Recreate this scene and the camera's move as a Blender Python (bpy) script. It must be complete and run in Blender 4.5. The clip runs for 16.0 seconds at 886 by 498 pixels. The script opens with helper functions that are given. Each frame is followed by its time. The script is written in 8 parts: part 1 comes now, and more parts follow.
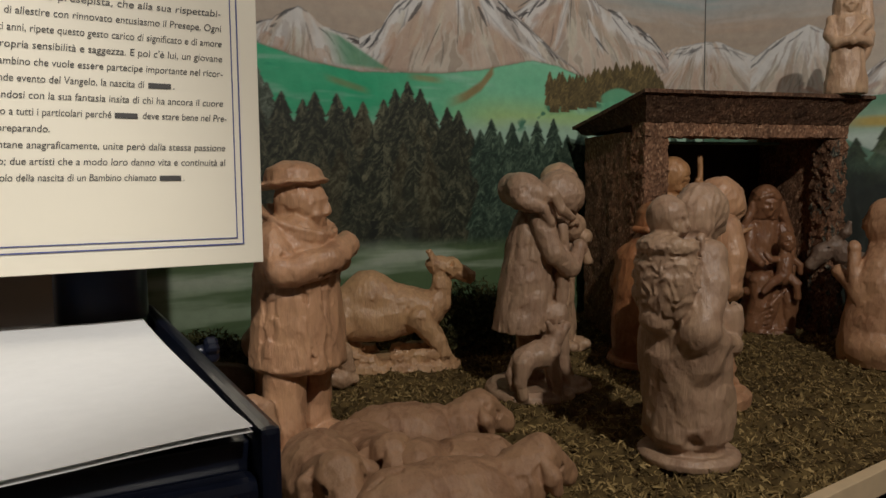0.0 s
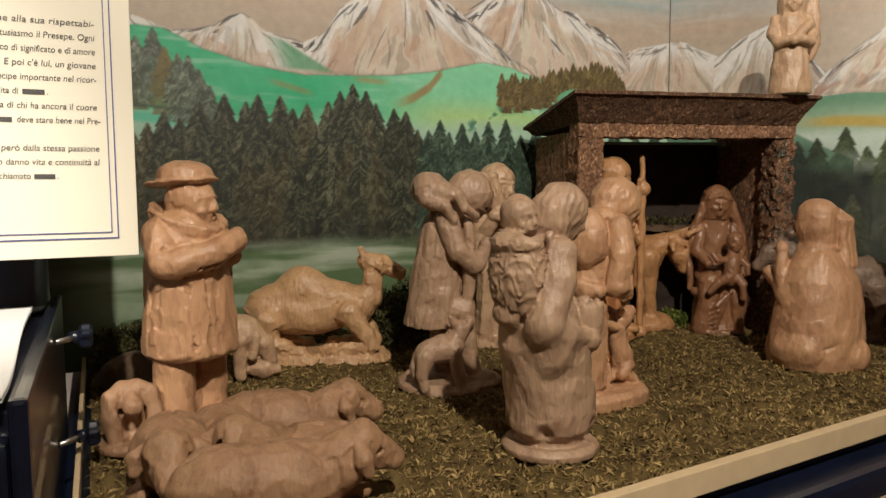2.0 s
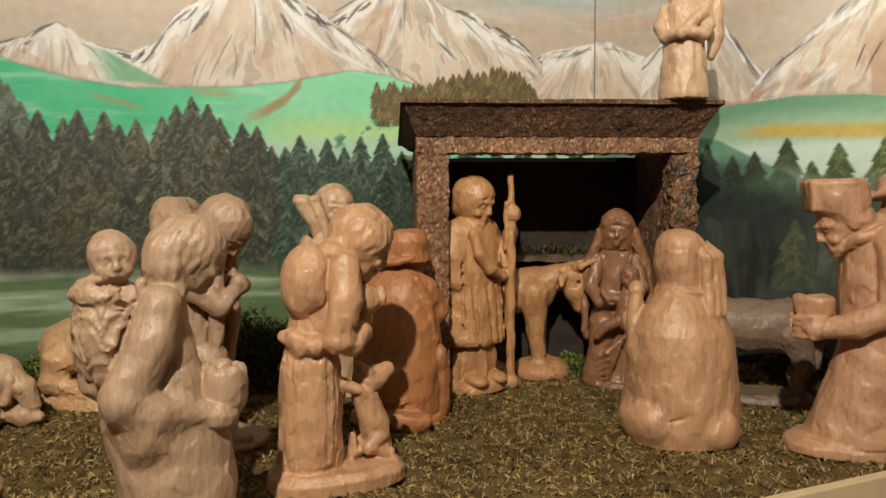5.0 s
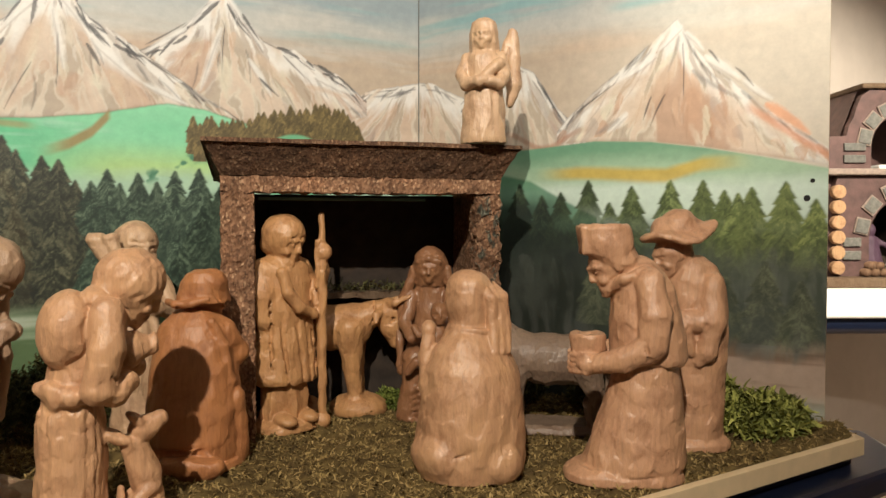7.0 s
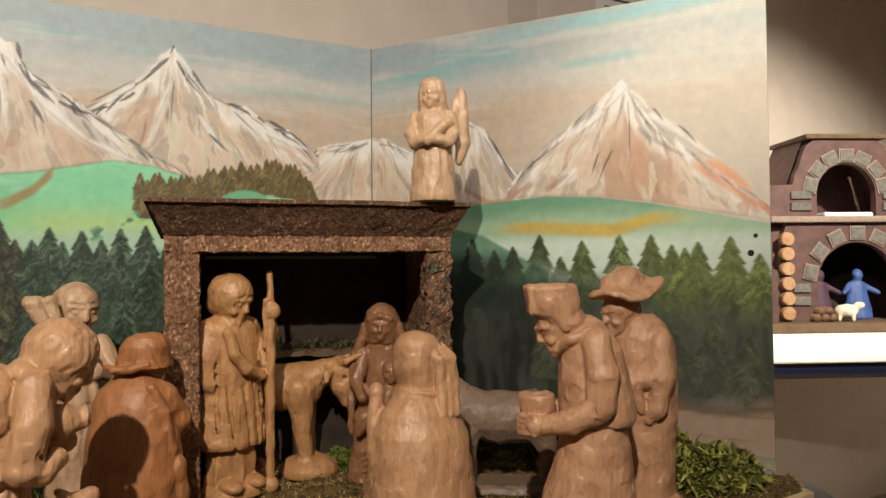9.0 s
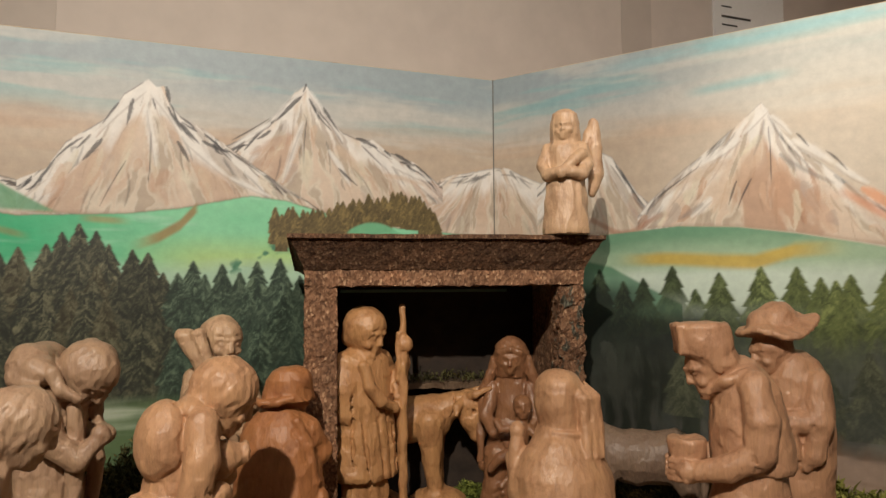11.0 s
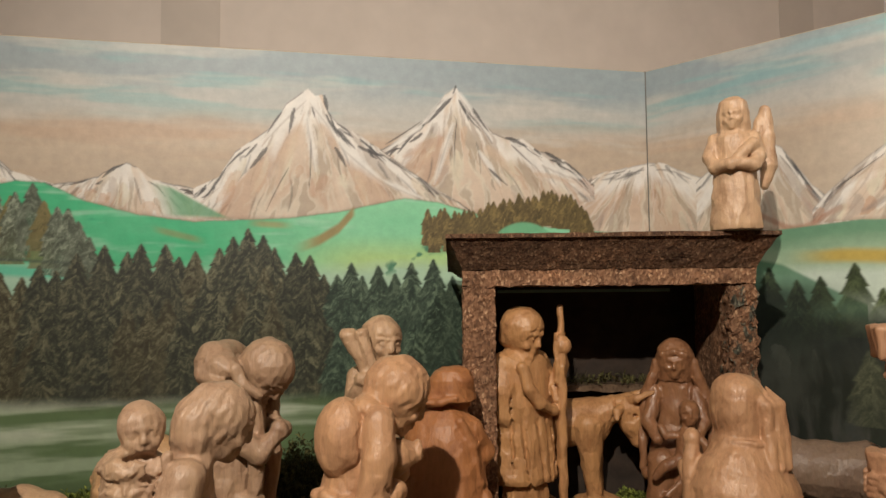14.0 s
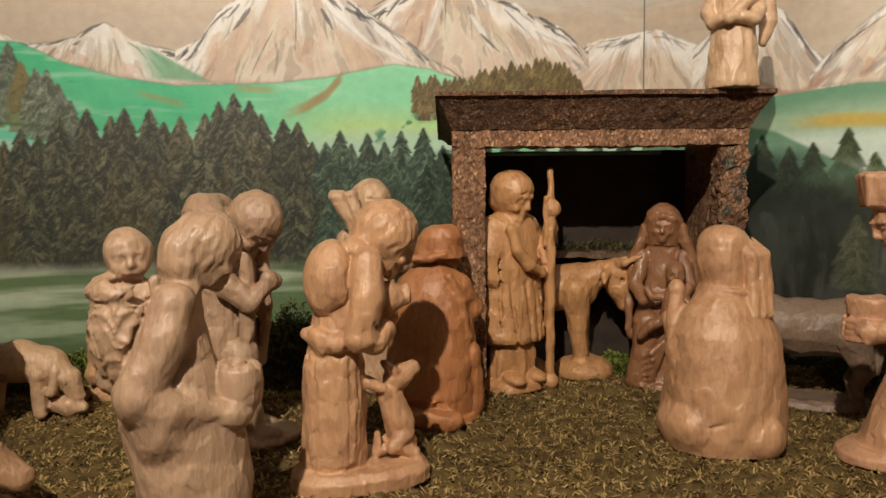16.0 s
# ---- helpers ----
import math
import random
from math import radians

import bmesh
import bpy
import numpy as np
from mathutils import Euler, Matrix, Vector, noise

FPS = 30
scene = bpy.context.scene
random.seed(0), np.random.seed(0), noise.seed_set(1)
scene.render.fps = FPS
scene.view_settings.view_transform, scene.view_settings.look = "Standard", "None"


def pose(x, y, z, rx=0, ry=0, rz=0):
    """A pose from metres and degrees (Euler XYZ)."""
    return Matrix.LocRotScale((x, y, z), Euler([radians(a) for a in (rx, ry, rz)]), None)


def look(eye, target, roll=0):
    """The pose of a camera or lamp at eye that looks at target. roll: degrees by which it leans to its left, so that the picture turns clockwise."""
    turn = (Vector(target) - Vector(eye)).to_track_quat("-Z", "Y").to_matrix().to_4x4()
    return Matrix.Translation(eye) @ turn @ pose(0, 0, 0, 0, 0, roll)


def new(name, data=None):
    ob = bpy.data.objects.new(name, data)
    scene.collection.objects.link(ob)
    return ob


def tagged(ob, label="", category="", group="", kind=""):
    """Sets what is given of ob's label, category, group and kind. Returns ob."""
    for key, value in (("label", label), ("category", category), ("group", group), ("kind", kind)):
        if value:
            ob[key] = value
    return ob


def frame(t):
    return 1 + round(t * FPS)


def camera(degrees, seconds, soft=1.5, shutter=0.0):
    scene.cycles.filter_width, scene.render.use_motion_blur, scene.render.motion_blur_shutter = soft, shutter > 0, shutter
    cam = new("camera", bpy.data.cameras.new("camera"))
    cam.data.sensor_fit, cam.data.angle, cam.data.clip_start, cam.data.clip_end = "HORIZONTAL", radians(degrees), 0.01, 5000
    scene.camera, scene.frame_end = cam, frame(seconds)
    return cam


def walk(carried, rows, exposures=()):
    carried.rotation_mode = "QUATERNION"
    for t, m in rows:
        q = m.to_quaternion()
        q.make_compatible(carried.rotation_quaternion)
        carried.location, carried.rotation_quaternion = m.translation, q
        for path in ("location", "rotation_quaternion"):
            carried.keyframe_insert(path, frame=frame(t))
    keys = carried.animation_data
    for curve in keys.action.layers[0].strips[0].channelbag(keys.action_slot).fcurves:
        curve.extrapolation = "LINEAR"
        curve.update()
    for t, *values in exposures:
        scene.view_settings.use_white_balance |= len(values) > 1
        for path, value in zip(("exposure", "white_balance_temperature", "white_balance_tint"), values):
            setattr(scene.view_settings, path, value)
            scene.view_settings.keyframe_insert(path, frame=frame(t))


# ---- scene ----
cam = camera(62.5, 16.0)
PATH = [
    (0, (-0.121, -0.151, 1.227), (0.849, 1.59, 1.062), -0.6),
    (0.5, (-0.053, -0.19, 1.227), (0.882, 1.57, 1.06), -0.6),
    (1, (-0.008, -0.206, 1.221), (0.897, 1.57, 1.057), -0.5),
    (1.5, (0.03, -0.248, 1.218), (0.904, 1.542, 1.038), -0.5),
    (2, (0.083, -0.31, 1.223), (0.939, 1.49, 1.059), -0.4),
    (2.5, (0.156, -0.362, 1.218), (1.008, 1.441, 1.08), -0.3),
    (3, (0.257, -0.349, 1.211), (1.089, 1.466, 1.089), -0.5),
    (3.2, (0.315, -0.323, 1.213), (1.147, 1.491, 1.084), -0.5),
    (5.3, (0.725, -0.308, 1.246), (1.309, 1.601, 1.122), -0.3),
    (5.5, (0.727, -0.318, 1.249), (1.328, 1.585, 1.123), -0.1),
    (6, (0.746, -0.351, 1.259), (1.457, 1.515, 1.149), -0.1),
    (6.5, (0.79, -0.366, 1.261), (1.602, 1.46, 1.174), -0.1),
    (7, (0.843, -0.378, 1.27), (1.738, 1.409, 1.212), -0.0),
    (7.5, (0.861, -0.38, 1.279), (1.807, 1.382, 1.246), -0.1),
    (8, (0.877, -0.388, 1.295), (1.852, 1.358, 1.292), -0.2),
    (8.2, (0.881, -0.392, 1.298), (1.864, 1.35, 1.307), -0.2),
    (10.3, (0.831, -0.36, 1.322), (1.74, 1.417, 1.435), -0.5),
    (10.5, (0.821, -0.355, 1.329), (1.69, 1.442, 1.441), -0.3),
    (11, (0.806, -0.341, 1.33), (1.557, 1.509, 1.444), -0.4),
    (11.5, (0.794, -0.325, 1.329), (1.442, 1.564, 1.446), -0.3),
    (12, (0.781, -0.315, 1.329), (1.34, 1.602, 1.45), -0.4),
    (12.5, (0.773, -0.312, 1.331), (1.279, 1.619, 1.45), -0.4),
    (13, (0.768, -0.306, 1.331), (1.235, 1.635, 1.452), -0.7),
    (13.5, (0.764, -0.304, 1.332), (1.203, 1.643, 1.453), -0.6),
    (14, (0.758, -0.306, 1.328), (1.173, 1.646, 1.449), -0.6),
    (14.5, (0.758, -0.306, 1.303), (1.153, 1.653, 1.401), -0.5),
    (15, (0.764, -0.303, 1.28), (1.173, 1.654, 1.287), -0.6),
    (15.5, (0.766, -0.298, 1.262), (1.193, 1.654, 1.184), -0.4),
    (16, (0.766, -0.298, 1.245), (1.197, 1.65, 1.103), -0.5),
]
EXPOSURES = [(0.0, -1.38, 5600, 9), (0.5, -0.88, 5620, 8), (1.0, -0.58, 5700, 8), (1.5, -0.45, 5850, 8), (2.5, -0.34, 6050, 8), (3.2, -0.22, 5950, 5), (5.3, 0.07, 5950, 4), (7.0, 0.11, 6000, 6), (8.2, 0.03, 6050, 7), (10.3, -0.26, 6100, 10), (14.0, -0.22, 6120, 10), (16.0, -0.02, 6200, 9)]
walk(cam, [(t, look(eye, target, roll)) for t, eye, target, roll in PATH], EXPOSURES)

# ---------------------------------------------------------------- light
GROUND = 0.85          # top of the moss on the display table

world = bpy.data.worlds.new("room_air")
scene.world = world
world.use_nodes = True
world.node_tree.nodes["Background"].inputs[0].default_value = (1.0, 0.9, 0.78, 1)
world.node_tree.nodes["Background"].inputs[1].default_value = 0.005


def spot(name, eye, target, watts, cone, blend, size, colour):
    data = bpy.data.lights.new(name, "SPOT")
    data.energy, data.spot_size, data.spot_blend = watts, radians(cone), blend
    data.shadow_soft_size, data.color = size, colour
    ob = new(name, data)
    ob.matrix_world = look(eye, target)
    return ob


WARM = (1.0, 0.85, 0.67)
spot("ceiling_spot_main", (0.20, -1.05, 2.70), (0.98, 1.12, 1.18), 300, 90, 1.0, 0.026, WARM)
spot("ceiling_spot_side", (1.75, -0.75, 2.75), (2.20, 0.62, 1.78), 190, 27, 1.0, 0.05, (1.0, 0.86, 0.68))
# Unseen spot, added to brighten the oven table and the wall round it.
spot("fill_spot_next", (2.75, -0.55, 2.75), (3.80, 1.6, 0.85), 720, 72, 0.6, 0.04, (1.0, 0.84, 0.64))
# Unseen narrow spot, added to brighten the information sheet and paper.
spot("fill_spot_stand", (-0.75, -0.9, 2.75), (-0.30, 0.71, 1.21), 425, 24, 0.85, 0.04, (1.0, 0.88, 0.72))
spot("ceiling_spot_wall", (1.2, -0.9, 2.92), (1.7, 2.05, 2.62), 125, 84, 0.7, 0.05, (1.0, 0.88, 0.74))
# Broad unseen lamp, added as soft ambient fill for the room.
data = bpy.data.lights.new("room_fill", "AREA")
data.energy, data.size, data.color = 6.5, 1.6, (1.0, 0.88, 0.74)
room_fill = new("room_fill", data)
room_fill.matrix_world = look((0.2, -1.4, 2.92), (0.2, -1.3, 0))

# ---------------------------------------------------------------- materials
def material(name, rough=0.6, metal=0.0):
    m = bpy.data.materials.new(name)
    m.use_nodes = True
    b = m.node_tree.nodes["Principled BSDF"]
    b.inputs["Roughness"].default_value, b.inputs["Metallic"].default_value = rough, metal
    return m, m.node_tree, b


def node(tree, kind, **values):
    n = tree.nodes.new(kind)
    for key, value in values.items():
        n.inputs[key.replace("_", " ")].default_value = value
    return n


def coords(tree, scale=(1, 1, 1)):
    c = tree.nodes.new("ShaderNodeTexCoord")
    m = tree.nodes.new("ShaderNodeMapping")
    m.inputs["Scale"].default_value = scale
    tree.links.new(c.outputs["Object"], m.inputs["Vector"])
    return m.outputs["Vector"]


def noise_of(tree, vec, scale, detail=4, rough=0.55, distort=0.0):
    n = node(tree, "ShaderNodeTexNoise", Scale=scale, Detail=detail, Roughness=rough, Distortion=distort)
    tree.links.new(vec, n.inputs["Vector"])
    return n.outputs["Fac"]


def ramp(tree, fac, stops):
    r = tree.nodes.new("ShaderNodeValToRGB")
    els = r.color_ramp.elements
    while len(els) < len(stops):
        els.new(0.5)
    for e, (p, c) in zip(els, stops):
        e.position, e.color = p, (*c, 1)
    tree.links.new(fac, r.inputs["Fac"])
    return r.outputs["Color"]


def blend(tree, fac, a, b, mode="MIX"):
    m = tree.nodes.new("ShaderNodeMix")
    m.data_type, m.blend_type = "RGBA", mode
    for sock, val in ((m.inputs[0], fac), (m.inputs[6], a), (m.inputs[7], b)):
        if isinstance(val, bpy.types.NodeSocket):
            tree.links.new(val, sock)
        else:
            sock.default_value = val if isinstance(val, float) else (*val, 1)
    return m.outputs[2]


def relief(tree, bsdf, height, strength, distance):
    b = node(tree, "ShaderNodeBump", Strength=strength, Distance=distance)
    tree.links.new(height, b.inputs["Height"])
    tree.links.new(b.outputs["Normal"], bsdf.inputs["Normal"])
    tree.links.new(b.outputs["Normal"], bsdf.inputs["Coat Normal"])


def shade(c, k):
    return tuple(min(1.0, v * k) for v in c)


def wood(name, base, gloss=0.5, coat=0.36, warm=(1.04, 0.94, 0.86)):
    """Carved, waxed wood: grain along the height, blotches, pits, knife marks."""
    m, t, b = material(name, gloss)
    grain = noise_of(t, coords(t, (60, 60, 6)), 2.6, 6, 0.7, 0.6)
    blotch = noise_of(t, coords(t), 17.0, 6, 0.7, 0.4)
    col = ramp(t, grain, [(0.24, shade(base, 0.66)), (0.42, shade(base, 0.91)), (0.56, base), (0.76, shade(base, 1.12))])
    stain = ramp(t, blotch, [(0.28, (0.56, 0.46, 0.39)), (0.48, (0.93, 0.90, 0.87)), (0.72, shade(warm, 1.06))])
    col = blend(t, 0.95, col, stain, "MULTIPLY")
    pits = ramp(t, noise_of(t, coords(t, (1, 1, 0.4)), 150.0, 4, 0.7), [(0.66, (1, 1, 1)), (0.74, (0.55, 0.47, 0.42))])
    t.links.new(blend(t, 0.8, col, pits, "MULTIPLY"), b.inputs["Base Color"])
    fine = noise_of(t, coords(t, (1, 1, 0.3)), 260.0, 4, 0.65)
    marks = node(t, "ShaderNodeTexVoronoi", Scale=95.0, Randomness=1.0)
    t.links.new(coords(t, (1, 1, 0.45)), marks.inputs["Vector"])
    relief(t, b, blend(t, 0.45, fine, marks.outputs["Distance"]), 0.7, 0.0036)
    rr = ramp(t, blotch, [(0.3, (gloss + 0.16,) * 3), (0.7, (gloss - 0.08,) * 3)])
    t.links.new(rr, b.inputs["Roughness"])
    b.inputs["Coat Weight"].default_value, b.inputs["Coat Roughness"].default_value = coat, 0.21
    return m


PALE = wood("wood_pale", (0.57, 0.38, 0.235), 0.48)
TAN = wood("wood_tan", (0.54, 0.31, 0.17), 0.46)
ROSY = wood("wood_rosy", (0.55, 0.31, 0.18), 0.47)
GREYISH = wood("wood_greyish", (0.43, 0.285, 0.185), 0.50)
ORANGE = wood("wood_orange", (0.42, 0.18, 0.07), 0.45, 0.12)
HONEY = wood("wood_honey", (0.52, 0.278, 0.12), 0.46, 0.26)
DARK = wood("wood_dark", (0.29, 0.142, 0.07), 0.32, 0.5)
CAMELWOOD = wood("wood_camel", (0.60, 0.37, 0.19), 0.46, 0.4)
ASH = wood("wood_ash", (0.23, 0.16, 0.115), 0.45, 0.15)
FLOCK = wood("wood_flock", (0.36, 0.21, 0.115), 0.58, 0.08)
STONE = wood("rock_brown", (0.13, 0.085, 0.05), 0.8, 0.0)


def plain(name, base, rough=0.6, scale=30.0, vary=0.15, bump=0.2, depth=0.002, metal=0.0, coat=0.0):
    m, t, b = material(name, rough, metal)
    n1 = noise_of(t, coords(t), scale, 5)
    n2 = noise_of(t, coords(t), scale * 0.13, 3)
    c = ramp(t, n1, [(0.3, shade(base, 1 - vary)), (0.7, shade(base, 1 + vary))])
    d = ramp(t, n2, [(0.3, (1 - vary,) * 3), (0.65, (1, 1, 1))])
    t.links.new(blend(t, 0.8, c, d, "MULTIPLY"), b.inputs["Base Color"])
    relief(t, b, n1, bump, depth)
    b.inputs["Coat Weight"].default_value = coat
    return m


PLASTER = plain("wall_plaster", (0.60, 0.53, 0.47), 0.85, 9.0, 0.05, 0.15, 0.003)
# Plaster in a darker tone, for shadow bands on the wall.
SHADOWBAND = plain("wall_shadow_band", (0.50, 0.44, 0.385), 0.85, 9.0, 0.05, 0.1, 0.002)
FLOORING = plain("floor_brown", (0.30, 0.22, 0.155), 0.5, 6.0, 0.2, 0.1, 0.002)
CEILING = plain("ceiling_white", (0.7, 0.66, 0.6), 0.9, 8.0, 0.04, 0.1, 0.002)
PINE = plain("pine_strip", (0.66, 0.50, 0.30), 0.5, 25.0, 0.08, 0.1, 0.001)
NAVY = plain("navy_plastic", (0.006, 0.010, 0.027), 0.33, 40.0, 0.2, 0.08, 0.001, 0, 0.2)
NAVYBLACK = plain("navy_black_metal", (0.006, 0.008, 0.018), 0.3, 50.0, 0.2, 0.05, 0.001, 0, 0.3)
STEEL = plain("steel", (0.55, 0.53, 0.50), 0.3, 80.0, 0.1, 0.05, 0.001, 1.0)
PAPER = plain("paper_white", (0.80, 0.79, 0.77), 0.8, 60.0, 0.02, 0.05, 0.001)
CREAM = plain("sheet_cream", (0.80, 0.74, 0.60), 0.45, 3.0, 0.02, 0.0, 0.001)
INK = plain("ink_black", (0.06, 0.055, 0.05), 0.6, 60.0, 0.05, 0.0)
RULE = plain("ink_blue", (0.06, 0.075, 0.24), 0.6, 60.0, 0.05, 0.0)
CLOTH = plain("cloth_white", (0.86, 0.84, 0.80), 0.8, 25.0, 0.03, 0.2, 0.002)
PLY = wood("plywood_edge", (0.52, 0.42, 0.27), 0.7, 0.0)
HOLEBLACK = plain("hole_disc", (0.01, 0.009, 0.008), 0.9)
GAPGREEN = plain("gap_green", (0.12, 0.20, 0.15), 0.6, 30.0)
SLATE = plain("slate", (0.13, 0.125, 0.11), 0.6, 60.0, 0.3, 0.4)
MORTAR = plain("mortar_pale", (0.26, 0.20, 0.165), 0.8, 60.0, 0.2, 0.3)
OVENCLAY = plain("oven_clay", (0.10, 0.052, 0.046), 0.6, 22.0, 0.3, 0.5, 0.004)
LOGBARK = wood("log_bark", (0.16, 0.09, 0.05), 0.8, 0.0)
LOGEND = wood("log_end", (0.42, 0.26, 0.14), 0.7, 0.0)
PURPLE = plain("cloth_purple", (0.07, 0.035, 0.06), 0.7)
BLUE = plain("cloth_blue", (0.05, 0.10, 0.30), 0.6)
WOOL = plain("wool_white", (0.72, 0.66, 0.54), 0.8, 90.0, 0.15, 0.6, 0.004)


def chips(name, tone=1.0, crust=0.0):
    """Pressed bark: fine red-brown chips, a few straw ones, and grey-green lichen crust."""
    m, t, b = material(name, 0.8)
    v = node(t, "ShaderNodeTexVoronoi", Scale=270.0, Randomness=1.0)
    t.links.new(coords(t, (1, 1, 0.6)), v.inputs["Vector"])
    sep = t.nodes.new("ShaderNodeSeparateColor")
    t.links.new(v.outputs["Color"], sep.inputs[0])
    col = ramp(t, sep.outputs[0], [(0.0, shade((0.090, 0.047, 0.026), tone)), (0.45, shade((0.165, 0.088, 0.048), tone)), (0.88, shade((0.23, 0.132, 0.075), tone)), (1.0, shade((0.38, 0.25, 0.15), tone))])
    big = noise_of(t, coords(t), 13.0, 5, 0.65)
    col = blend(t, 0.9, col, ramp(t, big, [(0.3, (0.42, 0.38, 0.36)), (0.5, (0.9, 0.86, 0.84)), (0.7, (1.15, 1.0, 0.9))]), "MULTIPLY")
    if crust:
        spot_mask = ramp(t, noise_of(t, coords(t, (1, 1, 0.5)), 42.0, 5, 0.7), [(0.52, (0, 0, 0)), (0.58, (crust,) * 3)])
        lichen = ramp(t, sep.outputs[2], [(0.0, (0.02, 0.022, 0.018)), (0.7, (0.05, 0.06, 0.045)), (1.0, (0.20, 0.20, 0.15))])
        col = blend(t, spot_mask, col, lichen)
    t.links.new(col, b.inputs["Base Color"])
    relief(t, b, blend(t, 0.5, v.outputs["Distance"], sep.outputs[1]), 0.9, 0.003)
    b.inputs["Specular IOR Level"].default_value = 0.3
    return m


CHIPS = chips("bark_chips", 1.5)
CRUSTED = chips("bark_chips_crusted", 1.15, 0.9)
# Same bark chips in a darker tone that paints in the fascia's shade.
SHADEDCHIPS = chips("bark_chips_shaded", 0.7)
# Brown for inner walls, with the shade inside put into its dark colour.
SHADEDIN = plain("inside_shaded", (0.040, 0.025, 0.016), 0.8, 30.0, 0.4, 0.5, 0.003)


def moss(name, dark, mid, light):
    m, t, b = material(name, 0.85)
    g = t.nodes.new("ShaderNodeNewGeometry")
    n = noise_of(t, coords(t), 5.0, 3)
    patch = noise_of(t, coords(t), 45.0, 3)
    mixv = t.nodes.new("ShaderNodeMath")
    mixv.operation = "MULTIPLY_ADD"
    t.links.new(g.outputs["Random Per Island"], mixv.inputs[0])
    mixv.inputs[1].default_value = 0.6
    add = t.nodes.new("ShaderNodeMath")
    add.operation = "MULTIPLY_ADD"
    t.links.new(n, add.inputs[0])
    add.inputs[1].default_value = 0.5
    scale2 = t.nodes.new("ShaderNodeMath")
    scale2.operation = "MULTIPLY_ADD"
    t.links.new(patch, scale2.inputs[0])
    scale2.inputs[1].default_value, scale2.inputs[2].default_value = 0.95, -0.53
    t.links.new(scale2.outputs[0], add.inputs[2])
    t.links.new(add.outputs[0], mixv.inputs[2])
    t.links.new(ramp(t, mixv.outputs[0], [(0.1, dark), (0.5, mid), (0.95, light)]), b.inputs["Base Color"])
    b.inputs["Specular IOR Level"].default_value = 0.2
    return m


MOSS = moss("moss_dry", (0.055, 0.034, 0.013), (0.235, 0.162, 0.058), (0.46, 0.33, 0.14))
MOSSBED = moss("moss_bed", (0.04, 0.025, 0.009), (0.13, 0.088, 0.030), (0.22, 0.155, 0.055))
FERN = moss("moss_green", (0.03, 0.04, 0.010), (0.13, 0.16, 0.030), (0.36, 0.40, 0.08))
SPRAY = moss("moss_spray", (0.06, 0.065, 0.014), (0.24, 0.25, 0.055), (0.50, 0.48, 0.13))
BUSH = moss("moss_dark", (0.020, 0.020, 0.008), (0.070, 0.066, 0.024), (0.17, 0.15, 0.055))

# ---------------------------------------------------------------- building blocks
def mesh_of(name, bm, mat, smooth=False):
    me = bpy.data.meshes.new(name)
    bmesh.ops.recalc_face_normals(bm, faces=bm.faces)
    bm.to_mesh(me)
    bm.free()
    for m in (mat if isinstance(mat, (list, tuple)) else [mat]):
        me.materials.append(m)
    if smooth:
        me.shade_smooth()
    return me


def thing(name, label, category, m=None, group="", kind=""):
    ob = new(name)
    ob.matrix_world = m or Matrix()
    return tagged(ob, label, category, group, kind)


def solid(name, bm, mat, label, category, group="", kind="", smooth=False, m=None):
    ob = new(name, mesh_of(name, bm, mat, smooth))
    if m is not None:
        ob.matrix_world = m
    return tagged(ob, label, category, group, kind)


def part(name, bm, mat, parent, label="", smooth=False, m=None):
    ob = new(name, mesh_of(name, bm, mat, smooth))
    ob.parent = parent
    if m is not None:
        ob.matrix_local = m
    return tagged(ob, label)


def slab(corners, z0, z1, bevel=0.0, segments=2):
    """A prism over a plan of corners, with softened edges."""
    bm = bmesh.new()
    lo = [bm.verts.new((x, y, z0)) for x, y in corners]
    hi = [bm.verts.new((x, y, z1)) for x, y in corners]
    bm.faces.new(lo[::-1]), bm.faces.new(hi)
    n = len(corners)
    for i in range(n):
        bm.faces.new((lo[i], lo[(i + 1) % n], hi[(i + 1) % n], hi[i]))
    if bevel:
        bmesh.ops.bevel(bm, geom=bm.edges[:], offset=bevel, segments=segments, affect="EDGES", profile=0.6)
    return bm


def box(x0, x1, y0, y1, z0, z1, bevel=0.0):
    return slab([(x0, y0), (x1, y0), (x1, y1), (x0, y1)], z0, z1, bevel)


def rod(a, b, r0, r1=None, sides=16, bevel=0.0):
    a, b = Vector(a), Vector(b)
    bm = bmesh.new()
    bmesh.ops.create_cone(bm, cap_ends=True, segments=sides, radius1=r0, radius2=r0 if r1 is None else r1, depth=(b - a).length)
    if bevel:
        caps = [e for e in bm.edges if len({round(v.co.z, 5) for v in e.verts}) == 1]
        bmesh.ops.bevel(bm, geom=caps, offset=bevel, segments=2, affect="EDGES")
    q = (b - a).to_track_quat("Z", "Y")
    bmesh.ops.transform(bm, matrix=Matrix.LocRotScale((a + b) / 2, q, None), verts=bm.verts)
    return bm


def grid_mesh(name, pts, mat, smooth=True, colours=None):
    """A sheet through a (rows, columns, 3) array of places."""
    rows, cols = pts.shape[:2]
    idx = np.arange(rows * cols).reshape(rows, cols)
    quads = np.stack([idx[:-1, :-1], idx[:-1, 1:], idx[1:, 1:], idx[1:, :-1]], -1).reshape(-1, 4)
    return poly_mesh(name, pts.reshape(-1, 3), quads, mat, smooth, colours)


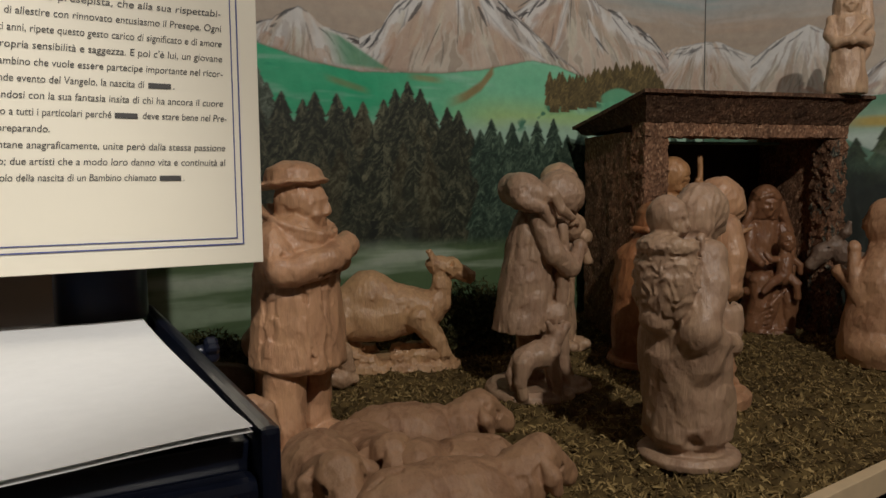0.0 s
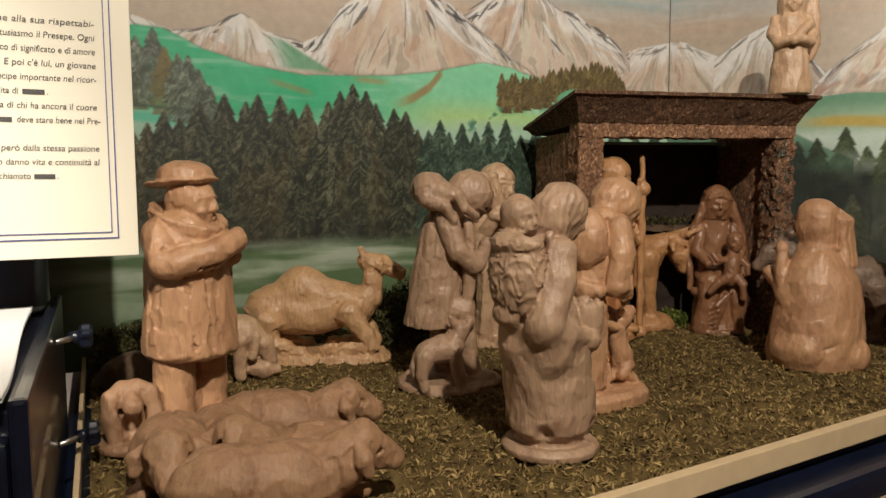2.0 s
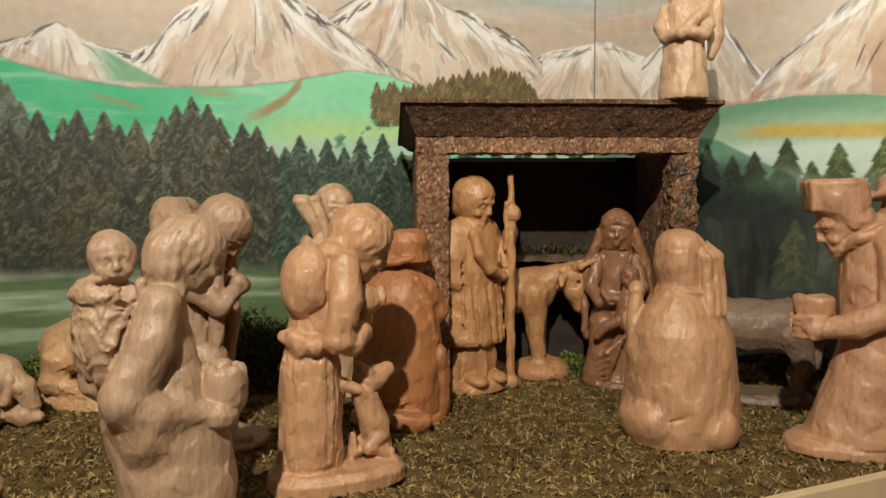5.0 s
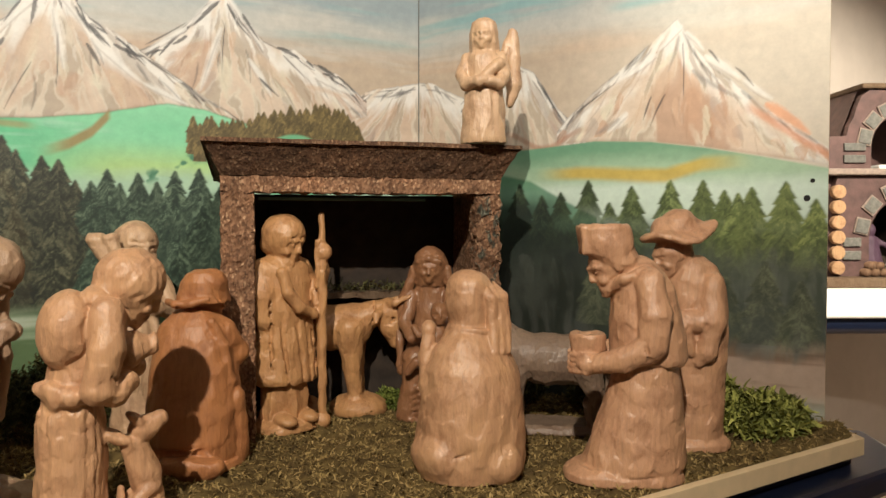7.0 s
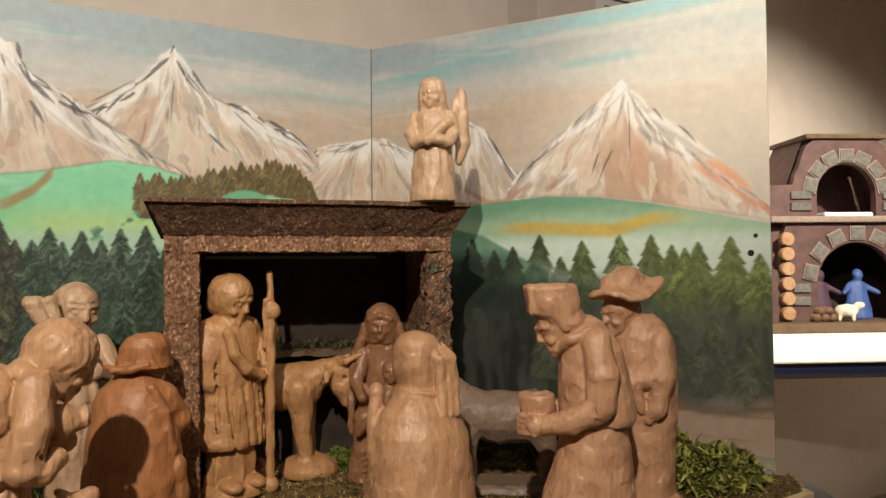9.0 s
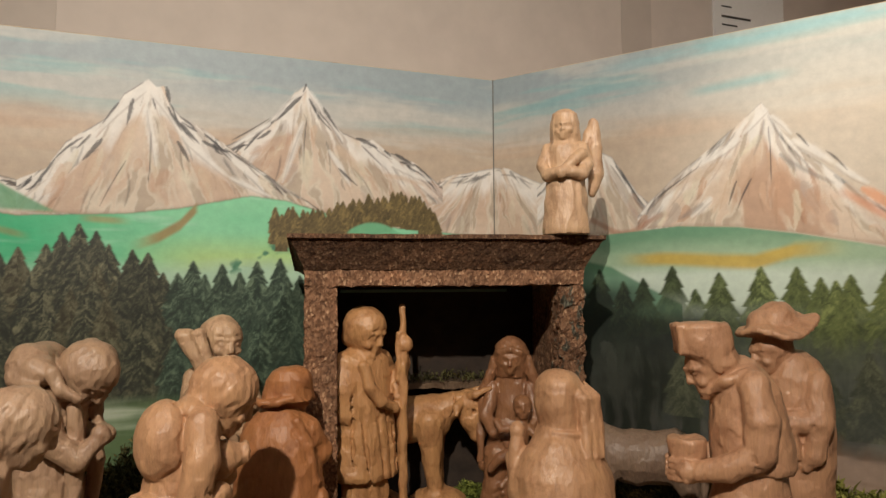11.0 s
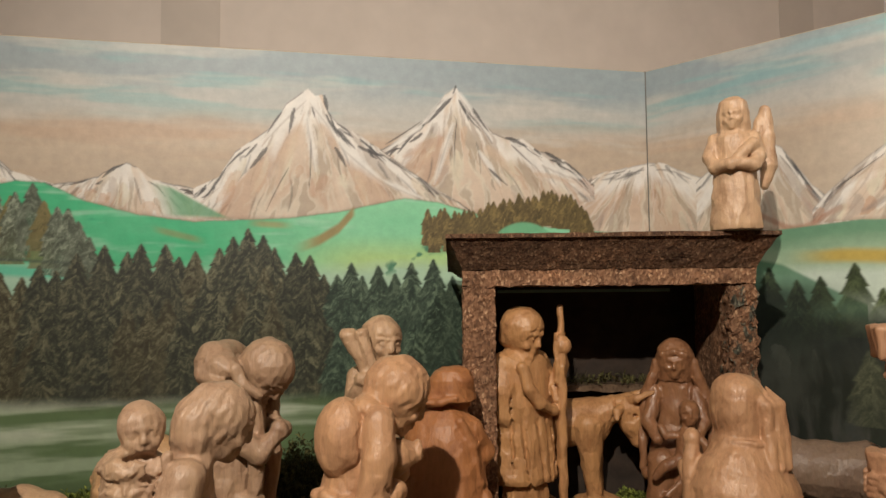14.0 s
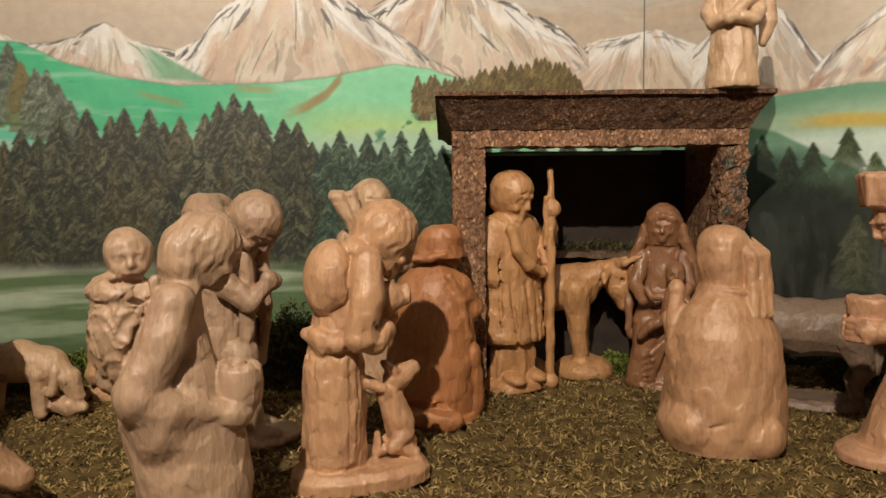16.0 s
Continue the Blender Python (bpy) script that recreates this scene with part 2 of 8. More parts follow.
def poly_mesh(name, verts, faces, mat, smooth=True, colours=None):
    me = bpy.data.meshes.new(name)
    k = faces.shape[1]
    me.vertices.add(len(verts))
    me.vertices.foreach_set("co", np.ascontiguousarray(verts, np.float32).ravel())
    me.loops.add(faces.size)
    me.loops.foreach_set("vertex_index", np.ascontiguousarray(faces, np.int32).ravel())
    me.polygons.add(len(faces))
    me.polygons.foreach_set("loop_start", np.arange(0, faces.size, k, dtype=np.int32))
    if colours is not None:
        layer = me.color_attributes.new("paint", "FLOAT_COLOR", "POINT")
        layer.data.foreach_set("color", np.ascontiguousarray(colours, np.float32).ravel())
    me.update(calc_edges=True)
    me.validate()
    me.materials.append(mat)
    if smooth:
        me.shade_smooth()
    return me


def lattice(shape, seed):
    return np.random.RandomState(seed).rand(*shape)


def value_noise(u, v, seed=0, size=64):
    """Smooth noise of two numpy coordinates, one unit per cell, 0 to 1."""
    table = lattice((size, size), seed)
    i, j = np.floor(u).astype(int), np.floor(v).astype(int)
    f, g = u - i, v - j
    f, g = f * f * (3 - 2 * f), g * g * (3 - 2 * g)
    a = table[i % size, j % size] * (1 - f) + table[(i + 1) % size, j % size] * f
    b = table[i % size, (j + 1) % size] * (1 - f) + table[(i + 1) % size, (j + 1) % size] * f
    return a * (1 - g) + b * g


def fractal(u, v, seed=0, octaves=4):
    total, amp, norm = 0.0, 1.0, 0.0
    for k in range(octaves):
        total = total + amp * value_noise(u * 2 ** k, v * 2 ** k, seed + k)
        norm += amp
        amp *= 0.55
    return total / norm

# ---------------------------------------------------------------- the room
X0, X1, Y0, Y1, TOP = -2.6, 5.6, -3.2, 2.05, 3.0
solid("floor", box(X0, X1, Y0, Y1, -0.1, 0.0), FLOORING, "plain brown smooth museum floor", "floor", kind="structure")
solid("ceiling", box(X0, X1, Y0, Y1, TOP, TOP + 0.1), CEILING, "plain off-white room ceiling", "ceiling", kind="structure")
solid("wall_north", box(X0 - 0.1, X1 + 0.1, Y1, Y1 + 0.12, -0.1, TOP + 0.1), PLASTER, "warm grey plaster wall behind the displays", "wall", kind="structure")
solid("wall_south", box(X0 - 0.1, X1 + 0.1, Y0 - 0.12, Y0, -0.1, TOP + 0.1), PLASTER, "warm grey plaster wall behind the visitor", "wall", kind="structure")
solid("wall_west", box(X0 - 0.12, X0, Y0, Y1, -0.1, TOP + 0.1), PLASTER, "warm grey plaster side wall", "wall", kind="structure")
solid("wall_east", box(X1, X1 + 0.12, Y0, Y1, -0.1, TOP + 0.1), PLASTER, "warm grey plaster side wall", "wall", kind="structure")
# Thin darker strips added to stand for shadow bands across the plaster.
for n, (a, b) in enumerate(((0.37, 0.546), (2.555, 2.70))):
    solid("trim_%d" % (n + 1), box(a, b, Y1 - 0.0035, Y1 - 0.0005, 0.0, TOP - 0.002), SHADOWBAND, "flat darker strip that paints a shadow band on the plaster wall", "trim", kind="structure")

# label card on the wall
card = thing("wall_label", "white exhibit label card with three printed lines on the wall", "label", pose(3.22, Y1 - 0.004, 2.49))
part("card", box(-0.20, 0.20, -0.004, 0.003, -0.10, 0.30, 0.001), PAPER, card)
for k, (w, h, z) in enumerate(((0.055, 0.006, 0.045), (0.16, 0.009, 0.0), (0.085, 0.006, -0.035))):
    part("text_bar", box(-0.155, -0.155 + w, -0.0062, -0.0045, z, z + h), INK, card, "grey printed line")

# ---------------------------------------------------------------- display table and its moss tray
CORNER = Vector((1.675, 1.43, 0))
FAR = Vector((2.208, 0.600, 0))
ALONG = (FAR - CORNER).normalized()
ACROSS = Vector((ALONG.y, -ALONG.x, 0))           # out of the right panel, towards the viewer
if ACROSS.x > 0:
    ACROSS = -ACROSS
RIM = [(0.045, 0.285), (2.185, 0.500), (2.235, 0.610), (1.69, 1.452), (0.045, 1.452)]

table = thing("display_table", "dark navy blue table under the moss tray", "table", pose(0, 0, 0))
part("tabletop", slab([(0.02, 0.24), (2.30, 0.47), (2.42, 0.66), (1.78, 1.56), (0.02, 1.56)], 0.765, 0.815, 0.012), NAVY, table, "dark navy blue moulded top")
for x, y in ((0.10, 0.36), (2.20, 0.60), (1.70, 1.46), (0.10, 1.46)):
    part("leg", rod((x, y, 0), (x, y, 0.77), 0.025), NAVYBLACK, table, smooth=True)

tray = thing("moss_tray", "shallow wooden tray with a light pine rim on the navy table", "tray", pose(0, 0, 0))
part("board", slab([(0.0535, 0.303), (2.172, 0.518), (2.214, 0.612), (1.68, 1.436), (0.0535, 1.436)], 0.8155, 0.832), NAVYBLACK, tray, "dark underside board")
th = 0.016
for (ax, ay), (bx, by) in zip(RIM[:3], RIM[1:4]):
    d = Vector((bx - ax, by - ay)).normalized()
    n = Vector((-d.y, d.x)) * th
    part("rim_strip", slab([(ax, ay), (bx, by), (bx + n.x, by + n.y), (ax + n.x, ay + n.y)], 0.8350, 0.868, 0.0015), PINE, tray, "light pine edging strip")
part("rim_strip", slab([(0.045, 0.303), (0.052, 0.303), (0.052, 1.42), (0.045, 1.42)], 0.8350, 0.868, 0.0015), PINE, tray, "light pine edging strip")

# ---------------------------------------------------------------- painted backdrop panels
def mixc(a, b, f):
    f = np.clip(f, 0, 1)[..., None]
    return np.asarray(a) * (1 - f) + np.asarray(b) * f


def smooth(lo, hi, v):
    f = np.clip((v - lo) / (hi - lo), 0, 1)
    return f * f * (3 - 2 * f)


def over(img, colour, alpha):
    """Lay a colour over the painting where alpha says."""
    a = np.clip(alpha, 0, 1)[..., None]
    img[:] = img * (1 - a) + np.asarray(colour) * a


def line(u, pts):
    return np.interp(u, pts[0::2], pts[1::2])


SNOW, CREAMY, ROCK, UMBER, BLACK = (0.68, 0.665, 0.635), (0.56, 0.48, 0.39), (0.40, 0.27, 0.185), (0.22, 0.145, 0.095), (0.035, 0.035, 0.04)


def brush(img, u, z, a, b, width, colour, alpha, bend=0.0, seed=0, soft=0.0015):
    """One tapering brush stroke from a to b."""
    (x0, z0), (x1, z1) = a, b
    m = width * 2 + abs(bend) + 0.002
    rows = np.where((z[:, 0] > min(z0, z1) - m) & (z[:, 0] < max(z0, z1) + m))[0]
    cols = np.where((u[0] > min(x0, x1) - m) & (u[0] < max(x0, x1) + m))[0]
    if not len(rows) or not len(cols):
        return
    win = np.s_[rows[0]:rows[-1] + 1, cols[0]:cols[-1] + 1]
    uu, zz = u[win], z[win]
    dx, dz = x1 - x0, z1 - z0
    long = math.hypot(dx, dz) + 1e-9
    s = ((uu - x0) * dx + (zz - z0) * dz) / long ** 2
    side = ((uu - x0) * dz - (zz - z0) * dx) / long - bend * np.sin(np.clip(s, 0, 1) * math.pi)
    w = width * np.sqrt(np.clip(4 * s * (1 - s) * (1.25 - s), 0, 1))
    hair = 0.65 + 0.7 * value_noise(side * 900 + seed, s * 6, seed % 40)
    a = smooth(-soft, soft, w * hair - np.abs(side)) * alpha * ((s > 0) & (s < 1))
    a = a[..., None]
    img[win] = img[win] * (1 - a) + np.asarray(colour) * a


def mountain(img, u, z, ridge, base, peak, seed, snow=0.5, warm=0.5, dark=1.0):
    """A painted peak: washes of rock and snow, then brush strokes that run down from the ridge."""
    pu, pz = peak
    top = line(u, ridge) + 0.004 * (fractal(u * 90, u * 0 + seed, seed) - 0.5)
    foot = line(u, base)
    inside = smooth(-0.0025, 0.0025, top - z) * smooth(-0.003, 0.003, z - foot)
    inside = inside * ((u >= ridge[0]) & (u <= ridge[-2]))
    down = np.maximum(pz - z, 0.0) + 0.012
    fan = (u - pu) / (down + 0.03)
    wob = fractal(u * 14, z * 14, seed + 3)
    s1 = fractal(fan * 3.2 + wob, down * 4, seed + 5, 3)
    s2 = fractal(fan * 9 + wob * 1.6, down * 7, seed + 9, 3)
    depth = top - z
    col = mixc((0.56, 0.46, 0.37), (0.37, 0.235, 0.16), smooth(0.42, 0.66, s1) * warm * 0.8)
    col = mixc(col, (0.60, 0.57, 0.48), smooth(0.52, 0.62, s2) * 0.6)
    reach = 0.035 + 0.10 * snow * fractal(fan * 4 + 3, fan * 0 + seed, seed + 12, 2)
    white = smooth(0.02, -0.02, depth - reach + 0.05 * (s2 - 0.5)) * smooth(0.38, 0.58, s1 + 0.25 * snow) * 0.9
    col = mixc(col, SNOW, white)
    col = mixc(col, UMBER, smooth(0.60, 0.67, s2) * 0.45 * smooth(0.03, 0.08, down))
    col = mixc(col, (0.30, 0.21, 0.16), smooth(0.012, 0.0, z - foot) * 0.5)
    a = inside[..., None]
    before = img.copy()
    img[:] = img * (1 - a) + col * a
    rnd = np.random.RandomState(seed)
    lo, hi = ridge[0], ridge[-2]
    for k in range(int(260 * (hi - lo)) + 24):
        x = rnd.uniform(lo, hi)
        zt = float(np.interp(x, ridge[0::2], ridge[1::2]))
        zf = float(np.interp(x, base[0::2], base[1::2]))
        if zt - zf < 0.015:
            continue
        away = 1 if x > pu else -1
        slope = (float(np.interp(x + away * 0.02, ridge[0::2], ridge[1::2])) - zt) / 0.02
        kind = rnd.rand()
        if kind < 0.16:                                  # dark crest strokes along the ridge
            z0 = zt - rnd.uniform(0.001, 0.022)
            long = rnd.uniform(0.015, 0.06)
            end = (x + away * long, z0 + slope * long - rnd.uniform(0, 0.016))
            brush(img, u, z, (x, z0), end, rnd.uniform(0.0012, 0.0042), BLACK, 0.85 * dark, rnd.uniform(-0.005, 0.005), rnd.randint(999))
        elif kind < 0.30:                                # broad washes of brown and cream
            z0 = zt - rnd.uniform(0.15, 0.7) * (zt - zf)
            long = min(rnd.uniform(0.03, 0.10), z0 - zf)
            lean = (x - pu) / (pz - z0 + 0.04) * 0.8 + rnd.uniform(-0.25, 0.25)
            tone = ((0.40, 0.22, 0.13), (0.52, 0.36, 0.25), (0.60, 0.58, 0.46), (0.36, 0.31, 0.28))[rnd.choice(4)]
            brush(img, u, z, (x, z0), (x + lean * long, z0 - long), rnd.uniform(0.006, 0.014), tone, 0.36 * (0.4 + warm), rnd.uniform(-0.008, 0.008), rnd.randint(999))
        else:                                            # rock and snow strokes down the flank
            f = rnd.rand()
            z0 = zt - f * 0.75 * (zt - zf)
            long = min(rnd.uniform(0.012, 0.085), z0 - zf)
            lean = (x - pu) / (pz - z0 + 0.04) * 0.85 + rnd.uniform(-0.3, 0.3)
            tone = (UMBER, (0.36, 0.22, 0.14), SNOW, (0.62, 0.57, 0.48), BLACK)[rnd.choice(5, p=(0.20, 0.16, 0.26, 0.22, 0.16))]
            if tone is SNOW and f > 0.6:
                tone = (0.54, 0.46, 0.38)
            brush(img, u, z, (x, z0), (x + lean * long, z0 - long), rnd.uniform(0.0010, 0.0040), tone, (0.4 * dark if tone is BLACK else 0.34), rnd.uniform(-0.006, 0.006), rnd.randint(999))
    edge = smooth(0.0055, 0.001, depth) * smooth(0.40, 0.50, fractal(u * 22, z * 8, seed + 31))
    over(img, BLACK, edge * inside * 0.8 * dark)
    img[:] = before * (1 - a) + img * a


TINTS = {"W": ((0.66, 0.645, 0.615), 0.85), "C": ((0.60, 0.58, 0.46), 0.6), "T": ((0.50, 0.375, 0.275), 0.6), "R": ((0.43, 0.265, 0.175), 0.55), "O": ((0.62, 0.27, 0.13), 0.7), "G": ((0.20, 0.185, 0.18), 0.55), "K": ((0.045, 0.042, 0.045), 0.8)}
# the painter's broad strokes: tint, start, end, half width
NEAR_PEAK = [
    ("W", 0.8, 1.798, 0.696, 1.684, 0.0101), ("W", 0.808, 1.791, 0.878, 1.688, 0.0092), ("W", 0.878, 1.688, 0.981, 1.602, 0.0092), ("W", 0.981, 1.602, 1.081, 1.559, 0.0064),
    ("W", 0.801, 1.756, 0.822, 1.616, 0.011), ("C", 0.773, 1.703, 0.74, 1.57, 0.0083), ("T", 0.787, 1.73, 0.712, 1.56, 0.0147), ("T", 0.831, 1.734, 0.886, 1.646, 0.011),
    ("R", 0.849, 1.61, 0.812, 1.557, 0.0184), ("T", 0.909, 1.623, 0.99, 1.559, 0.0129), ("T", 0.69, 1.639, 0.678, 1.55, 0.0129), ("K", 0.772, 1.77, 0.759, 1.706, 0.0046),
    ("K", 0.841, 1.803, 0.85, 1.766, 0.0046), ("K", 0.873, 1.722, 0.916, 1.674, 0.0037), ("K", 0.92, 1.683, 0.988, 1.659, 0.0046), ("K", 0.866, 1.679, 0.894, 1.63, 0.0046),
    ("K", 0.996, 1.655, 1.063, 1.607, 0.0018), ("K", 0.743, 1.758, 0.709, 1.705, 0.0028), ("K", 0.71, 1.673, 0.67, 1.621, 0.0055), ("K", 0.81, 1.699, 0.805, 1.573, 0.0017),
    ("K", 0.76, 1.628, 0.706, 1.519, 0.0015), ("K", 0.812, 1.774, 0.82, 1.746, 0.0028),
]
TWIN_PEAK = [
    ("W", 1.165, 1.834, 1.079, 1.742, 0.0101), ("W", 1.079, 1.738, 0.988, 1.672, 0.0064), ("W", 1.17, 1.825, 1.211, 1.765, 0.0074), ("W", 1.157, 1.75, 1.106, 1.592, 0.0083),
    ("W", 1.211, 1.774, 1.257, 1.704, 0.0074), ("W", 1.304, 1.708, 1.382, 1.638, 0.0092), ("W", 1.382, 1.657, 1.494, 1.616, 0.0083), ("C", 1.166, 1.678, 1.167, 1.578, 0.0129),
    ("W", 1.22, 1.682, 1.277, 1.593, 0.0074), ("R", 1.131, 1.711, 1.029, 1.658, 0.0147), ("T", 1.097, 1.672, 1.08, 1.635, 0.011), ("T", 1.239, 1.693, 1.314, 1.614, 0.0129),
    ("T", 1.363, 1.627, 1.473, 1.605, 0.0074), ("K", 1.152, 1.81, 1.096, 1.749, 0.0055), ("K", 1.165, 1.843, 1.156, 1.819, 0.0028), ("K", 1.079, 1.72, 1.045, 1.695, 0.0046),
    ("K", 1.206, 1.788, 1.248, 1.727, 0.0037), ("K", 1.29, 1.716, 1.348, 1.693, 0.0055), ("K", 1.392, 1.682, 1.447, 1.652, 0.0046), ("K", 1.304, 1.699, 1.362, 1.646, 0.0018),
    ("K", 1.244, 1.638, 1.295, 1.594, 0.0037), ("G", 1.063, 1.607, 1.167, 1.55, 0.0055), ("K", 0.988, 1.689, 1.079, 1.751, 0.0018), ("K", 1.166, 1.76, 1.158, 1.613, 0.0013),
]
RIGHT_PEAK = [
    ("W", 0.695, 1.721, 0.639, 1.669, 0.0092), ("W", 0.639, 1.664, 0.565, 1.621, 0.0083), ("W", 0.701, 1.706, 0.742, 1.657, 0.0074), ("W", 0.742, 1.648, 0.821, 1.588, 0.011),
    ("W", 0.821, 1.588, 0.882, 1.54, 0.0074), ("C", 0.683, 1.664, 0.638, 1.623, 0.0074), ("W", 0.573, 1.537, 0.525, 1.494, 0.0092), ("T", 0.62, 1.616, 0.478, 1.563, 0.0147),
    ("T", 0.673, 1.62, 0.572, 1.5, 0.0166), ("R", 0.715, 1.58, 0.72, 1.456, 0.0258), ("R", 0.772, 1.54, 0.817, 1.443, 0.0202), ("T", 0.836, 1.544, 0.909, 1.447, 0.0147),
    ("O", 0.866, 1.533, 0.953, 1.461, 0.012), ("G", 0.688, 1.699, 0.664, 1.621, 0.0037), ("G", 0.716, 1.62, 0.748, 1.577, 0.0055), ("G", 0.732, 1.605, 0.82, 1.545, 0.0055),
    ("K", 0.628, 1.57, 0.609, 1.516, 0.0023), ("K", 0.659, 1.572, 0.626, 1.502, 0.0023), ("G", 0.554, 1.525, 0.496, 1.491, 0.0074), ("K", 0.75, 1.66, 0.774, 1.627, 0.0023),
    ("K", 0.696, 1.68, 0.697, 1.546, 0.0015), ("K", 0.449, 1.546, 0.546, 1.609, 0.0015), ("K", 0.806, 1.615, 0.844, 1.569, 0.0023),
]


def strokes(img, u, z, rows, seed):
    rnd = np.random.RandomState(seed)
    for tint, x0, z0, x1, z1, w in rows:
        colour, alpha = TINTS[tint]
        brush(img, u, z, (x0, z0), (x1, z1), w, colour, alpha, rnd.uniform(-0.003, 0.003), rnd.randint(999), 0.0012 if tint == "K" else 0.0015 + 0.45 * w)
        if tint == "W":                                   # a hair of shadow under each band of snow
            brush(img, u, z, (x0, z0 - w), (x1, z1 - w), 0.0022, (0.22, 0.17, 0.15), 0.35, rnd.uniform(-0.004, 0.004), rnd.randint(999), 0.002)


def pine(img, u, z, pu, pz, height, width, deep, lit, seed, blur=0.003, fade=0.0):
    """A painted fir: ragged cone of downward brush strokes."""
    d = pz - z
    sel = (d > -0.004) & (d < height) & (np.abs(u - pu) < width * 1.2)
    r, c = np.where(sel.any(1))[0], np.where(sel.any(0))[0]
    if not len(r) or not len(c):
        return
    win = np.s_[r[0]:r[-1] + 1, c[0]:c[-1] + 1]
    uu, dd = u[win], d[win]
    off = uu - pu
    step = 0.024 + 0.01 * (seed % 3)
    saw = 0.72 + 0.28 * ((dd / step + 0.25 * np.sign(off) + seed * 0.37) % 1.0)
    half = width * np.clip(dd / (width * 2.3), 0, 1) ** 0.8 * saw + 0.0012
    a = smooth(-blur, blur, half - np.abs(off) + 0.004 * (fractal(uu * 120, dd * 120, seed) - 0.5)) * smooth(-0.002, 0.002, dd)
    warp = fractal(uu * 34, dd * 34, seed + 8)
    stroke = fractal((dd - 0.8 * np.abs(off) + 0.034 * warp) * 130 + 5, np.abs(off) * 70 + np.sign(off) * 7 + seed, seed + 4, 3)
    stroke = 0.62 * stroke + 0.38 * fractal(uu * 240 + 30 * warp, dd * 60, seed + 14, 3)
    lit = shade(tuple(lit), 0.75 + 0.06 * (seed * 7 % 11))
    col = mixc(deep, lit, smooth(0.40, 0.82, stroke))
    col = mixc(col, shade(tuple(deep), 0.45), smooth(0.46, 0.30, stroke) * 0.55)
    col = col * np.array([1.20, 1.12, 0.97])
    a = a * (1 - fade * smooth(0.3, 0.9, dd / height))
    a = a[..., None]
    img[win] = img[win] * (1 - a) + col * a


def sky(u, z, seed):
    streak = fractal(u * 3.5, z * 28, seed)
    patch = fractal(u * 6, z * 16, seed + 6)
    img = mixc((0.38, 0.30, 0.23), (0.47, 0.395, 0.31), streak)
    img = mixc(img, (0.42, 0.44, 0.43), smooth(1.69, 1.76, z + 0.08 * (streak - 0.5)) * 0.8)
    img = mixc(img, (0.22, 0.29, 0.33), smooth(1.76, 1.86, z + 0.07 * (patch - 0.5)) * 0.75)
    img = mixc(img, (0.17, 0.37, 0.39), smooth(0.52, 0.72, fractal(u * 2.6, z * 24, seed + 8)) * smooth(1.72, 1.78, z) * 0.55)
    img = mixc(img, (0.52, 0.49, 0.44), smooth(0.50, 0.78, streak) * smooth(1.66, 1.72, z) * 0.55)
    img = mixc(img, (0.47, 0.33, 0.23), smooth(0.45, 0.75, fractal(u * 2.2, z * 20, seed + 4)) * smooth(1.76, 1.70, z) * 0.45)
    return img


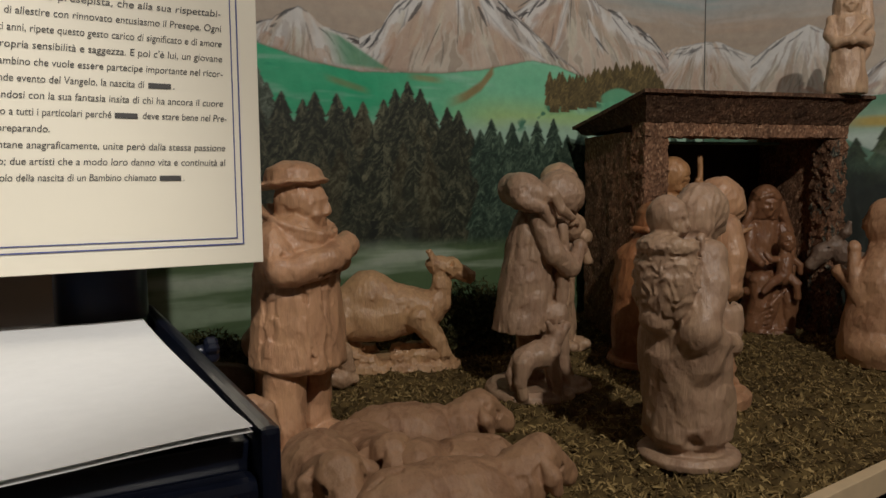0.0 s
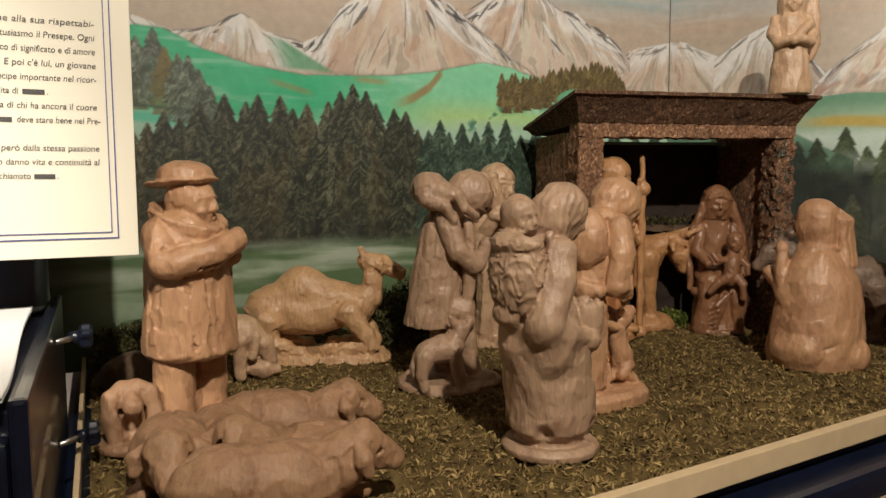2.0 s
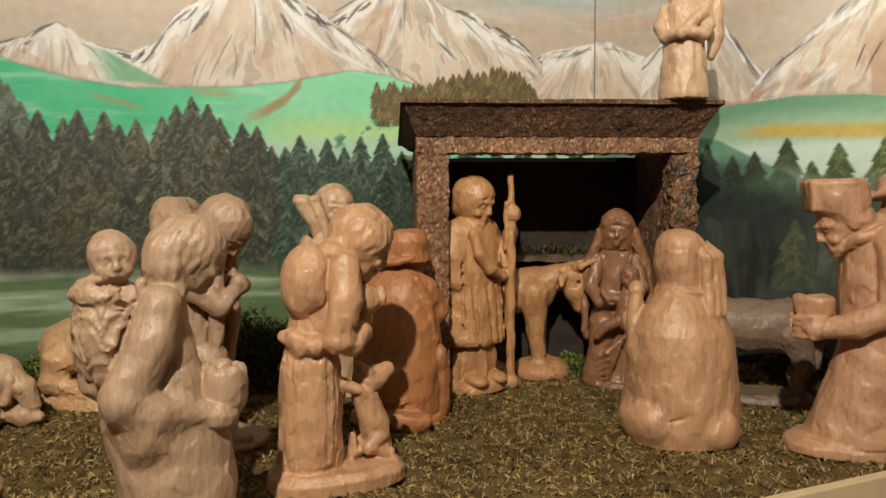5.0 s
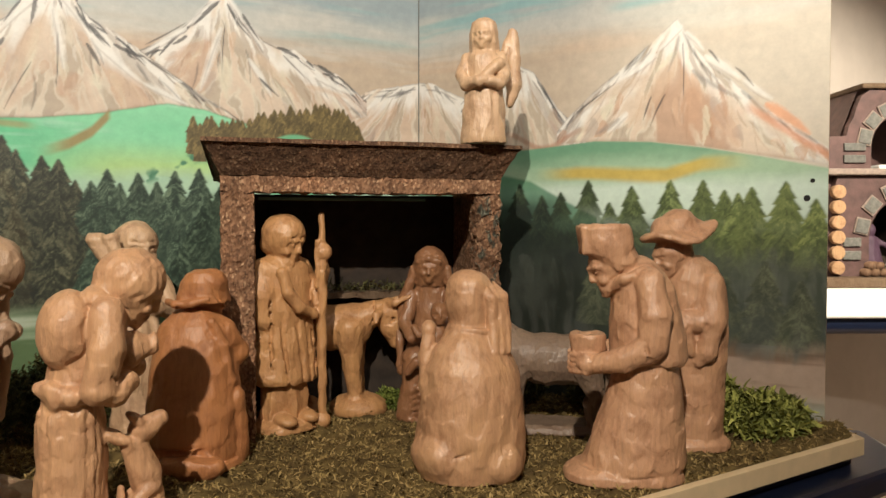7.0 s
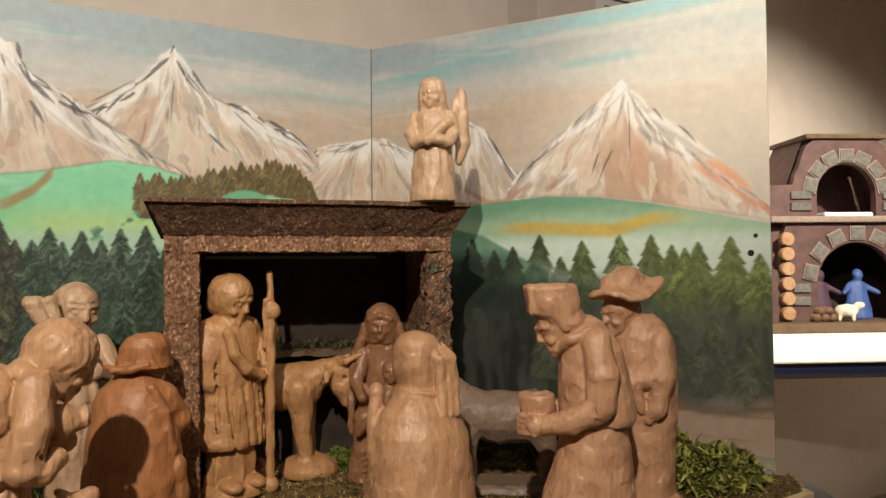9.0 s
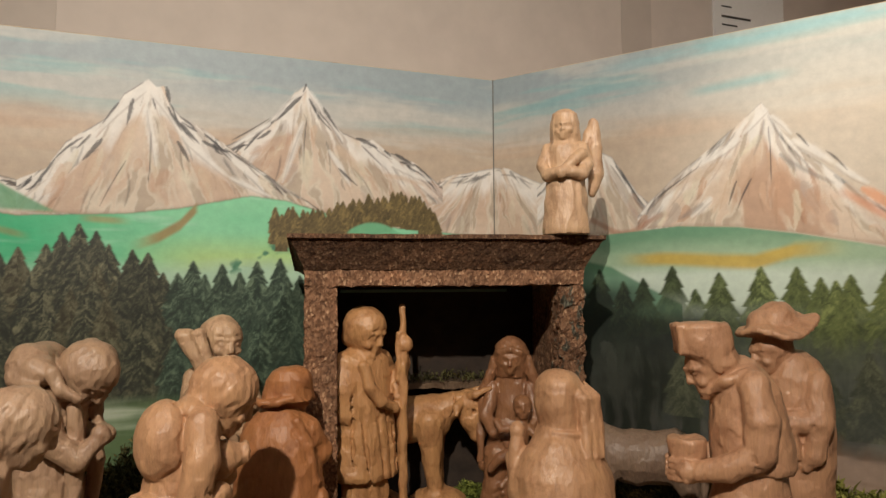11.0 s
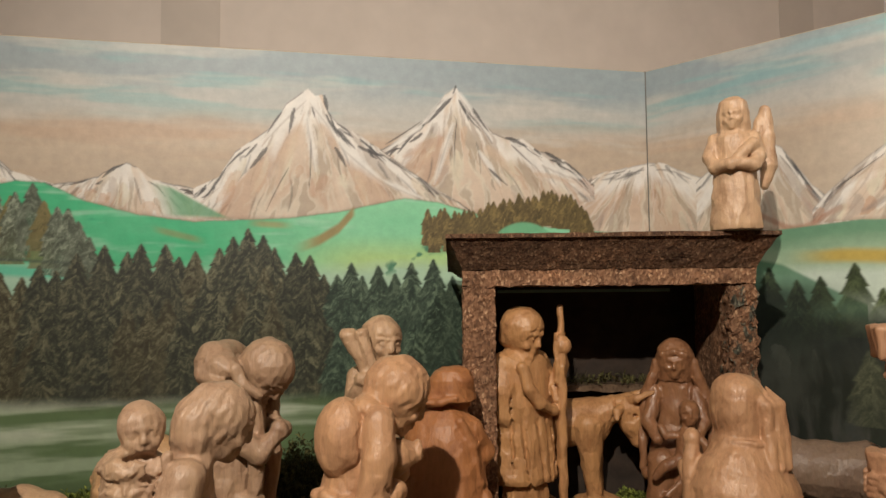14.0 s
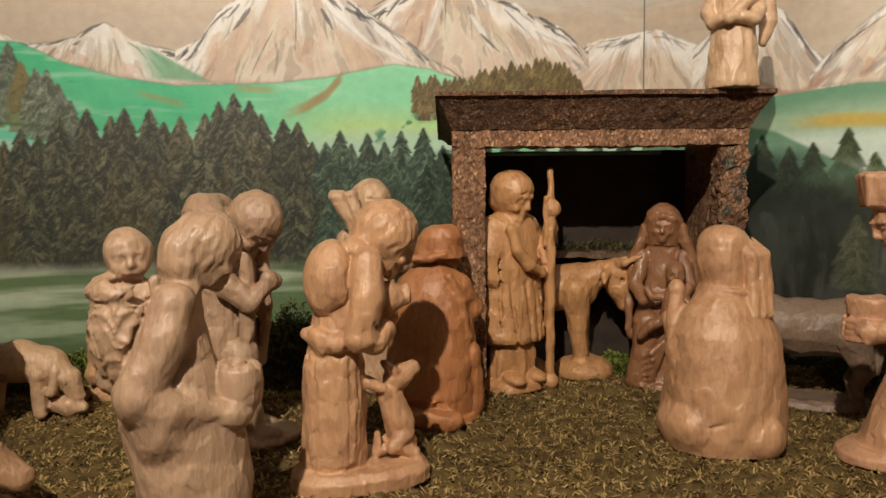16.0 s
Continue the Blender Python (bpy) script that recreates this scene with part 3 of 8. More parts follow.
def back_painting(u, z):
    img = sky(u, z, 11)
    # mountains, far to near
    mountain(img, u, z, [-0.10, 1.60, 0.05, 1.645, 0.115, 1.655, 0.167, 1.605, 0.26, 1.575], [-0.1, 1.50, 0.3, 1.52], (0.09, 1.66), 3, 0.9)
    mountain(img, u, z, [1.47, 1.595, 1.539, 1.633, 1.60, 1.645, 1.70, 1.668], [1.4, 1.47, 1.8, 1.45], (1.675, 1.67), 17, 0.35, 0.5, 0.6)
    mountain(img, u, z, [0.97, 1.672, 1.046, 1.714, 1.103, 1.773, 1.135, 1.817, 1.164, 1.838, 1.189, 1.796, 1.216, 1.772, 1.258, 1.727, 1.293, 1.713, 1.336, 1.714, 1.372, 1.688,
                         1.447, 1.664, 1.485, 1.632, 1.525, 1.60], [0.9, 1.54, 1.2, 1.525, 1.55, 1.56], (1.164, 1.84), 29, 0.55, 0.75)
    mountain(img, u, z, [0.25, 1.578, 0.303, 1.585, 0.342, 1.596, 0.369, 1.615, 0.403, 1.630, 0.426, 1.618, 0.461, 1.59, 0.49, 1.585, 0.543, 1.575, 0.591, 1.551, 0.66, 1.505],
             [0.2, 1.575, 0.30, 1.545, 0.43, 1.512, 0.545, 1.498, 0.7, 1.50], (0.405, 1.635), 41, 0.75, 0.9)
    mountain(img, u, z, [0.545, 1.572, 0.602, 1.602, 0.637, 1.661, 0.685, 1.696, 0.728, 1.731, 0.753, 1.779, 0.772, 1.793, 0.803, 1.818, 0.820, 1.80, 0.837, 1.805, 0.849, 1.765,
                         0.875, 1.735, 0.928, 1.708, 0.968, 1.681, 1.048, 1.626, 1.117, 1.581, 1.21, 1.525], [0.5, 1.50, 0.763, 1.505, 0.877, 1.52, 0.982, 1.545, 1.2, 1.53], (0.805, 1.82), 53, 0.6, 0.6)
    strokes(img, u, z, TWIN_PEAK, 7)
    strokes(img, u, z, NEAR_PEAK, 8)
    # green slope on the small peak, meadows
    slope = smooth(0.0, 0.012, z - line(u, [0.45, 1.505, 0.7, 1.498])) * smooth(0.0, 0.010, line(u, [0.455, 1.592, 0.50, 1.578, 0.62, 1.512, 0.68, 1.495]) - z) * smooth(0.44, 0.50, u - 0.35 * (1.59 - z)) * (u < 0.67)
    over(img, (0.09, 0.30, 0.16), slope * 0.85)
    hill = line(u, [-0.1, 1.57, 0.131, 1.573, 0.176, 1.583, 0.235, 1.580, 0.316, 1.541, 0.429, 1.511, 0.545, 1.497, 0.664, 1.502, 0.763, 1.507, 0.877, 1.523, 0.982, 1.547, 1.035, 1.558,
                    1.117, 1.549, 1.2, 1.526, 1.40, 1.49, 1.7, 1.47]) + 0.003 * (fractal(u * 60, z * 0, 5) - 0.5)
    tone = fractal(u * 7, z * 20, 8)
    green = mixc((0.045, 0.40, 0.19), (0.22, 0.55, 0.33), smooth(0.45, 1.0, u) + 0.5 * (tone - 0.5))
    green = mixc(green, (0.42, 0.56, 0.20), smooth(1.48, 1.40, z) * smooth(0.72, 0.95, u) * 0.8)
    green = mixc(green, (0.34, 0.58, 0.44), smooth(0.55, 0.75, fractal(u * 5, z * 34, 21)) * 0.55)
    green = mixc(green, (0.02, 0.28, 0.15), smooth(0.6, 0.75, fractal(u * 9, z * 30, 25)) * smooth(0.6, 0.3, u) * 0.7)
    a = smooth(-0.002, 0.002, hill - z)[..., None]
    img[:] = img * (1 - a) + green * a
    over(img, (0.05, 0.12, 0.07), smooth(0.004, 0.0, np.abs(hill - z)) * 0.35)
    # ochre tracks on the meadow
    track = line(u, [0.76, 1.435, 0.83, 1.462, 0.875, 1.49, 0.91, 1.53])
    over(img, (0.28, 0.17, 0.06), smooth(0.018, 0.006, np.abs(z - track + 0.006)) * smooth(0.76, 0.84, u) * smooth(0.918, 0.905, u) * 0.85)
    over(img, (0.30, 0.24, 0.10), smooth(0.012, 0.002, np.abs(z - 1.492 + 0.05 * (u - 0.72))) * smooth(0.66, 0.70, u) * smooth(0.78, 0.73, u) * 0.7)
    over(img, (0.24, 0.22, 0.08), smooth(0.012, 0.002, np.abs(z - 1.47 + 0.25 * (u - 0.50))) * smooth(0.45, 0.49, u) * smooth(0.58, 0.54, u) * 0.6)
    # pale mint ground low between the woods, turquoise bank far left
    over(img, (0.36, 0.52, 0.42), smooth(1.415, 1.37, z + 0.03 * (tone - 0.5)) * 0.85)
    over(img, (0.10, 0.46, 0.32), smooth(0.018, 0.004, np.abs(z - 1.40 + 0.08 * u)) * smooth(0.34, 0.28, u) * 0.9)
    rnd = np.random.RandomState(4)
    grey, olive = (0.055, 0.075, 0.060), (0.13, 0.135, 0.07)
    for pu, pz in ((0.02, 1.57), (0.06, 1.56), (0.102, 1.562), (0.134, 1.570), (0.168, 1.55), (0.177, 1.558), (0.211, 1.579), (0.235, 1.54), (0.262, 1.527), (0.284, 1.524), (0.305, 1.496), (0.328, 1.46)):
        warm = rnd.rand() > 0.6
        pine(img, u, z, pu, pz, 0.15, 0.034, (0.11, 0.10, 0.04) if warm else grey, (0.20, 0.18, 0.08) if warm else (0.20, 0.25, 0.22), rnd.randint(99), 0.003, 0.2)
    over(img, (0.04, 0.06, 0.05), smooth(0.006, 0.0, np.abs(z - 1.418 + 0.05 * u)) * smooth(0.35, 0.3, u) * 0.6)
    # bushy edge and brown firs on the right hill
    brush = fractal(u * 45, z * 45, 77, 3)
    bank = line(u, [0.97, 1.398, 1.05, 1.43, 1.10, 1.46, 1.3, 1.48])
    over(img, (0.07, 0.20, 0.12), smooth(0.0, 0.02, bank - z + 0.02 * (brush - 0.5)) * smooth(0.045, 0.02, bank - z) * smooth(0.45, 0.62, brush) * (u > 0.96))
    for k in range(34):
        pu = 1.09 + 0.43 * (k + rnd.rand() * 0.6) / 34
        pz = line(np.array(pu), [1.09, 1.527, 1.19, 1.535, 1.26, 1.55, 1.34, 1.577, 1.46, 1.582, 1.53, 1.50]) + rnd.uniform(-0.012, 0.008)
        pine(img, u, z, pu, pz, 0.09, 0.017, (0.085, 0.07, 0.035), (0.17, 0.135, 0.06), rnd.randint(99), 0.002)
    over(img, (0.15, 0.42, 0.24), smooth(0.004, -0.004, ((u - 1.335) / 0.075) ** 2 * 0.03 + (z - 1.503)) * smooth(1.26, 1.28, u) * smooth(1.42, 1.40, u) * 0.9)
    # the dark fir wood
    tops = [-0.06, 1.42, -0.02, 1.40, 0.02, 1.43, 0.06, 1.40, 0.107, 1.417, 0.151, 1.383, 0.194, 1.373, 0.228, 1.398, 0.262, 1.387, 0.303, 1.425, 0.36, 1.443, 0.408, 1.428, 0.436, 1.446,
            0.488, 1.445, 0.517, 1.417, 0.552, 1.43, 0.605, 1.437, 0.635, 1.463, 0.668, 1.483, 0.702, 1.467, 0.727, 1.439, 0.776, 1.427, 0.808, 1.421, 0.84, 1.376, 0.872, 1.376]
    more = [0.905, 1.404, 0.93, 1.372, 0.969, 1.396, 1.009, 1.377, 1.049, 1.404, 1.103, 1.411, 1.15, 1.37, 1.2, 1.40, 1.26, 1.38, 1.32, 1.41, 1.4, 1.39, 1.47, 1.41, 1.55, 1.39, 1.62, 1.41]
    wood_top = line(u, tops + more)
    under = fractal(u * 26, z * 20, 60)
    over(img, mixc((0.018, 0.022, 0.018), (0.058, 0.064, 0.048), smooth(0.35, 0.7, under)), smooth(0.055, 0.10, wood_top - z))
    pts = list(zip((tops + more)[0::2], (tops + more)[1::2]))
    for row, (drop, size) in enumerate(((0.0, 0.16), (0.055, 0.20), (0.12, 0.22))):
        for k, (pu, pz) in enumerate(pts):
            pu2 = pu + (0 if row == 0 else rnd.uniform(-0.03, 0.03))
            far = pu > 0.86
            deep = (0.022, 0.042, 0.034) if far else ((0.020, 0.026, 0.020) if rnd.rand() > 0.3 else (0.034, 0.033, 0.020))
            lit = (0.095, 0.145, 0.110) if far else (0.115, 0.122, 0.085)
            pine(img, u, z, pu2, pz - drop - (0 if row == 0 else rnd.uniform(0, 0.03)), size * rnd.uniform(0.85, 1.15), 0.040 * rnd.uniform(0.8, 1.15), deep, lit, rnd.randint(99), 0.003, 0.5 if row == 2 else 0.0)
    # misty river meadow under the wood
    mist = fractal(u * 3, z * 30, 90)
    bottom = smooth(1.115, 1.07, z + 0.03 * (fractal(u * 8, z * 3, 33) - 0.5))
    field = mixc((0.10, 0.155, 0.07), (0.26, 0.33, 0.22), smooth(0.4, 0.62, mist))
    field = mixc(field, (0.42, 0.47, 0.37), smooth(0.55, 0.72, mist) * smooth(1.0, 1.04, z) * 0.8)
    field = mixc(field, (0.025, 0.035, 0.015), smooth(0.10, 0.0, u) * 0.8)
    field = mixc(field, (0.06, 0.085, 0.04), smooth(0.96, 0.88, z) * 0.8)
    a = bottom[..., None]
    img[:] = img * (1 - a) + field * a
    return img


def right_painting(u, z):
    img = sky(u + 2.0, z, 15)
    img[:] = mixc(img, (0.60, 0.57, 0.50), smooth(0.25, 0.8, u) * 0.5)
    over(img, (0.26, 0.47, 0.50), smooth(0.028, 0.0, np.abs(z - 1.865 - 0.03 * u)) * smooth(0.2, 0.6, u) * smooth(0.35, 0.6, fractal(u * 5, z * 30, 71)) * 0.8)
    over(img, (0.20, 0.42, 0.45), smooth(0.018, 0.0, np.abs(z - 1.785 - 0.05 * (u - 0.6))) * smooth(0.5, 0.58, u) * smooth(0.78, 0.68, u) * 0.55)
    mountain(img, u, z, [-0.02, 1.667, 0.045, 1.656, 0.095, 1.629, 0.16, 1.60, 0.3, 1.52], [-0.02, 1.45, 0.4, 1.45], (0.0, 1.67), 17, 0.35, 0.5, 0.6)
    mountain(img, u, z, [0.13, 1.595, 0.193, 1.642, 0.279, 1.684, 0.338, 1.655, 0.401, 1.56, 0.49, 1.475], [0.1, 1.47, 0.5, 1.46], (0.282, 1.69), 63, 1.0, 0.2, 0.7)
    mountain(img, u, z, [0.40, 1.505, 0.429, 1.537, 0.499, 1.598, 0.567, 1.644, 0.632, 1.695, 0.683, 1.738, 0.712, 1.685, 0.752, 1.63, 0.807, 1.581, 0.861, 1.528, 0.913, 1.488, 0.99, 1.43],
             [0.38, 1.472, 0.495, 1.474, 0.625, 1.466, 0.745, 1.447, 0.857, 1.423, 1.0, 1.395], (0.685, 1.74), 75, 0.45, 1.0, 0.45)
    strokes(img, u, z, RIGHT_PEAK, 9)
    over(img, (0.55, 0.22, 0.10), smooth(0.016, 0.002, np.abs(z - line(u, [0.84, 1.535, 0.92, 1.475, 1.0, 1.42]) + 0.012)) * smooth(0.80, 0.87, u) * 0.65)
    over(img, (0.33, 0.16, 0.10), smooth(0.012, 0.002, np.abs(z - 1.485 - 0.02 * np.sin(u * 30))) * smooth(0.22, 0.3, u) * smooth(0.5, 0.42, u) * 0.6)
    hill = line(u, [0.0, 1.44, 0.297, 1.463, 0.36, 1.466, 0.495, 1.475, 0.625, 1.466, 0.745, 1.446, 0.857, 1.422, 1.0, 1.388])
    tone = fractal(u * 6, z * 26, 12)
    green = mixc((0.13, 0.27, 0.17), (0.30, 0.42, 0.29), smooth(1.46, 1.40, z + 0.03 * (tone - 0.5)))
    green = mixc(green, (0.50, 0.60, 0.52), smooth(1.395, 1.355, z + 0.02 * (tone - 0.5)))
    a = smooth(-0.002, 0.002, hill - z)[..., None]
    img[:] = img * (1 - a) + green * a
    gold = line(u, [0.33, 1.402, 0.45, 1.400, 0.66, 1.388, 0.74, 1.412, 0.82, 1.414, 1.0, 1.40])
    over(img, (0.47, 0.33, 0.05), smooth(0.024, 0.006, np.abs(z - gold) + 0.012 * (tone - 0.4)) * smooth(0.33, 0.45, u) * smooth(0.86, 0.72, u) * 0.85)
    over(img, (0.05, 0.17, 0.09), smooth(0.0, 0.01, line(u, [0.2, 1.42, 0.33, 1.39, 0.42, 1.34, 0.5, 1.30]) - z) * (u < 0.5) * 0.8)
    rnd = np.random.RandomState(9)
    dark = fractal(u * 9, z * 8, 51)
    # Wood and firs are painted darker towards the stall, partly for its shade.
    over(img, mixc((0.014, 0.020, 0.017), (0.055, 0.070, 0.052), smooth(0.35, 0.7, dark)), smooth(0.05, 0.11, line(u, [0.0, 1.38, 0.4, 1.36, 0.9, 1.355, 1.0, 1.35]) - z))
    for pu, pz, h in ((0.06, 1.36, 0.2), (0.14, 1.38, 0.2), (0.22, 1.36, 0.2), (0.30, 1.38, 0.2), (0.36, 1.35, 0.15), (0.41, 1.357, 0.14), (0.479, 1.384, 0.16), (0.531, 1.330, 0.08), (0.584, 1.368, 0.2), (0.671, 1.378, 0.2),
                      (0.742, 1.376, 0.22), (0.787, 1.353, 0.18), (0.815, 1.346, 0.2), (0.842, 1.358, 0.2), (0.908, 1.368, 0.24), (0.965, 1.33, 0.2)):
        lit = mixc((0.07, 0.11, 0.065), (0.22, 0.27, 0.095), np.array(max(0.0, (pu - 0.42) / 0.54)))
        deep = mixc((0.018, 0.030, 0.022), (0.085, 0.120, 0.040), np.array(max(0.0, (pu - 0.35) / 0.6)))
        pine(img, u, z, pu, pz, h, 0.048, tuple(deep), tuple(lit), rnd.randint(99), 0.004, 0.85)
    # Blackish firs beside the stall, with some of its shade in the paint.
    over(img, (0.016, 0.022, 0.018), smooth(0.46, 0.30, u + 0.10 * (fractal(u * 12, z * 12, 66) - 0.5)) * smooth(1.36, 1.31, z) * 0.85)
    for k in range(70):                                   # smoky vertical smears over the trunks
        x, top = rnd.uniform(0.30, 0.99), rnd.uniform(1.05, 1.24)
        brush(img, u, z, (x, top), (x + rnd.uniform(-0.03, 0.03), top - rnd.uniform(0.06, 0.16)), rnd.uniform(0.006, 0.020), ((0.03, 0.036, 0.03), (0.13, 0.14, 0.12), (0.06, 0.07, 0.05))[rnd.choice(3)], 0.26, rnd.uniform(-0.01, 0.01), rnd.randint(999))
    # dark murk under the firs, partly the stall's shade painted in, brown field at the foot
    murk = fractal(u * 7, z * 9, 58)
    streak = fractal(u * 55 + 3 * murk, z * 9, 91)
    soil = 0.55 * murk + 0.45 * streak
    tint = mixc((0.050, 0.062, 0.045), (0.150, 0.165, 0.135), smooth(0.36, 0.66, soil))
    tint = mixc(tint, (0.19, 0.18, 0.165), smooth(1.10, 0.98, z) * smooth(0.4, 0.65, streak) * 0.6)
    # Lower the murk near the stall: dark trunks plus painted-in shade.
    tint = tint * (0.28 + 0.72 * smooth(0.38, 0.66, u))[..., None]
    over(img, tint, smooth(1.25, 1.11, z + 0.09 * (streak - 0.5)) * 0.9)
    for pu, pz, h in ((0.60, 1.19, 0.16), (0.70, 1.22, 0.18), (0.79, 1.17, 0.15), (0.87, 1.20, 0.18), (0.94, 1.16, 0.15), (0.50, 1.20, 0.16)):
        pine(img, u, z, pu, pz, h, 0.05, (0.050, 0.062, 0.045), (0.12, 0.14, 0.095), rnd.randint(99), 0.006, 0.35)
    blot = smooth(0.52, 0.66, fractal(u * 16, z * 20, 87))
    over(img, (0.045, 0.055, 0.05), blot * smooth(1.16, 1.08, z) * smooth(0.96, 1.02, z) * 0.55)
    brown = mixc((0.20, 0.125, 0.08), (0.40, 0.29, 0.225), smooth(0.35, 0.65, fractal(u * 5, z * 40, 44)))
    a = (smooth(1.035, 0.975, z + 0.05 * (streak - 0.5)) * smooth(0.55, 0.75, u) * 0.9)[..., None]
    img[:] = img * (1 - a) + brown * a
    over(img, (0.38, 0.42, 0.36), smooth(0.93, 0.89, z + 0.03 * (streak - 0.5)) * smooth(0.6, 0.8, u) * 0.6)
    return img


def painted():
    m, t, b = material("backdrop_paint", 0.48)
    at = t.nodes.new("ShaderNodeAttribute")
    at.attribute_name = "paint"
    grain = noise_of(t, coords(t, (14, 14, 160)), 1.0, 4, 0.6)
    fine = noise_of(t, coords(t), 210.0, 3, 0.6)
    wash = ramp(t, noise_of(t, coords(t, (40, 40, 40)), 1.0, 5, 0.65), [(0.3, (0.86, 0.86, 0.86)), (0.7, (1.1, 1.09, 1.07))])
    t.links.new(blend(t, 0.7, at.outputs["Color"], wash, "MULTIPLY"), b.inputs["Base Color"])
    relief(t, b, blend(t, 0.5, grain, fine), 0.22, 0.0015)
    b.inputs["Specular IOR Level"].default_value = 0.35
    return m


PAINTED = painted()
PANEL_TOP, PANEL_FOOT, CELL = 1.905, 0.834, 0.0024


def panel(name, start, along, out, length, paint, label):
    """A plywood board with a painted face, standing on the tray. start is its foot, along its run, out its painted side."""
    base = thing(name, label, "painted backdrop", Matrix.Identity(4))
    p = [start, start + along * length, start + along * length - out * 0.012, start - out * 0.012]
    part("plywood_board", slab([(v.x, v.y) for v in p], PANEL_FOOT, PANEL_TOP, 0.001), PLY, base, "bare plywood edge and back")
    us = np.arange(0.0, length + CELL / 2, CELL)
    zs = np.arange(PANEL_FOOT + 0.001, PANEL_TOP, CELL)
    return base, us, zs


LEFT_END = -0.06
panel_back, us, zs = panel("back_panel", Vector((LEFT_END, 1.4312, 0)), Vector((1, 0, 0)), Vector((0, -1, 0)), 1.675 - LEFT_END,
                           None, "plywood backdrop painted with snowy mountains, green meadow and dark firs")
U, Z = np.meshgrid(us + LEFT_END, zs)
pts = np.stack([U, np.full_like(U, 1.43), Z], -1)
col = np.clip(back_painting(U, Z), 0, 1)
face = new("painting", grid_mesh("painting", pts, PAINTED, True, np.concatenate([col, np.ones_like(col[..., :1])], -1).reshape(-1, 4)))
face.parent = panel_back

panel_right, us, zs = panel("right_panel", CORNER - ACROSS * 0.0012, ALONG, ACROSS, (FAR - CORNER).length,
                            None, "plywood backdrop painted with a brown snowy peak and green firs")
U, Z = np.meshgrid(us, zs)
pts = np.stack([CORNER.x + ALONG.x * U, CORNER.y + ALONG.y * U, Z], -1)
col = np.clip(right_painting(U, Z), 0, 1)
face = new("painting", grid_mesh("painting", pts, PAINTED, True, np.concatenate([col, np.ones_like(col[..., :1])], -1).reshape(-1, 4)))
face.parent = panel_right
seam = rod((1.6745, 1.4285, PANEL_FOOT + 0.002), (1.6745, 1.4285, PANEL_TOP - 0.001), 0.0015, 0.0015, 8)
part("corner_seam", seam, SLATE, panel_back, "dark seam between the two panels")
# Flat discs on the face; their black stands for shade in drilled holes.
for u, z, r in ((0.958, 1.367, 0.0045), (0.948, 1.331, 0.0065)):
    c = CORNER + ALONG * u
    a = Vector((c.x, c.y, z)) + ACROSS * 0.0008
    part("hole_disc", rod(a, a + ACROSS * 0.0004, r, r, 14), HOLEBLACK, panel_right, "black disc that paints the shade in a drilled hole")

# ---------------------------------------------------------------- carved figures: soft solids cut from a block
CUBE_EDGES = [((0, 0, 0), (1, 0, 0)), ((0, 1, 0), (1, 1, 0)), ((0, 0, 1), (1, 0, 1)), ((0, 1, 1), (1, 1, 1)),
              ((0, 0, 0), (0, 1, 0)), ((1, 0, 0), (1, 1, 0)), ((0, 0, 1), (0, 1, 1)), ((1, 0, 1), (1, 1, 1)),
              ((0, 0, 0), (0, 0, 1)), ((1, 0, 0), (1, 0, 1)), ((0, 1, 0), (0, 1, 1)), ((1, 1, 0), (1, 1, 1))]


def skin(field, origin, h):
    """The surface where the field is zero, as quads (one vertex in each cell that it crosses)."""
    inside = field < 0
    nx, ny, nz = field.shape
    count = np.zeros((nx - 1, ny - 1, nz - 1), np.int8)
    for i in (0, 1):
        for j in (0, 1):
            for k in (0, 1):
                count += inside[i:nx - 1 + i, j:ny - 1 + j, k:nz - 1 + k]
    active = (count > 0) & (count < 8)
    cells = np.argwhere(active)
    ident = np.full(active.shape, -1, np.int64)
    ident[active] = np.arange(len(cells))
    total, hits = np.zeros((len(cells), 3)), np.zeros(len(cells))
    for a, b in CUBE_EDGES:
        fa = field[cells[:, 0] + a[0], cells[:, 1] + a[1], cells[:, 2] + a[2]]
        fb = field[cells[:, 0] + b[0], cells[:, 1] + b[1], cells[:, 2] + b[2]]
        cross = (fa < 0) != (fb < 0)
        s = np.where(cross, fa / np.where(cross, fa - fb, 1), 0)
        p = np.array(a) + s[:, None] * (np.array(b) - np.array(a))
        total += p * cross[:, None]
        hits += cross
    verts = origin + h * (cells + total / hits[:, None])
    faces = []
    for axis in range(3):
        step = [0, 0, 0]
        step[axis] = 1
        lo = inside[:nx - step[0], :ny - step[1], :nz - step[2]]
        hi = inside[step[0]:, step[1]:, step[2]:]
        for flip, mask in ((False, lo & ~hi), (True, hi & ~lo)):
            e = np.argwhere(mask)
            b, c = [(1, 2), (2, 0), (0, 1)][axis]
            e = e[(e[:, b] > 0) & (e[:, c] > 0)]
            quad = []
            for db, dc in ((1, 1), (0, 1), (0, 0), (1, 0)):
                q = e.copy()
                q[:, b] -= db
                q[:, c] -= dc
                quad.append(ident[q[:, 0], q[:, 1], q[:, 2]])
            quad = np.stack(quad, -1)
            faces.append(quad[:, ::-1] if flip else quad)
    return verts, np.concatenate(faces)


def turned(p, pitch=0.0, turn=0.0):
    return Matrix.Rotation(radians(turn), 3, "Z") @ Matrix.Rotation(radians(pitch), 3, "X") @ Vector(p)


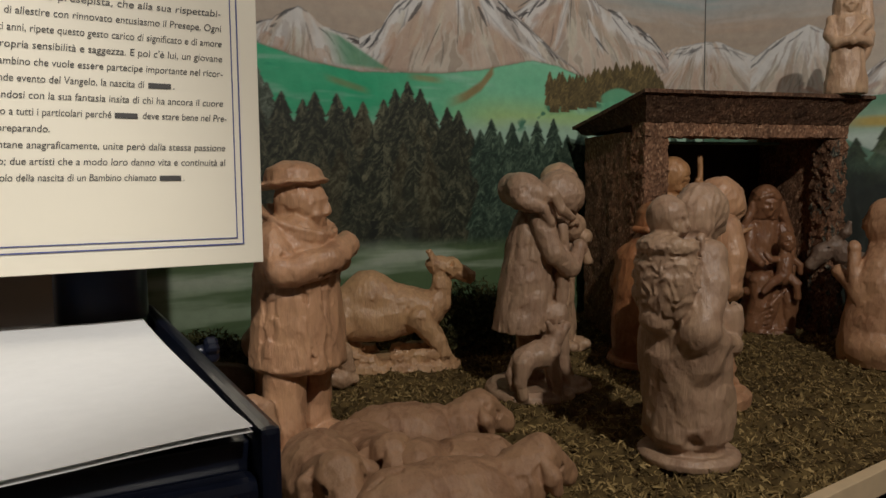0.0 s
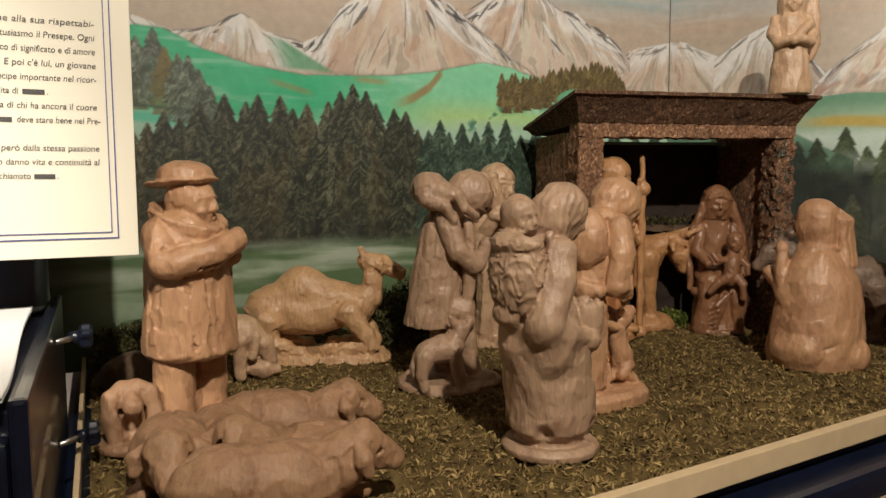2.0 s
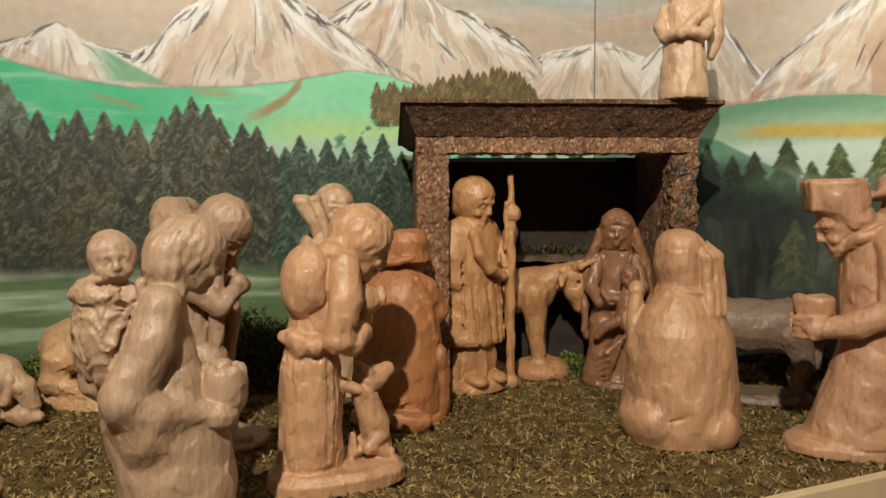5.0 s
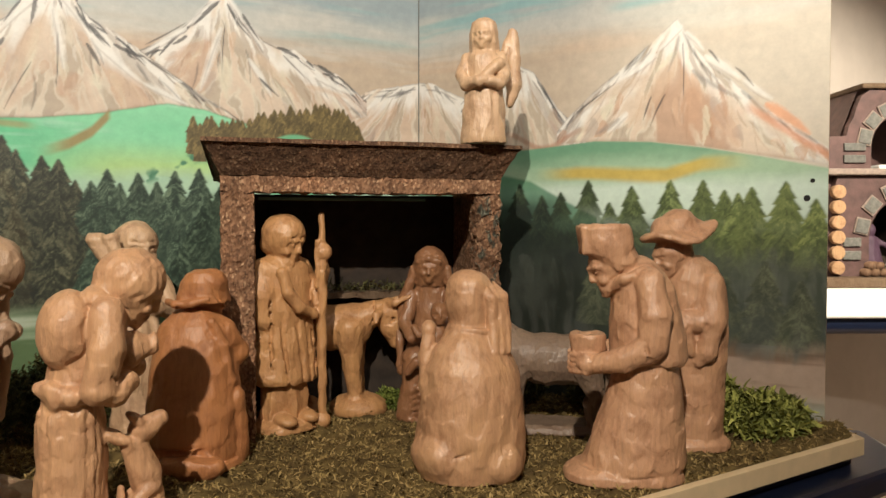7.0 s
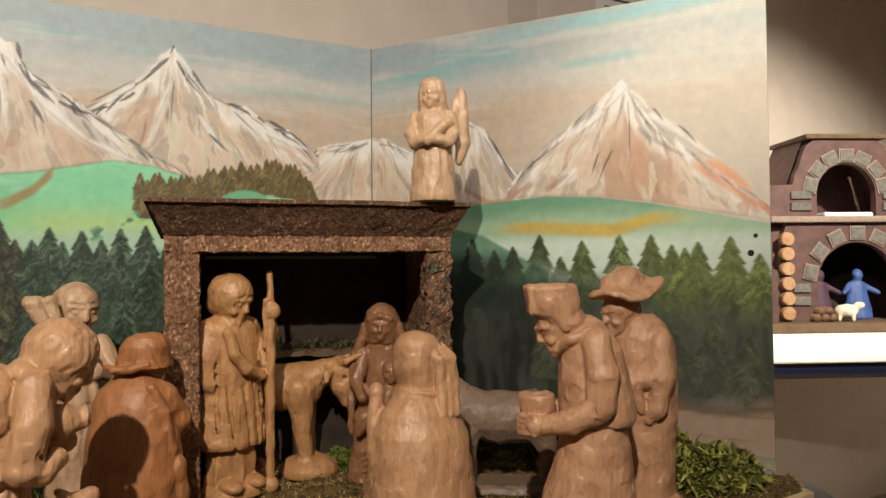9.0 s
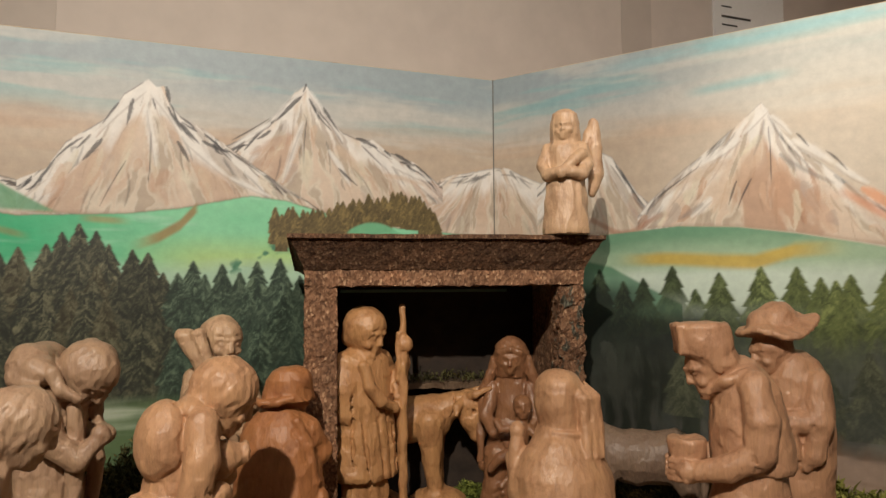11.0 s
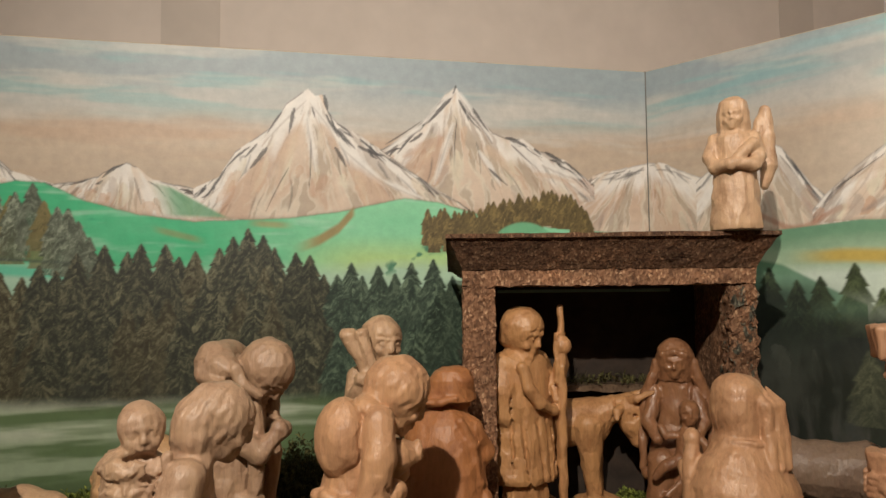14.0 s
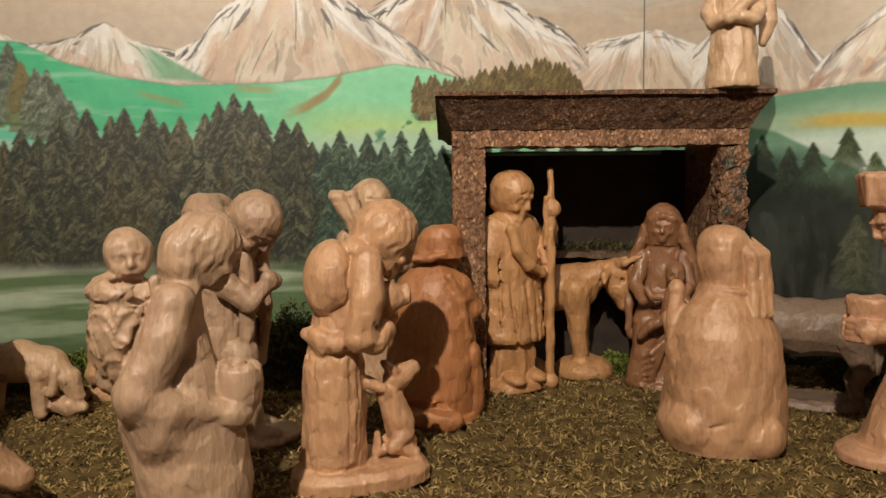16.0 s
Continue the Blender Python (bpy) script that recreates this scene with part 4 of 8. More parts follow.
class Carving:
    """Soft union of balls, limbs, blocks and robes, with cuts and tool marks."""

    def __init__(self, soft=0.0028):
        self.bits, self.soft = [], soft

    def add(self, lo, hi, dist, cut=False, soft=None):
        self.bits.append((np.array(lo, float), np.array(hi, float), dist, cut, self.soft if soft is None else soft))

    def ball(self, c, r, pitch=0.0, turn=0.0, cut=False, soft=None):
        r = np.array((r, r, r) if np.isscalar(r) else r, float)
        c = np.array(c, float)
        rot = np.array((Matrix.Rotation(radians(turn), 3, "Z") @ Matrix.Rotation(radians(pitch), 3, "X")).transposed())

        def dist(p):
            q = (p - c) @ rot.T
            k0 = np.sqrt((q / r) ** 2 @ np.ones(3)) + 1e-9
            k1 = np.sqrt((q / r ** 2) ** 2 @ np.ones(3)) + 1e-9
            return k0 * (k0 - 1) / k1
        self.add(c - r.max(), c + r.max(), dist, cut, soft)

    def limb(self, a, b, ra, rb, cut=False, soft=None):
        a, b = np.array(a, float), np.array(b, float)
        ab = b - a
        m = max(ra, rb)

        def dist(p):
            s = np.clip((p - a) @ ab / (ab @ ab + 1e-12), 0, 1)
            return np.sqrt(((p - a - s[..., None] * ab) ** 2) @ np.ones(3)) - (ra + (rb - ra) * s)
        self.add(np.minimum(a, b) - m, np.maximum(a, b) + m, dist, cut, soft)

    def path(self, pts, radii, soft=None):
        for a, b, ra, rb in zip(pts, pts[1:], radii, radii[1:]):
            self.limb(a, b, ra, rb, False, soft)

    def block(self, c, half, edge=0.004, pitch=0.0, turn=0.0, cut=False, soft=None):
        c, half = np.array(c, float), np.array(half, float) - edge
        rot = np.array((Matrix.Rotation(radians(turn), 3, "Z") @ Matrix.Rotation(radians(pitch), 3, "X")).transposed())

        def dist(p):
            q = np.abs((p - c) @ rot.T) - half
            return np.sqrt((np.maximum(q, 0) ** 2) @ np.ones(3)) + np.minimum(q.max(-1), 0) - edge
        m = np.linalg.norm(half) + edge
        self.add(c - m, c + m, dist, cut, soft)

    def robe(self, rows, folds=0, depth=0.0, seed=0, power=2.0, soft=None, rings=0.0):
        """rows of (z, half width, half depth, centre y, centre x): a body turned through them, with hanging folds."""
        rows = [(r + (0.0, 0.0))[:5] for r in rows]
        z, rx, ry, cy, cx = (np.array(v, float) for v in zip(*rows))

        def dist(p):
            q = np.clip(p[..., 2], z[0], z[-1])
            a, b, c = np.interp(q, z, rx), np.interp(q, z, ry), np.interp(q, z, cy)
            x, y = p[..., 0] - np.interp(q, z, cx), p[..., 1] - c
            ang = np.arctan2(y, x)
            k = (np.abs(x / a) ** power + np.abs(y / b) ** power) ** (1 / power)
            d = (k - 1) * np.minimum(a, b) * 0.9
            if folds:
                wob = 1.2 * value_noise(ang * 1.6 + 20, q * 14 + 7, seed + 40)
                low = np.clip((z[-1] - q) / (z[-1] - z[0]), 0, 1)
                d = d + depth * (0.35 + 0.65 * low) * (np.abs(np.sin(ang * folds / 2 + wob * 3 + seed)) - 0.5)
            if rings:
                d = d + rings * np.sin(q * 300 + 4 * value_noise(ang * 2 + 9, q * 30, seed))
            return np.maximum(d, np.maximum(z[0] - p[..., 2], p[..., 2] - z[-1]))
        m = max(rx.max(), ry.max()) + depth
        self.add((cx.min() - m, cy.min() - m, z[0]), (cx.max() + m, cy.max() + m, z[-1]), dist, False, soft)

    def gathered(self, c, r, amp, pitches, seed=0, soft=None):
        """An egg of cloth gathered in level creases."""
        r, c = np.array(r, float), np.array(c, float)

        def dist(p):
            q = p - c
            k0 = np.sqrt((q / r) ** 2 @ np.ones(3)) + 1e-9
            k1 = np.sqrt((q / r ** 2) ** 2 @ np.ones(3)) + 1e-9
            ang = np.arctan2(q[..., 1], q[..., 0])
            level = q[..., 2] * pitches + 2.4 * value_noise(ang * 3.2 + 30, q[..., 2] * 55 + 9, seed) + 0.8 * np.sin(ang * 2)
            return k0 * (k0 - 1) / k1 + amp * (np.abs(np.sin(level * math.pi)) * 2 - 1)
        self.add(c - r - amp, c + r + amp, dist, False, soft)

    def locks(self, c, r, amp, count, pitch=0.0, turn=0.0, seed=0, soft=0.003):
        """A cap of combed hair: an egg with grooves that run down from the crown."""
        r, c = np.array(r, float), np.array(c, float)
        rot = np.array((Matrix.Rotation(radians(turn), 3, "Z") @ Matrix.Rotation(radians(pitch), 3, "X")).transposed())

        def dist(p):
            q = (p - c) @ rot.T
            k0 = np.sqrt((q / r) ** 2 @ np.ones(3)) + 1e-9
            k1 = np.sqrt((q / r ** 2) ** 2 @ np.ones(3)) + 1e-9
            ang = np.arctan2(q[..., 1], q[..., 0]) * count / 2 + 2.5 * value_noise(q[..., 2] * 70 + 40, q[..., 0] * 50 + 40, seed)
            part_line = 0.7 * np.abs(np.sin(ang)) + 0.3 * np.abs(np.sin(ang * 2.3 + 1))
            return k0 * (k0 - 1) / k1 + amp * (part_line - 0.5)
        self.add(c - r.max() - amp, c + r.max() + amp, dist, False, soft)

    def groove(self, pts, r=0.003, soft=0.002):
        """A gouged line."""
        for a, b in zip(pts, pts[1:]):
            self.limb(a, b, r, r, True, soft)

    def flutes(self, rows, count, r=0.0026, start=0.0):
        """Gouged lines that hang all round a coat: rows of (z, half width, half depth, centre y)."""
        for k in range(count):
            a = start + math.tau * (k + 0.25 * math.sin(k * 2.4)) / count
            bend = 0.10 * math.sin(k * 1.7)
            self.groove([(rx * math.cos(a + bend * j), cy + ry * math.sin(a + bend * j), z) for j, (z, rx, ry, cy) in enumerate(rows)], r * (0.8 + 0.3 * math.sin(k * 3.1)), 0.003)

    def fold(self, pts, radii, soft=0.007):
        """A soft ridge of cloth."""
        self.path(pts, radii, soft)

    def head(self, c, s, pitch=0.0, turn=0.0, hair=1.0, beard=0.0, nose=1.0, amp=0.0016, strands=26):
        """A carved head that looks along -y: hair with the face let into it, jaw, brow, nose, lids, lips and ears. Add it before the body."""
        c = Vector(c)

        def at(x, y, z):
            return tuple(c + turned((x * s, y * s, z * s), pitch, turn))
        if hair:
            self.locks(at(0, 0.10, 0.14), (0.92 * s * hair, 1.02 * s * hair, 1.02 * s * hair), amp, strands, pitch, turn, int(s * 1e4) % 30, 0.0012)
            self.ball(at(0, 0.42, -0.30), (0.72 * s, 0.56 * s, 0.62 * s), pitch, turn, soft=0.004)
            self.block(at(0, -1.16, -0.42), (0.64 * s, 0.60 * s, 0.84 * s), 0.24 * s, pitch, turn, cut=True, soft=0.003)
        self.ball(at(0, -0.06, -0.02), (0.74 * s, 0.86 * s, 0.96 * s), pitch, turn, soft=0.0025)
        self.ball(at(0, -0.40, -0.52), (0.54 * s, 0.48 * s, 0.52 * s), pitch, turn, soft=0.006)
        self.ball(at(0, -0.72, -0.84), (0.24 * s, 0.20 * s, 0.18 * s), pitch, turn, soft=0.004)
        self.limb(at(0, -0.82, 0.20), at(0, -0.98, -0.20), 0.10 * s, 0.13 * s * nose, soft=0.004)
        self.limb(at(-0.10, -0.88, -0.25), at(0.10, -0.88, -0.25), 0.09 * s, 0.09 * s, soft=0.003)
        for e in (-1, 1):
            self.limb(at(0.10 * e, -0.86, 0.27), at(0.52 * e, -0.66, 0.22), 0.10 * s, 0.08 * s, soft=0.002)
            self.ball(at(0.34 * e, -0.97, 0.02), (0.22 * s, 0.19 * s, 0.15 * s), pitch, turn, cut=True, soft=0.003)
            self.ball(at(0.33 * e, -0.73, 0.02), (0.16 * s, 0.12 * s, 0.10 * s), pitch, turn, soft=0.0006)
            self.groove([at(0.18 * e, -0.86, 0.01), at(0.34 * e, -0.85, -0.03), at(0.48 * e, -0.76, 0.01)], 0.025 * s, 0.0006)
            self.ball(at(0.40 * e, -0.60, -0.30), (0.24 * s, 0.24 * s, 0.20 * s), pitch, turn, soft=0.004)
            if not hair:
                self.ball(at(0.76 * e, 0.02, -0.05), (0.12 * s, 0.2 * s, 0.28 * s), pitch, turn, soft=0.0015)
        self.limb(at(-0.18, -0.86, -0.50), at(0.18, -0.86, -0.50), 0.08 * s, 0.08 * s, soft=0.003)
        self.limb(at(-0.16, -0.86, -0.64), at(0.16, -0.86, -0.64), 0.08 * s, 0.08 * s, soft=0.003)
        self.limb(at(-0.22, -0.955, -0.57), at(0.22, -0.955, -0.57), 0.028 * s, 0.028 * s, cut=True, soft=0.0012)
        if beard:
            self.locks(at(0, -0.55, -0.86), (0.50 * s, 0.44 * s, 0.55 * s * beard), 0.0014, 18, pitch, turn, 3, 0.003)

    def mesh(self, name, mat, h=0.0026, facet=0.0034, cell=0.014, seed=1, warp=0.0009, size=1.0):
        lo = np.min([b[0] for b in self.bits if not b[3]], 0) - 3 * h
        hi = np.max([b[1] for b in self.bits if not b[3]], 0) + 3 * h
        lo[2] = max(lo[2], -0.004 - 2 * h)
        n = np.ceil((hi - lo) / h).astype(int) + 1
        field = np.full(n, 1.0)
        axes = [lo[k] + h * np.arange(n[k]) for k in range(3)]
        grid = np.stack(np.meshgrid(*axes, indexing="ij"), -1)
        if warp:                                            # hand-cut unevenness, smooth over a few centimetres
            a, b, c = (axes[0] * 95 + seed)[:, None, None], (axes[1] * 95 + 2.3 * seed)[None, :, None], (axes[2] * 70 + 1.7 * seed)[None, None, :]
            grow = warp * np.clip(axes[2] / 0.03, 0, 1)[None, None, :]
            grid[..., 0] += grow * (np.sin(b + 1.3 * np.sin(c)) + 0.6 * np.sin(2.3 * c + a))
            grid[..., 1] += grow * (np.sin(c * 1.1 + 1.4 * np.sin(a)) + 0.6 * np.sin(2.1 * a + c))
            grid[..., 2] += grow * (np.sin(a * 0.9 + 1.2 * np.sin(b)) + 0.6 * np.sin(2.2 * b))
        for blo, bhi, dist, cut, soft in self.bits:
            pad = soft * 1.5 + 2.5 * h
            i0 = np.clip(np.floor((blo - pad - lo) / h).astype(int), 0, n - 1)
            i1 = np.clip(np.ceil((bhi + pad - lo) / h).astype(int) + 1, 1, n)
            if (i1 <= i0).any():
                continue
            win = tuple(slice(a, b) for a, b in zip(i0, i1))
            d, f = dist(grid[win]), field[win]
            k = max(soft, 1e-5)
            if cut:
                g = np.maximum(k - np.abs(f + d), 0) / k
                field[win] = np.maximum(f, -d) + g * g * k * 0.25
            else:
                g = np.maximum(k - np.abs(f - d), 0) / k
                field[win] = np.minimum(f, d) - g * g * k * 0.25
        if facet:                                           # flat knife cuts: a small plane round each of many seeds
            near = np.argwhere(np.abs(field) < 2.6 * h)
            inner = near[((near > 0) & (near < n - 1)).all(1)]
            on = inner[np.abs(field[tuple(inner.T)]) < 0.6 * h]
            p_on = lo + on * h
            rnd = np.random.RandomState(seed)
            order = rnd.permutation(len(on))
            key = np.floor(p_on[order] / (cell, cell, cell * 1.5) + rnd.uniform(0, 1, 3)).astype(int)
            pick = np.unique(key @ np.array([1, 1000, 1000000]), return_index=True)[1]
            seeds = on[order[pick]]
            value = field[tuple(seeds.T)]
            slope = np.stack([(field[tuple((seeds + d).T)] - field[tuple((seeds - d).T)]) / (2 * h) for d in np.eye(3, dtype=int)], -1)
            slope /= np.linalg.norm(slope, axis=1, keepdims=True) + 1e-9
            where = lo + seeds * h
            flat = np.array([1, 1, 0.7])
            there = (where * flat).astype(np.float32)
            there_sq = (there ** 2).sum(1)
            for k in range(0, len(near), 6000):
                part_near = near[k:k + 6000]
                q = lo + part_near * h
                best = (there_sq - 2 * (q * flat).astype(np.float32) @ there.T).argmin(1)
                plane = value[best] + ((q - where[best]) * slope[best]).sum(1)
                old = field[tuple(part_near.T)]
                field[tuple(part_near.T)] = old + np.clip(plane - old, -facet * 0.30, facet * 0.30)
        ground = axes[2][None, None, :]
        field = np.maximum(field, -0.004 - ground)
        for k in range(3):
            edge = [slice(None)] * 3
            for end in (0, -1):
                edge[k] = end
                field[tuple(edge)] = np.maximum(field[tuple(edge)], h)
        verts, faces = skin(field, lo, h)
        return poly_mesh(name, verts * size, faces, mat)


def stand(name, carving, mat, x, y, face, label, category, z=None, h=0.0023, facet=0.0028, cell=0.013, seed=1, group="", size=1.0):
    """Set a carving on the moss at x, y, turned so that its front looks along face."""
    ob = new(name, carving.mesh(name, mat, h, facet, cell, seed, 0.0009, size))
    turn = math.degrees(math.atan2(face[0], -face[1]))
    ob.matrix_world = pose(x, y, GROUND - 0.002 if z is None else z, 0, 0, turn)
    return tagged(ob, label, category, group)

# ---------------------------------------------------------------- the carved figures
def man_in_hat():
    c = Carving()
    c.head((0, -0.012, 0.357), 0.040, 4, 12, 0.92, 0, 1.1, 0.0010, 26)
    c.robe([(0.118, 0.066, 0.060), (0.126, 0.073, 0.066), (0.145, 0.072, 0.065), (0.20, 0.068, 0.061), (0.28, 0.064, 0.056), (0.312, 0.060, 0.050), (0.334, 0.044, 0.040), (0.348, 0.028, 0.028)], 11, 0.0016, 3, 2.4)
    c.flutes([(0.250, 0.066, 0.058, 0.0), (0.19, 0.069, 0.062, 0.0), (0.128, 0.074, 0.067, 0.0)], 13, 0.0022)
    for e in (-1, 1):
        c.limb((0.034 * e, 0.004, 0.130), (0.036 * e, 0.002, 0.010), 0.031, 0.029)
        c.ball((0.034 * e, -0.022, 0.010), (0.027, 0.044, 0.018))
    c.robe([(0.0, 0.074, 0.066), (0.012, 0.070, 0.061)], power=2.6)
    for k in range(18):                                     # wide turned-up collar, higher at the back
        a, b = math.tau * k / 18, math.tau * (k + 1) / 18
        for lift, wide, r in ((-0.004, 0.046, 0.011), (0.008, 0.051, 0.007), (0.017, 0.054, 0.0048)):
            p = [(wide * math.sin(s), -0.004 - wide * math.cos(s), 0.318 + lift - 0.020 * math.cos(s)) for s in (a, b)]
            c.limb(p[0], p[1], r, r, soft=0.003)
    c.ball((0, 0.010, 0.388), (0.049, 0.060, 0.0062), -5, soft=0.0015)                    # brim, longest at the back
    c.robe([(0.388, 0.043, 0.045, 0.000), (0.398, 0.042, 0.044, 0.001), (0.410, 0.038, 0.040, 0.002), (0.418, 0.026, 0.028, 0.003), (0.421, 0.014, 0.016, 0.003)], soft=0.002)
    c.path([(0.056, 0.002, 0.308), (0.066, -0.016, 0.274), (0.044, -0.044, 0.276)], [0.023, 0.023, 0.019])
    c.path([(-0.056, 0.004, 0.310), (-0.070, -0.022, 0.270), (-0.058, -0.040, 0.270)], [0.023, 0.023, 0.022], 0.004)
    c.path([(-0.060, -0.040, 0.268), (-0.020, -0.066, 0.280), (0.034, -0.066, 0.297), (0.054, -0.052, 0.304)], [0.023, 0.021, 0.018, 0.013], 0.002)
    c.groove([(-0.046, -0.064, 0.262), (-0.010, -0.084, 0.268), (0.034, -0.082, 0.282)], 0.003, 0.003)
    c.groove([(-0.078, -0.030, 0.290), (-0.052, -0.056, 0.296), (-0.03, -0.060, 0.304)], 0.003)
    c.groove([(0.036, -0.086, 0.290), (0.034, -0.086, 0.312)], 0.002, 0.001)
    for k in range(3):
        c.groove([(0.040, -0.080, 0.294 + 0.007 * k), (0.060, -0.064, 0.298 + 0.007 * k)], 0.0014, 0.001)
    return c


def camel():
    c = Carving(0.010)
    c.ball((0, 0.030, 0.104), (0.050, 0.118, 0.050))
    c.path([(0, 0.112, 0.118), (0, 0.030, 0.158), (0, -0.090, 0.120)], [0.042, 0.036, 0.042], 0.025)
    c.ball((0, 0.030, 0.176), (0.024, 0.036, 0.024), soft=0.03)
    c.path([(0, -0.084, 0.112), (0, -0.118, 0.135), (0, -0.126, 0.172), (0, -0.124, 0.214)], [0.036, 0.026, 0.019, 0.018])
    c.path([(0, -0.114, 0.216), (0, -0.146, 0.212), (0, -0.188, 0.192)], [0.020, 0.019, 0.011], 0.006)
    c.limb((0, -0.150, 0.199), (0, -0.186, 0.184), 0.012, 0.009)
    for e in (-1, 1):
        c.limb((0.012 * e, -0.110, 0.226), (0.016 * e, -0.100, 0.244), 0.007, 0.004, soft=0.003)
        c.ball((0.018 * e, -0.146, 0.219), 0.0045, cut=True, soft=0.002)
        c.path([(0.034 * e, -0.076, 0.108), (0.036 * e, -0.112, 0.060), (0.038 * e, -0.124, 0.034)], [0.028, 0.019, 0.016], 0.006)
        c.path([(0.038 * e, -0.122, 0.034), (0.046 * e, -0.060, 0.030), (0.048 * e, -0.030, 0.028)], [0.014, 0.013, 0.016], 0.004)
        c.path([(0.036 * e, 0.100, 0.090), (0.044 * e, 0.110, 0.050), (0.044 * e, 0.060, 0.034)], [0.034, 0.022, 0.016], 0.012)
        c.path([(0.044 * e, 0.060, 0.030), (0.050 * e, 0.025, 0.026)], [0.013, 0.012], 0.004)
        c.ball((0.066 * e, -0.020, 0.046), (0.026, 0.050, 0.017), cut=True, soft=0.006)
    c.limb((0, 0.135, 0.110), (0.012, 0.142, 0.05), 0.007, 0.006)
    c.robe([(0.0, 0.070, 0.160), (0.014, 0.066, 0.154), (0.022, 0.056, 0.144)], power=2.8)
    return c


def shepherd_with_lamb():
    c = Carving()
    c.head((0.000, -0.052, 0.358), 0.045, 58, -6, 1.0, 0.3, 0.9, 0.0014, 22)
    c.robe([(0.116, 0.056, 0.056, 0.016), (0.128, 0.057, 0.056, 0.014), (0.2, 0.053, 0.052, 0.008), (0.28, 0.050, 0.046, -0.002), (0.325, 0.046, 0.040, -0.010), (0.350, 0.034, 0.034, -0.020), (0.37, 0.02, 0.02, -0.03)], 9, 0.0018, 8)
    c.flutes([(0.300, 0.049, 0.044, -0.004), (0.21, 0.054, 0.053, 0.008), (0.112, 0.058, 0.058, 0.015)], 14, 0.0023)
    c.block((0.0, -0.052, 0.16), (0.020, 0.026, 0.10), 0.004, cut=True, soft=0.006)            # coat falls open in front
    c.robe([(0.10, 0.030, 0.030, -0.012), (0.30, 0.036, 0.034, -0.014)])
    for e in (-1, 1):                                                                           # coat fronts
        c.fold([(0.036 * e, -0.050, 0.310), (0.034 * e, -0.052, 0.220), (0.034 * e, -0.042, 0.126)], [0.010, 0.012, 0.010], 0.005)
    # lamb round the neck, legs hanging before the shoulder
    c.path([(0.052, 0.006, 0.362), (0.020, 0.024, 0.376), (-0.030, 0.020, 0.375), (-0.046, 0.002, 0.366)], [0.026, 0.030, 0.030, 0.026], 0.008)
    c.path([(-0.050, 0.024, 0.358), (-0.066, -0.004, 0.342), (-0.064, -0.020, 0.318)], [0.020, 0.011, 0.008], 0.004)
    c.path([(-0.048, 0.000, 0.366), (-0.058, -0.028, 0.364), (-0.060, -0.040, 0.340), (-0.052, -0.060, 0.326)], [0.018, 0.011, 0.009, 0.007], 0.003)
    c.path([(0.050, -0.002, 0.360), (0.054, -0.036, 0.340), (0.044, -0.056, 0.316)], [0.018, 0.011, 0.008], 0.004)
    c.ball((-0.054, -0.012, 0.338), (0.014, 0.014, 0.010), cut=True, soft=0.004)
    # arms folded up under the chin
    c.path([(-0.046, -0.008, 0.318), (-0.056, -0.028, 0.262), (-0.046, -0.060, 0.236)], [0.021, 0.020, 0.018])
    c.path([(-0.046, -0.060, 0.236), (-0.030, -0.078, 0.256)], [0.018, 0.014], 0.003)
    c.ball((-0.024, -0.084, 0.266), (0.016, 0.015, 0.017), soft=0.002)
    for k in range(3):
        c.groove([(-0.040, -0.094, 0.260 + 0.008 * k), (-0.022, -0.102, 0.262 + 0.008 * k)], 0.0014, 0.001)
    c.path([(0.046, -0.010, 0.318), (0.050, -0.040, 0.262), (0.014, -0.076, 0.262)], [0.020, 0.018, 0.014])
    # legs: one knee bent forward
    c.path([(-0.026, -0.004, 0.150), (-0.028, -0.042, 0.150), (-0.028, -0.046, 0.090), (-0.028, -0.060, 0.024)], [0.024, 0.021, 0.017, 0.014], 0.004)
    c.limb((0.026, 0.004, 0.140), (0.026, -0.006, 0.015), 0.023, 0.018)
    for e in (-1, 1):
        c.ball((0.027 * e, -0.034 - 0.032 * (e < 0), 0.018), (0.018, 0.036, 0.013))
    # the dog beside him, forelegs stretched, head up
    c.path([(-0.072, 0.030, 0.076), (-0.069, 0.006, 0.082), (-0.064, -0.014, 0.088)], [0.024, 0.025, 0.023], 0.006)
    c.path([(-0.062, -0.018, 0.096), (-0.058, -0.030, 0.116), (-0.056, -0.050, 0.130)], [0.019, 0.017, 0.010], 0.003)
    for e in (-1, 1):
        c.limb((-0.058 + 0.012 * e, -0.022, 0.124), (-0.058 + 0.017 * e, -0.012, 0.142), 0.007, 0.004, soft=0.002)
        c.limb((-0.064 + 0.014 * e, -0.018, 0.082), (-0.064 + 0.015 * e, -0.030, 0.014), 0.013, 0.009, soft=0.003)
        c.path([(-0.072 + 0.014 * e, 0.034, 0.070), (-0.072 + 0.016 * e, 0.042, 0.040), (-0.072 + 0.016 * e, 0.036, 0.014)], [0.019, 0.011, 0.009], 0.003)
        c.ball((-0.056 + 0.010 * e, -0.040, 0.132), 0.003, cut=True, soft=0.001)
    c.path([(-0.072, 0.048, 0.074), (-0.072, 0.056, 0.050), (-0.072, 0.052, 0.026)], [0.008, 0.006, 0.005], 0.003)
    c.robe([(0.0, 0.098, 0.086), (0.010, 0.096, 0.084), (0.018, 0.084, 0.072)])
    c.ball((0.005, -0.070, 0.006), (0.060, 0.046, 0.016))
    return c


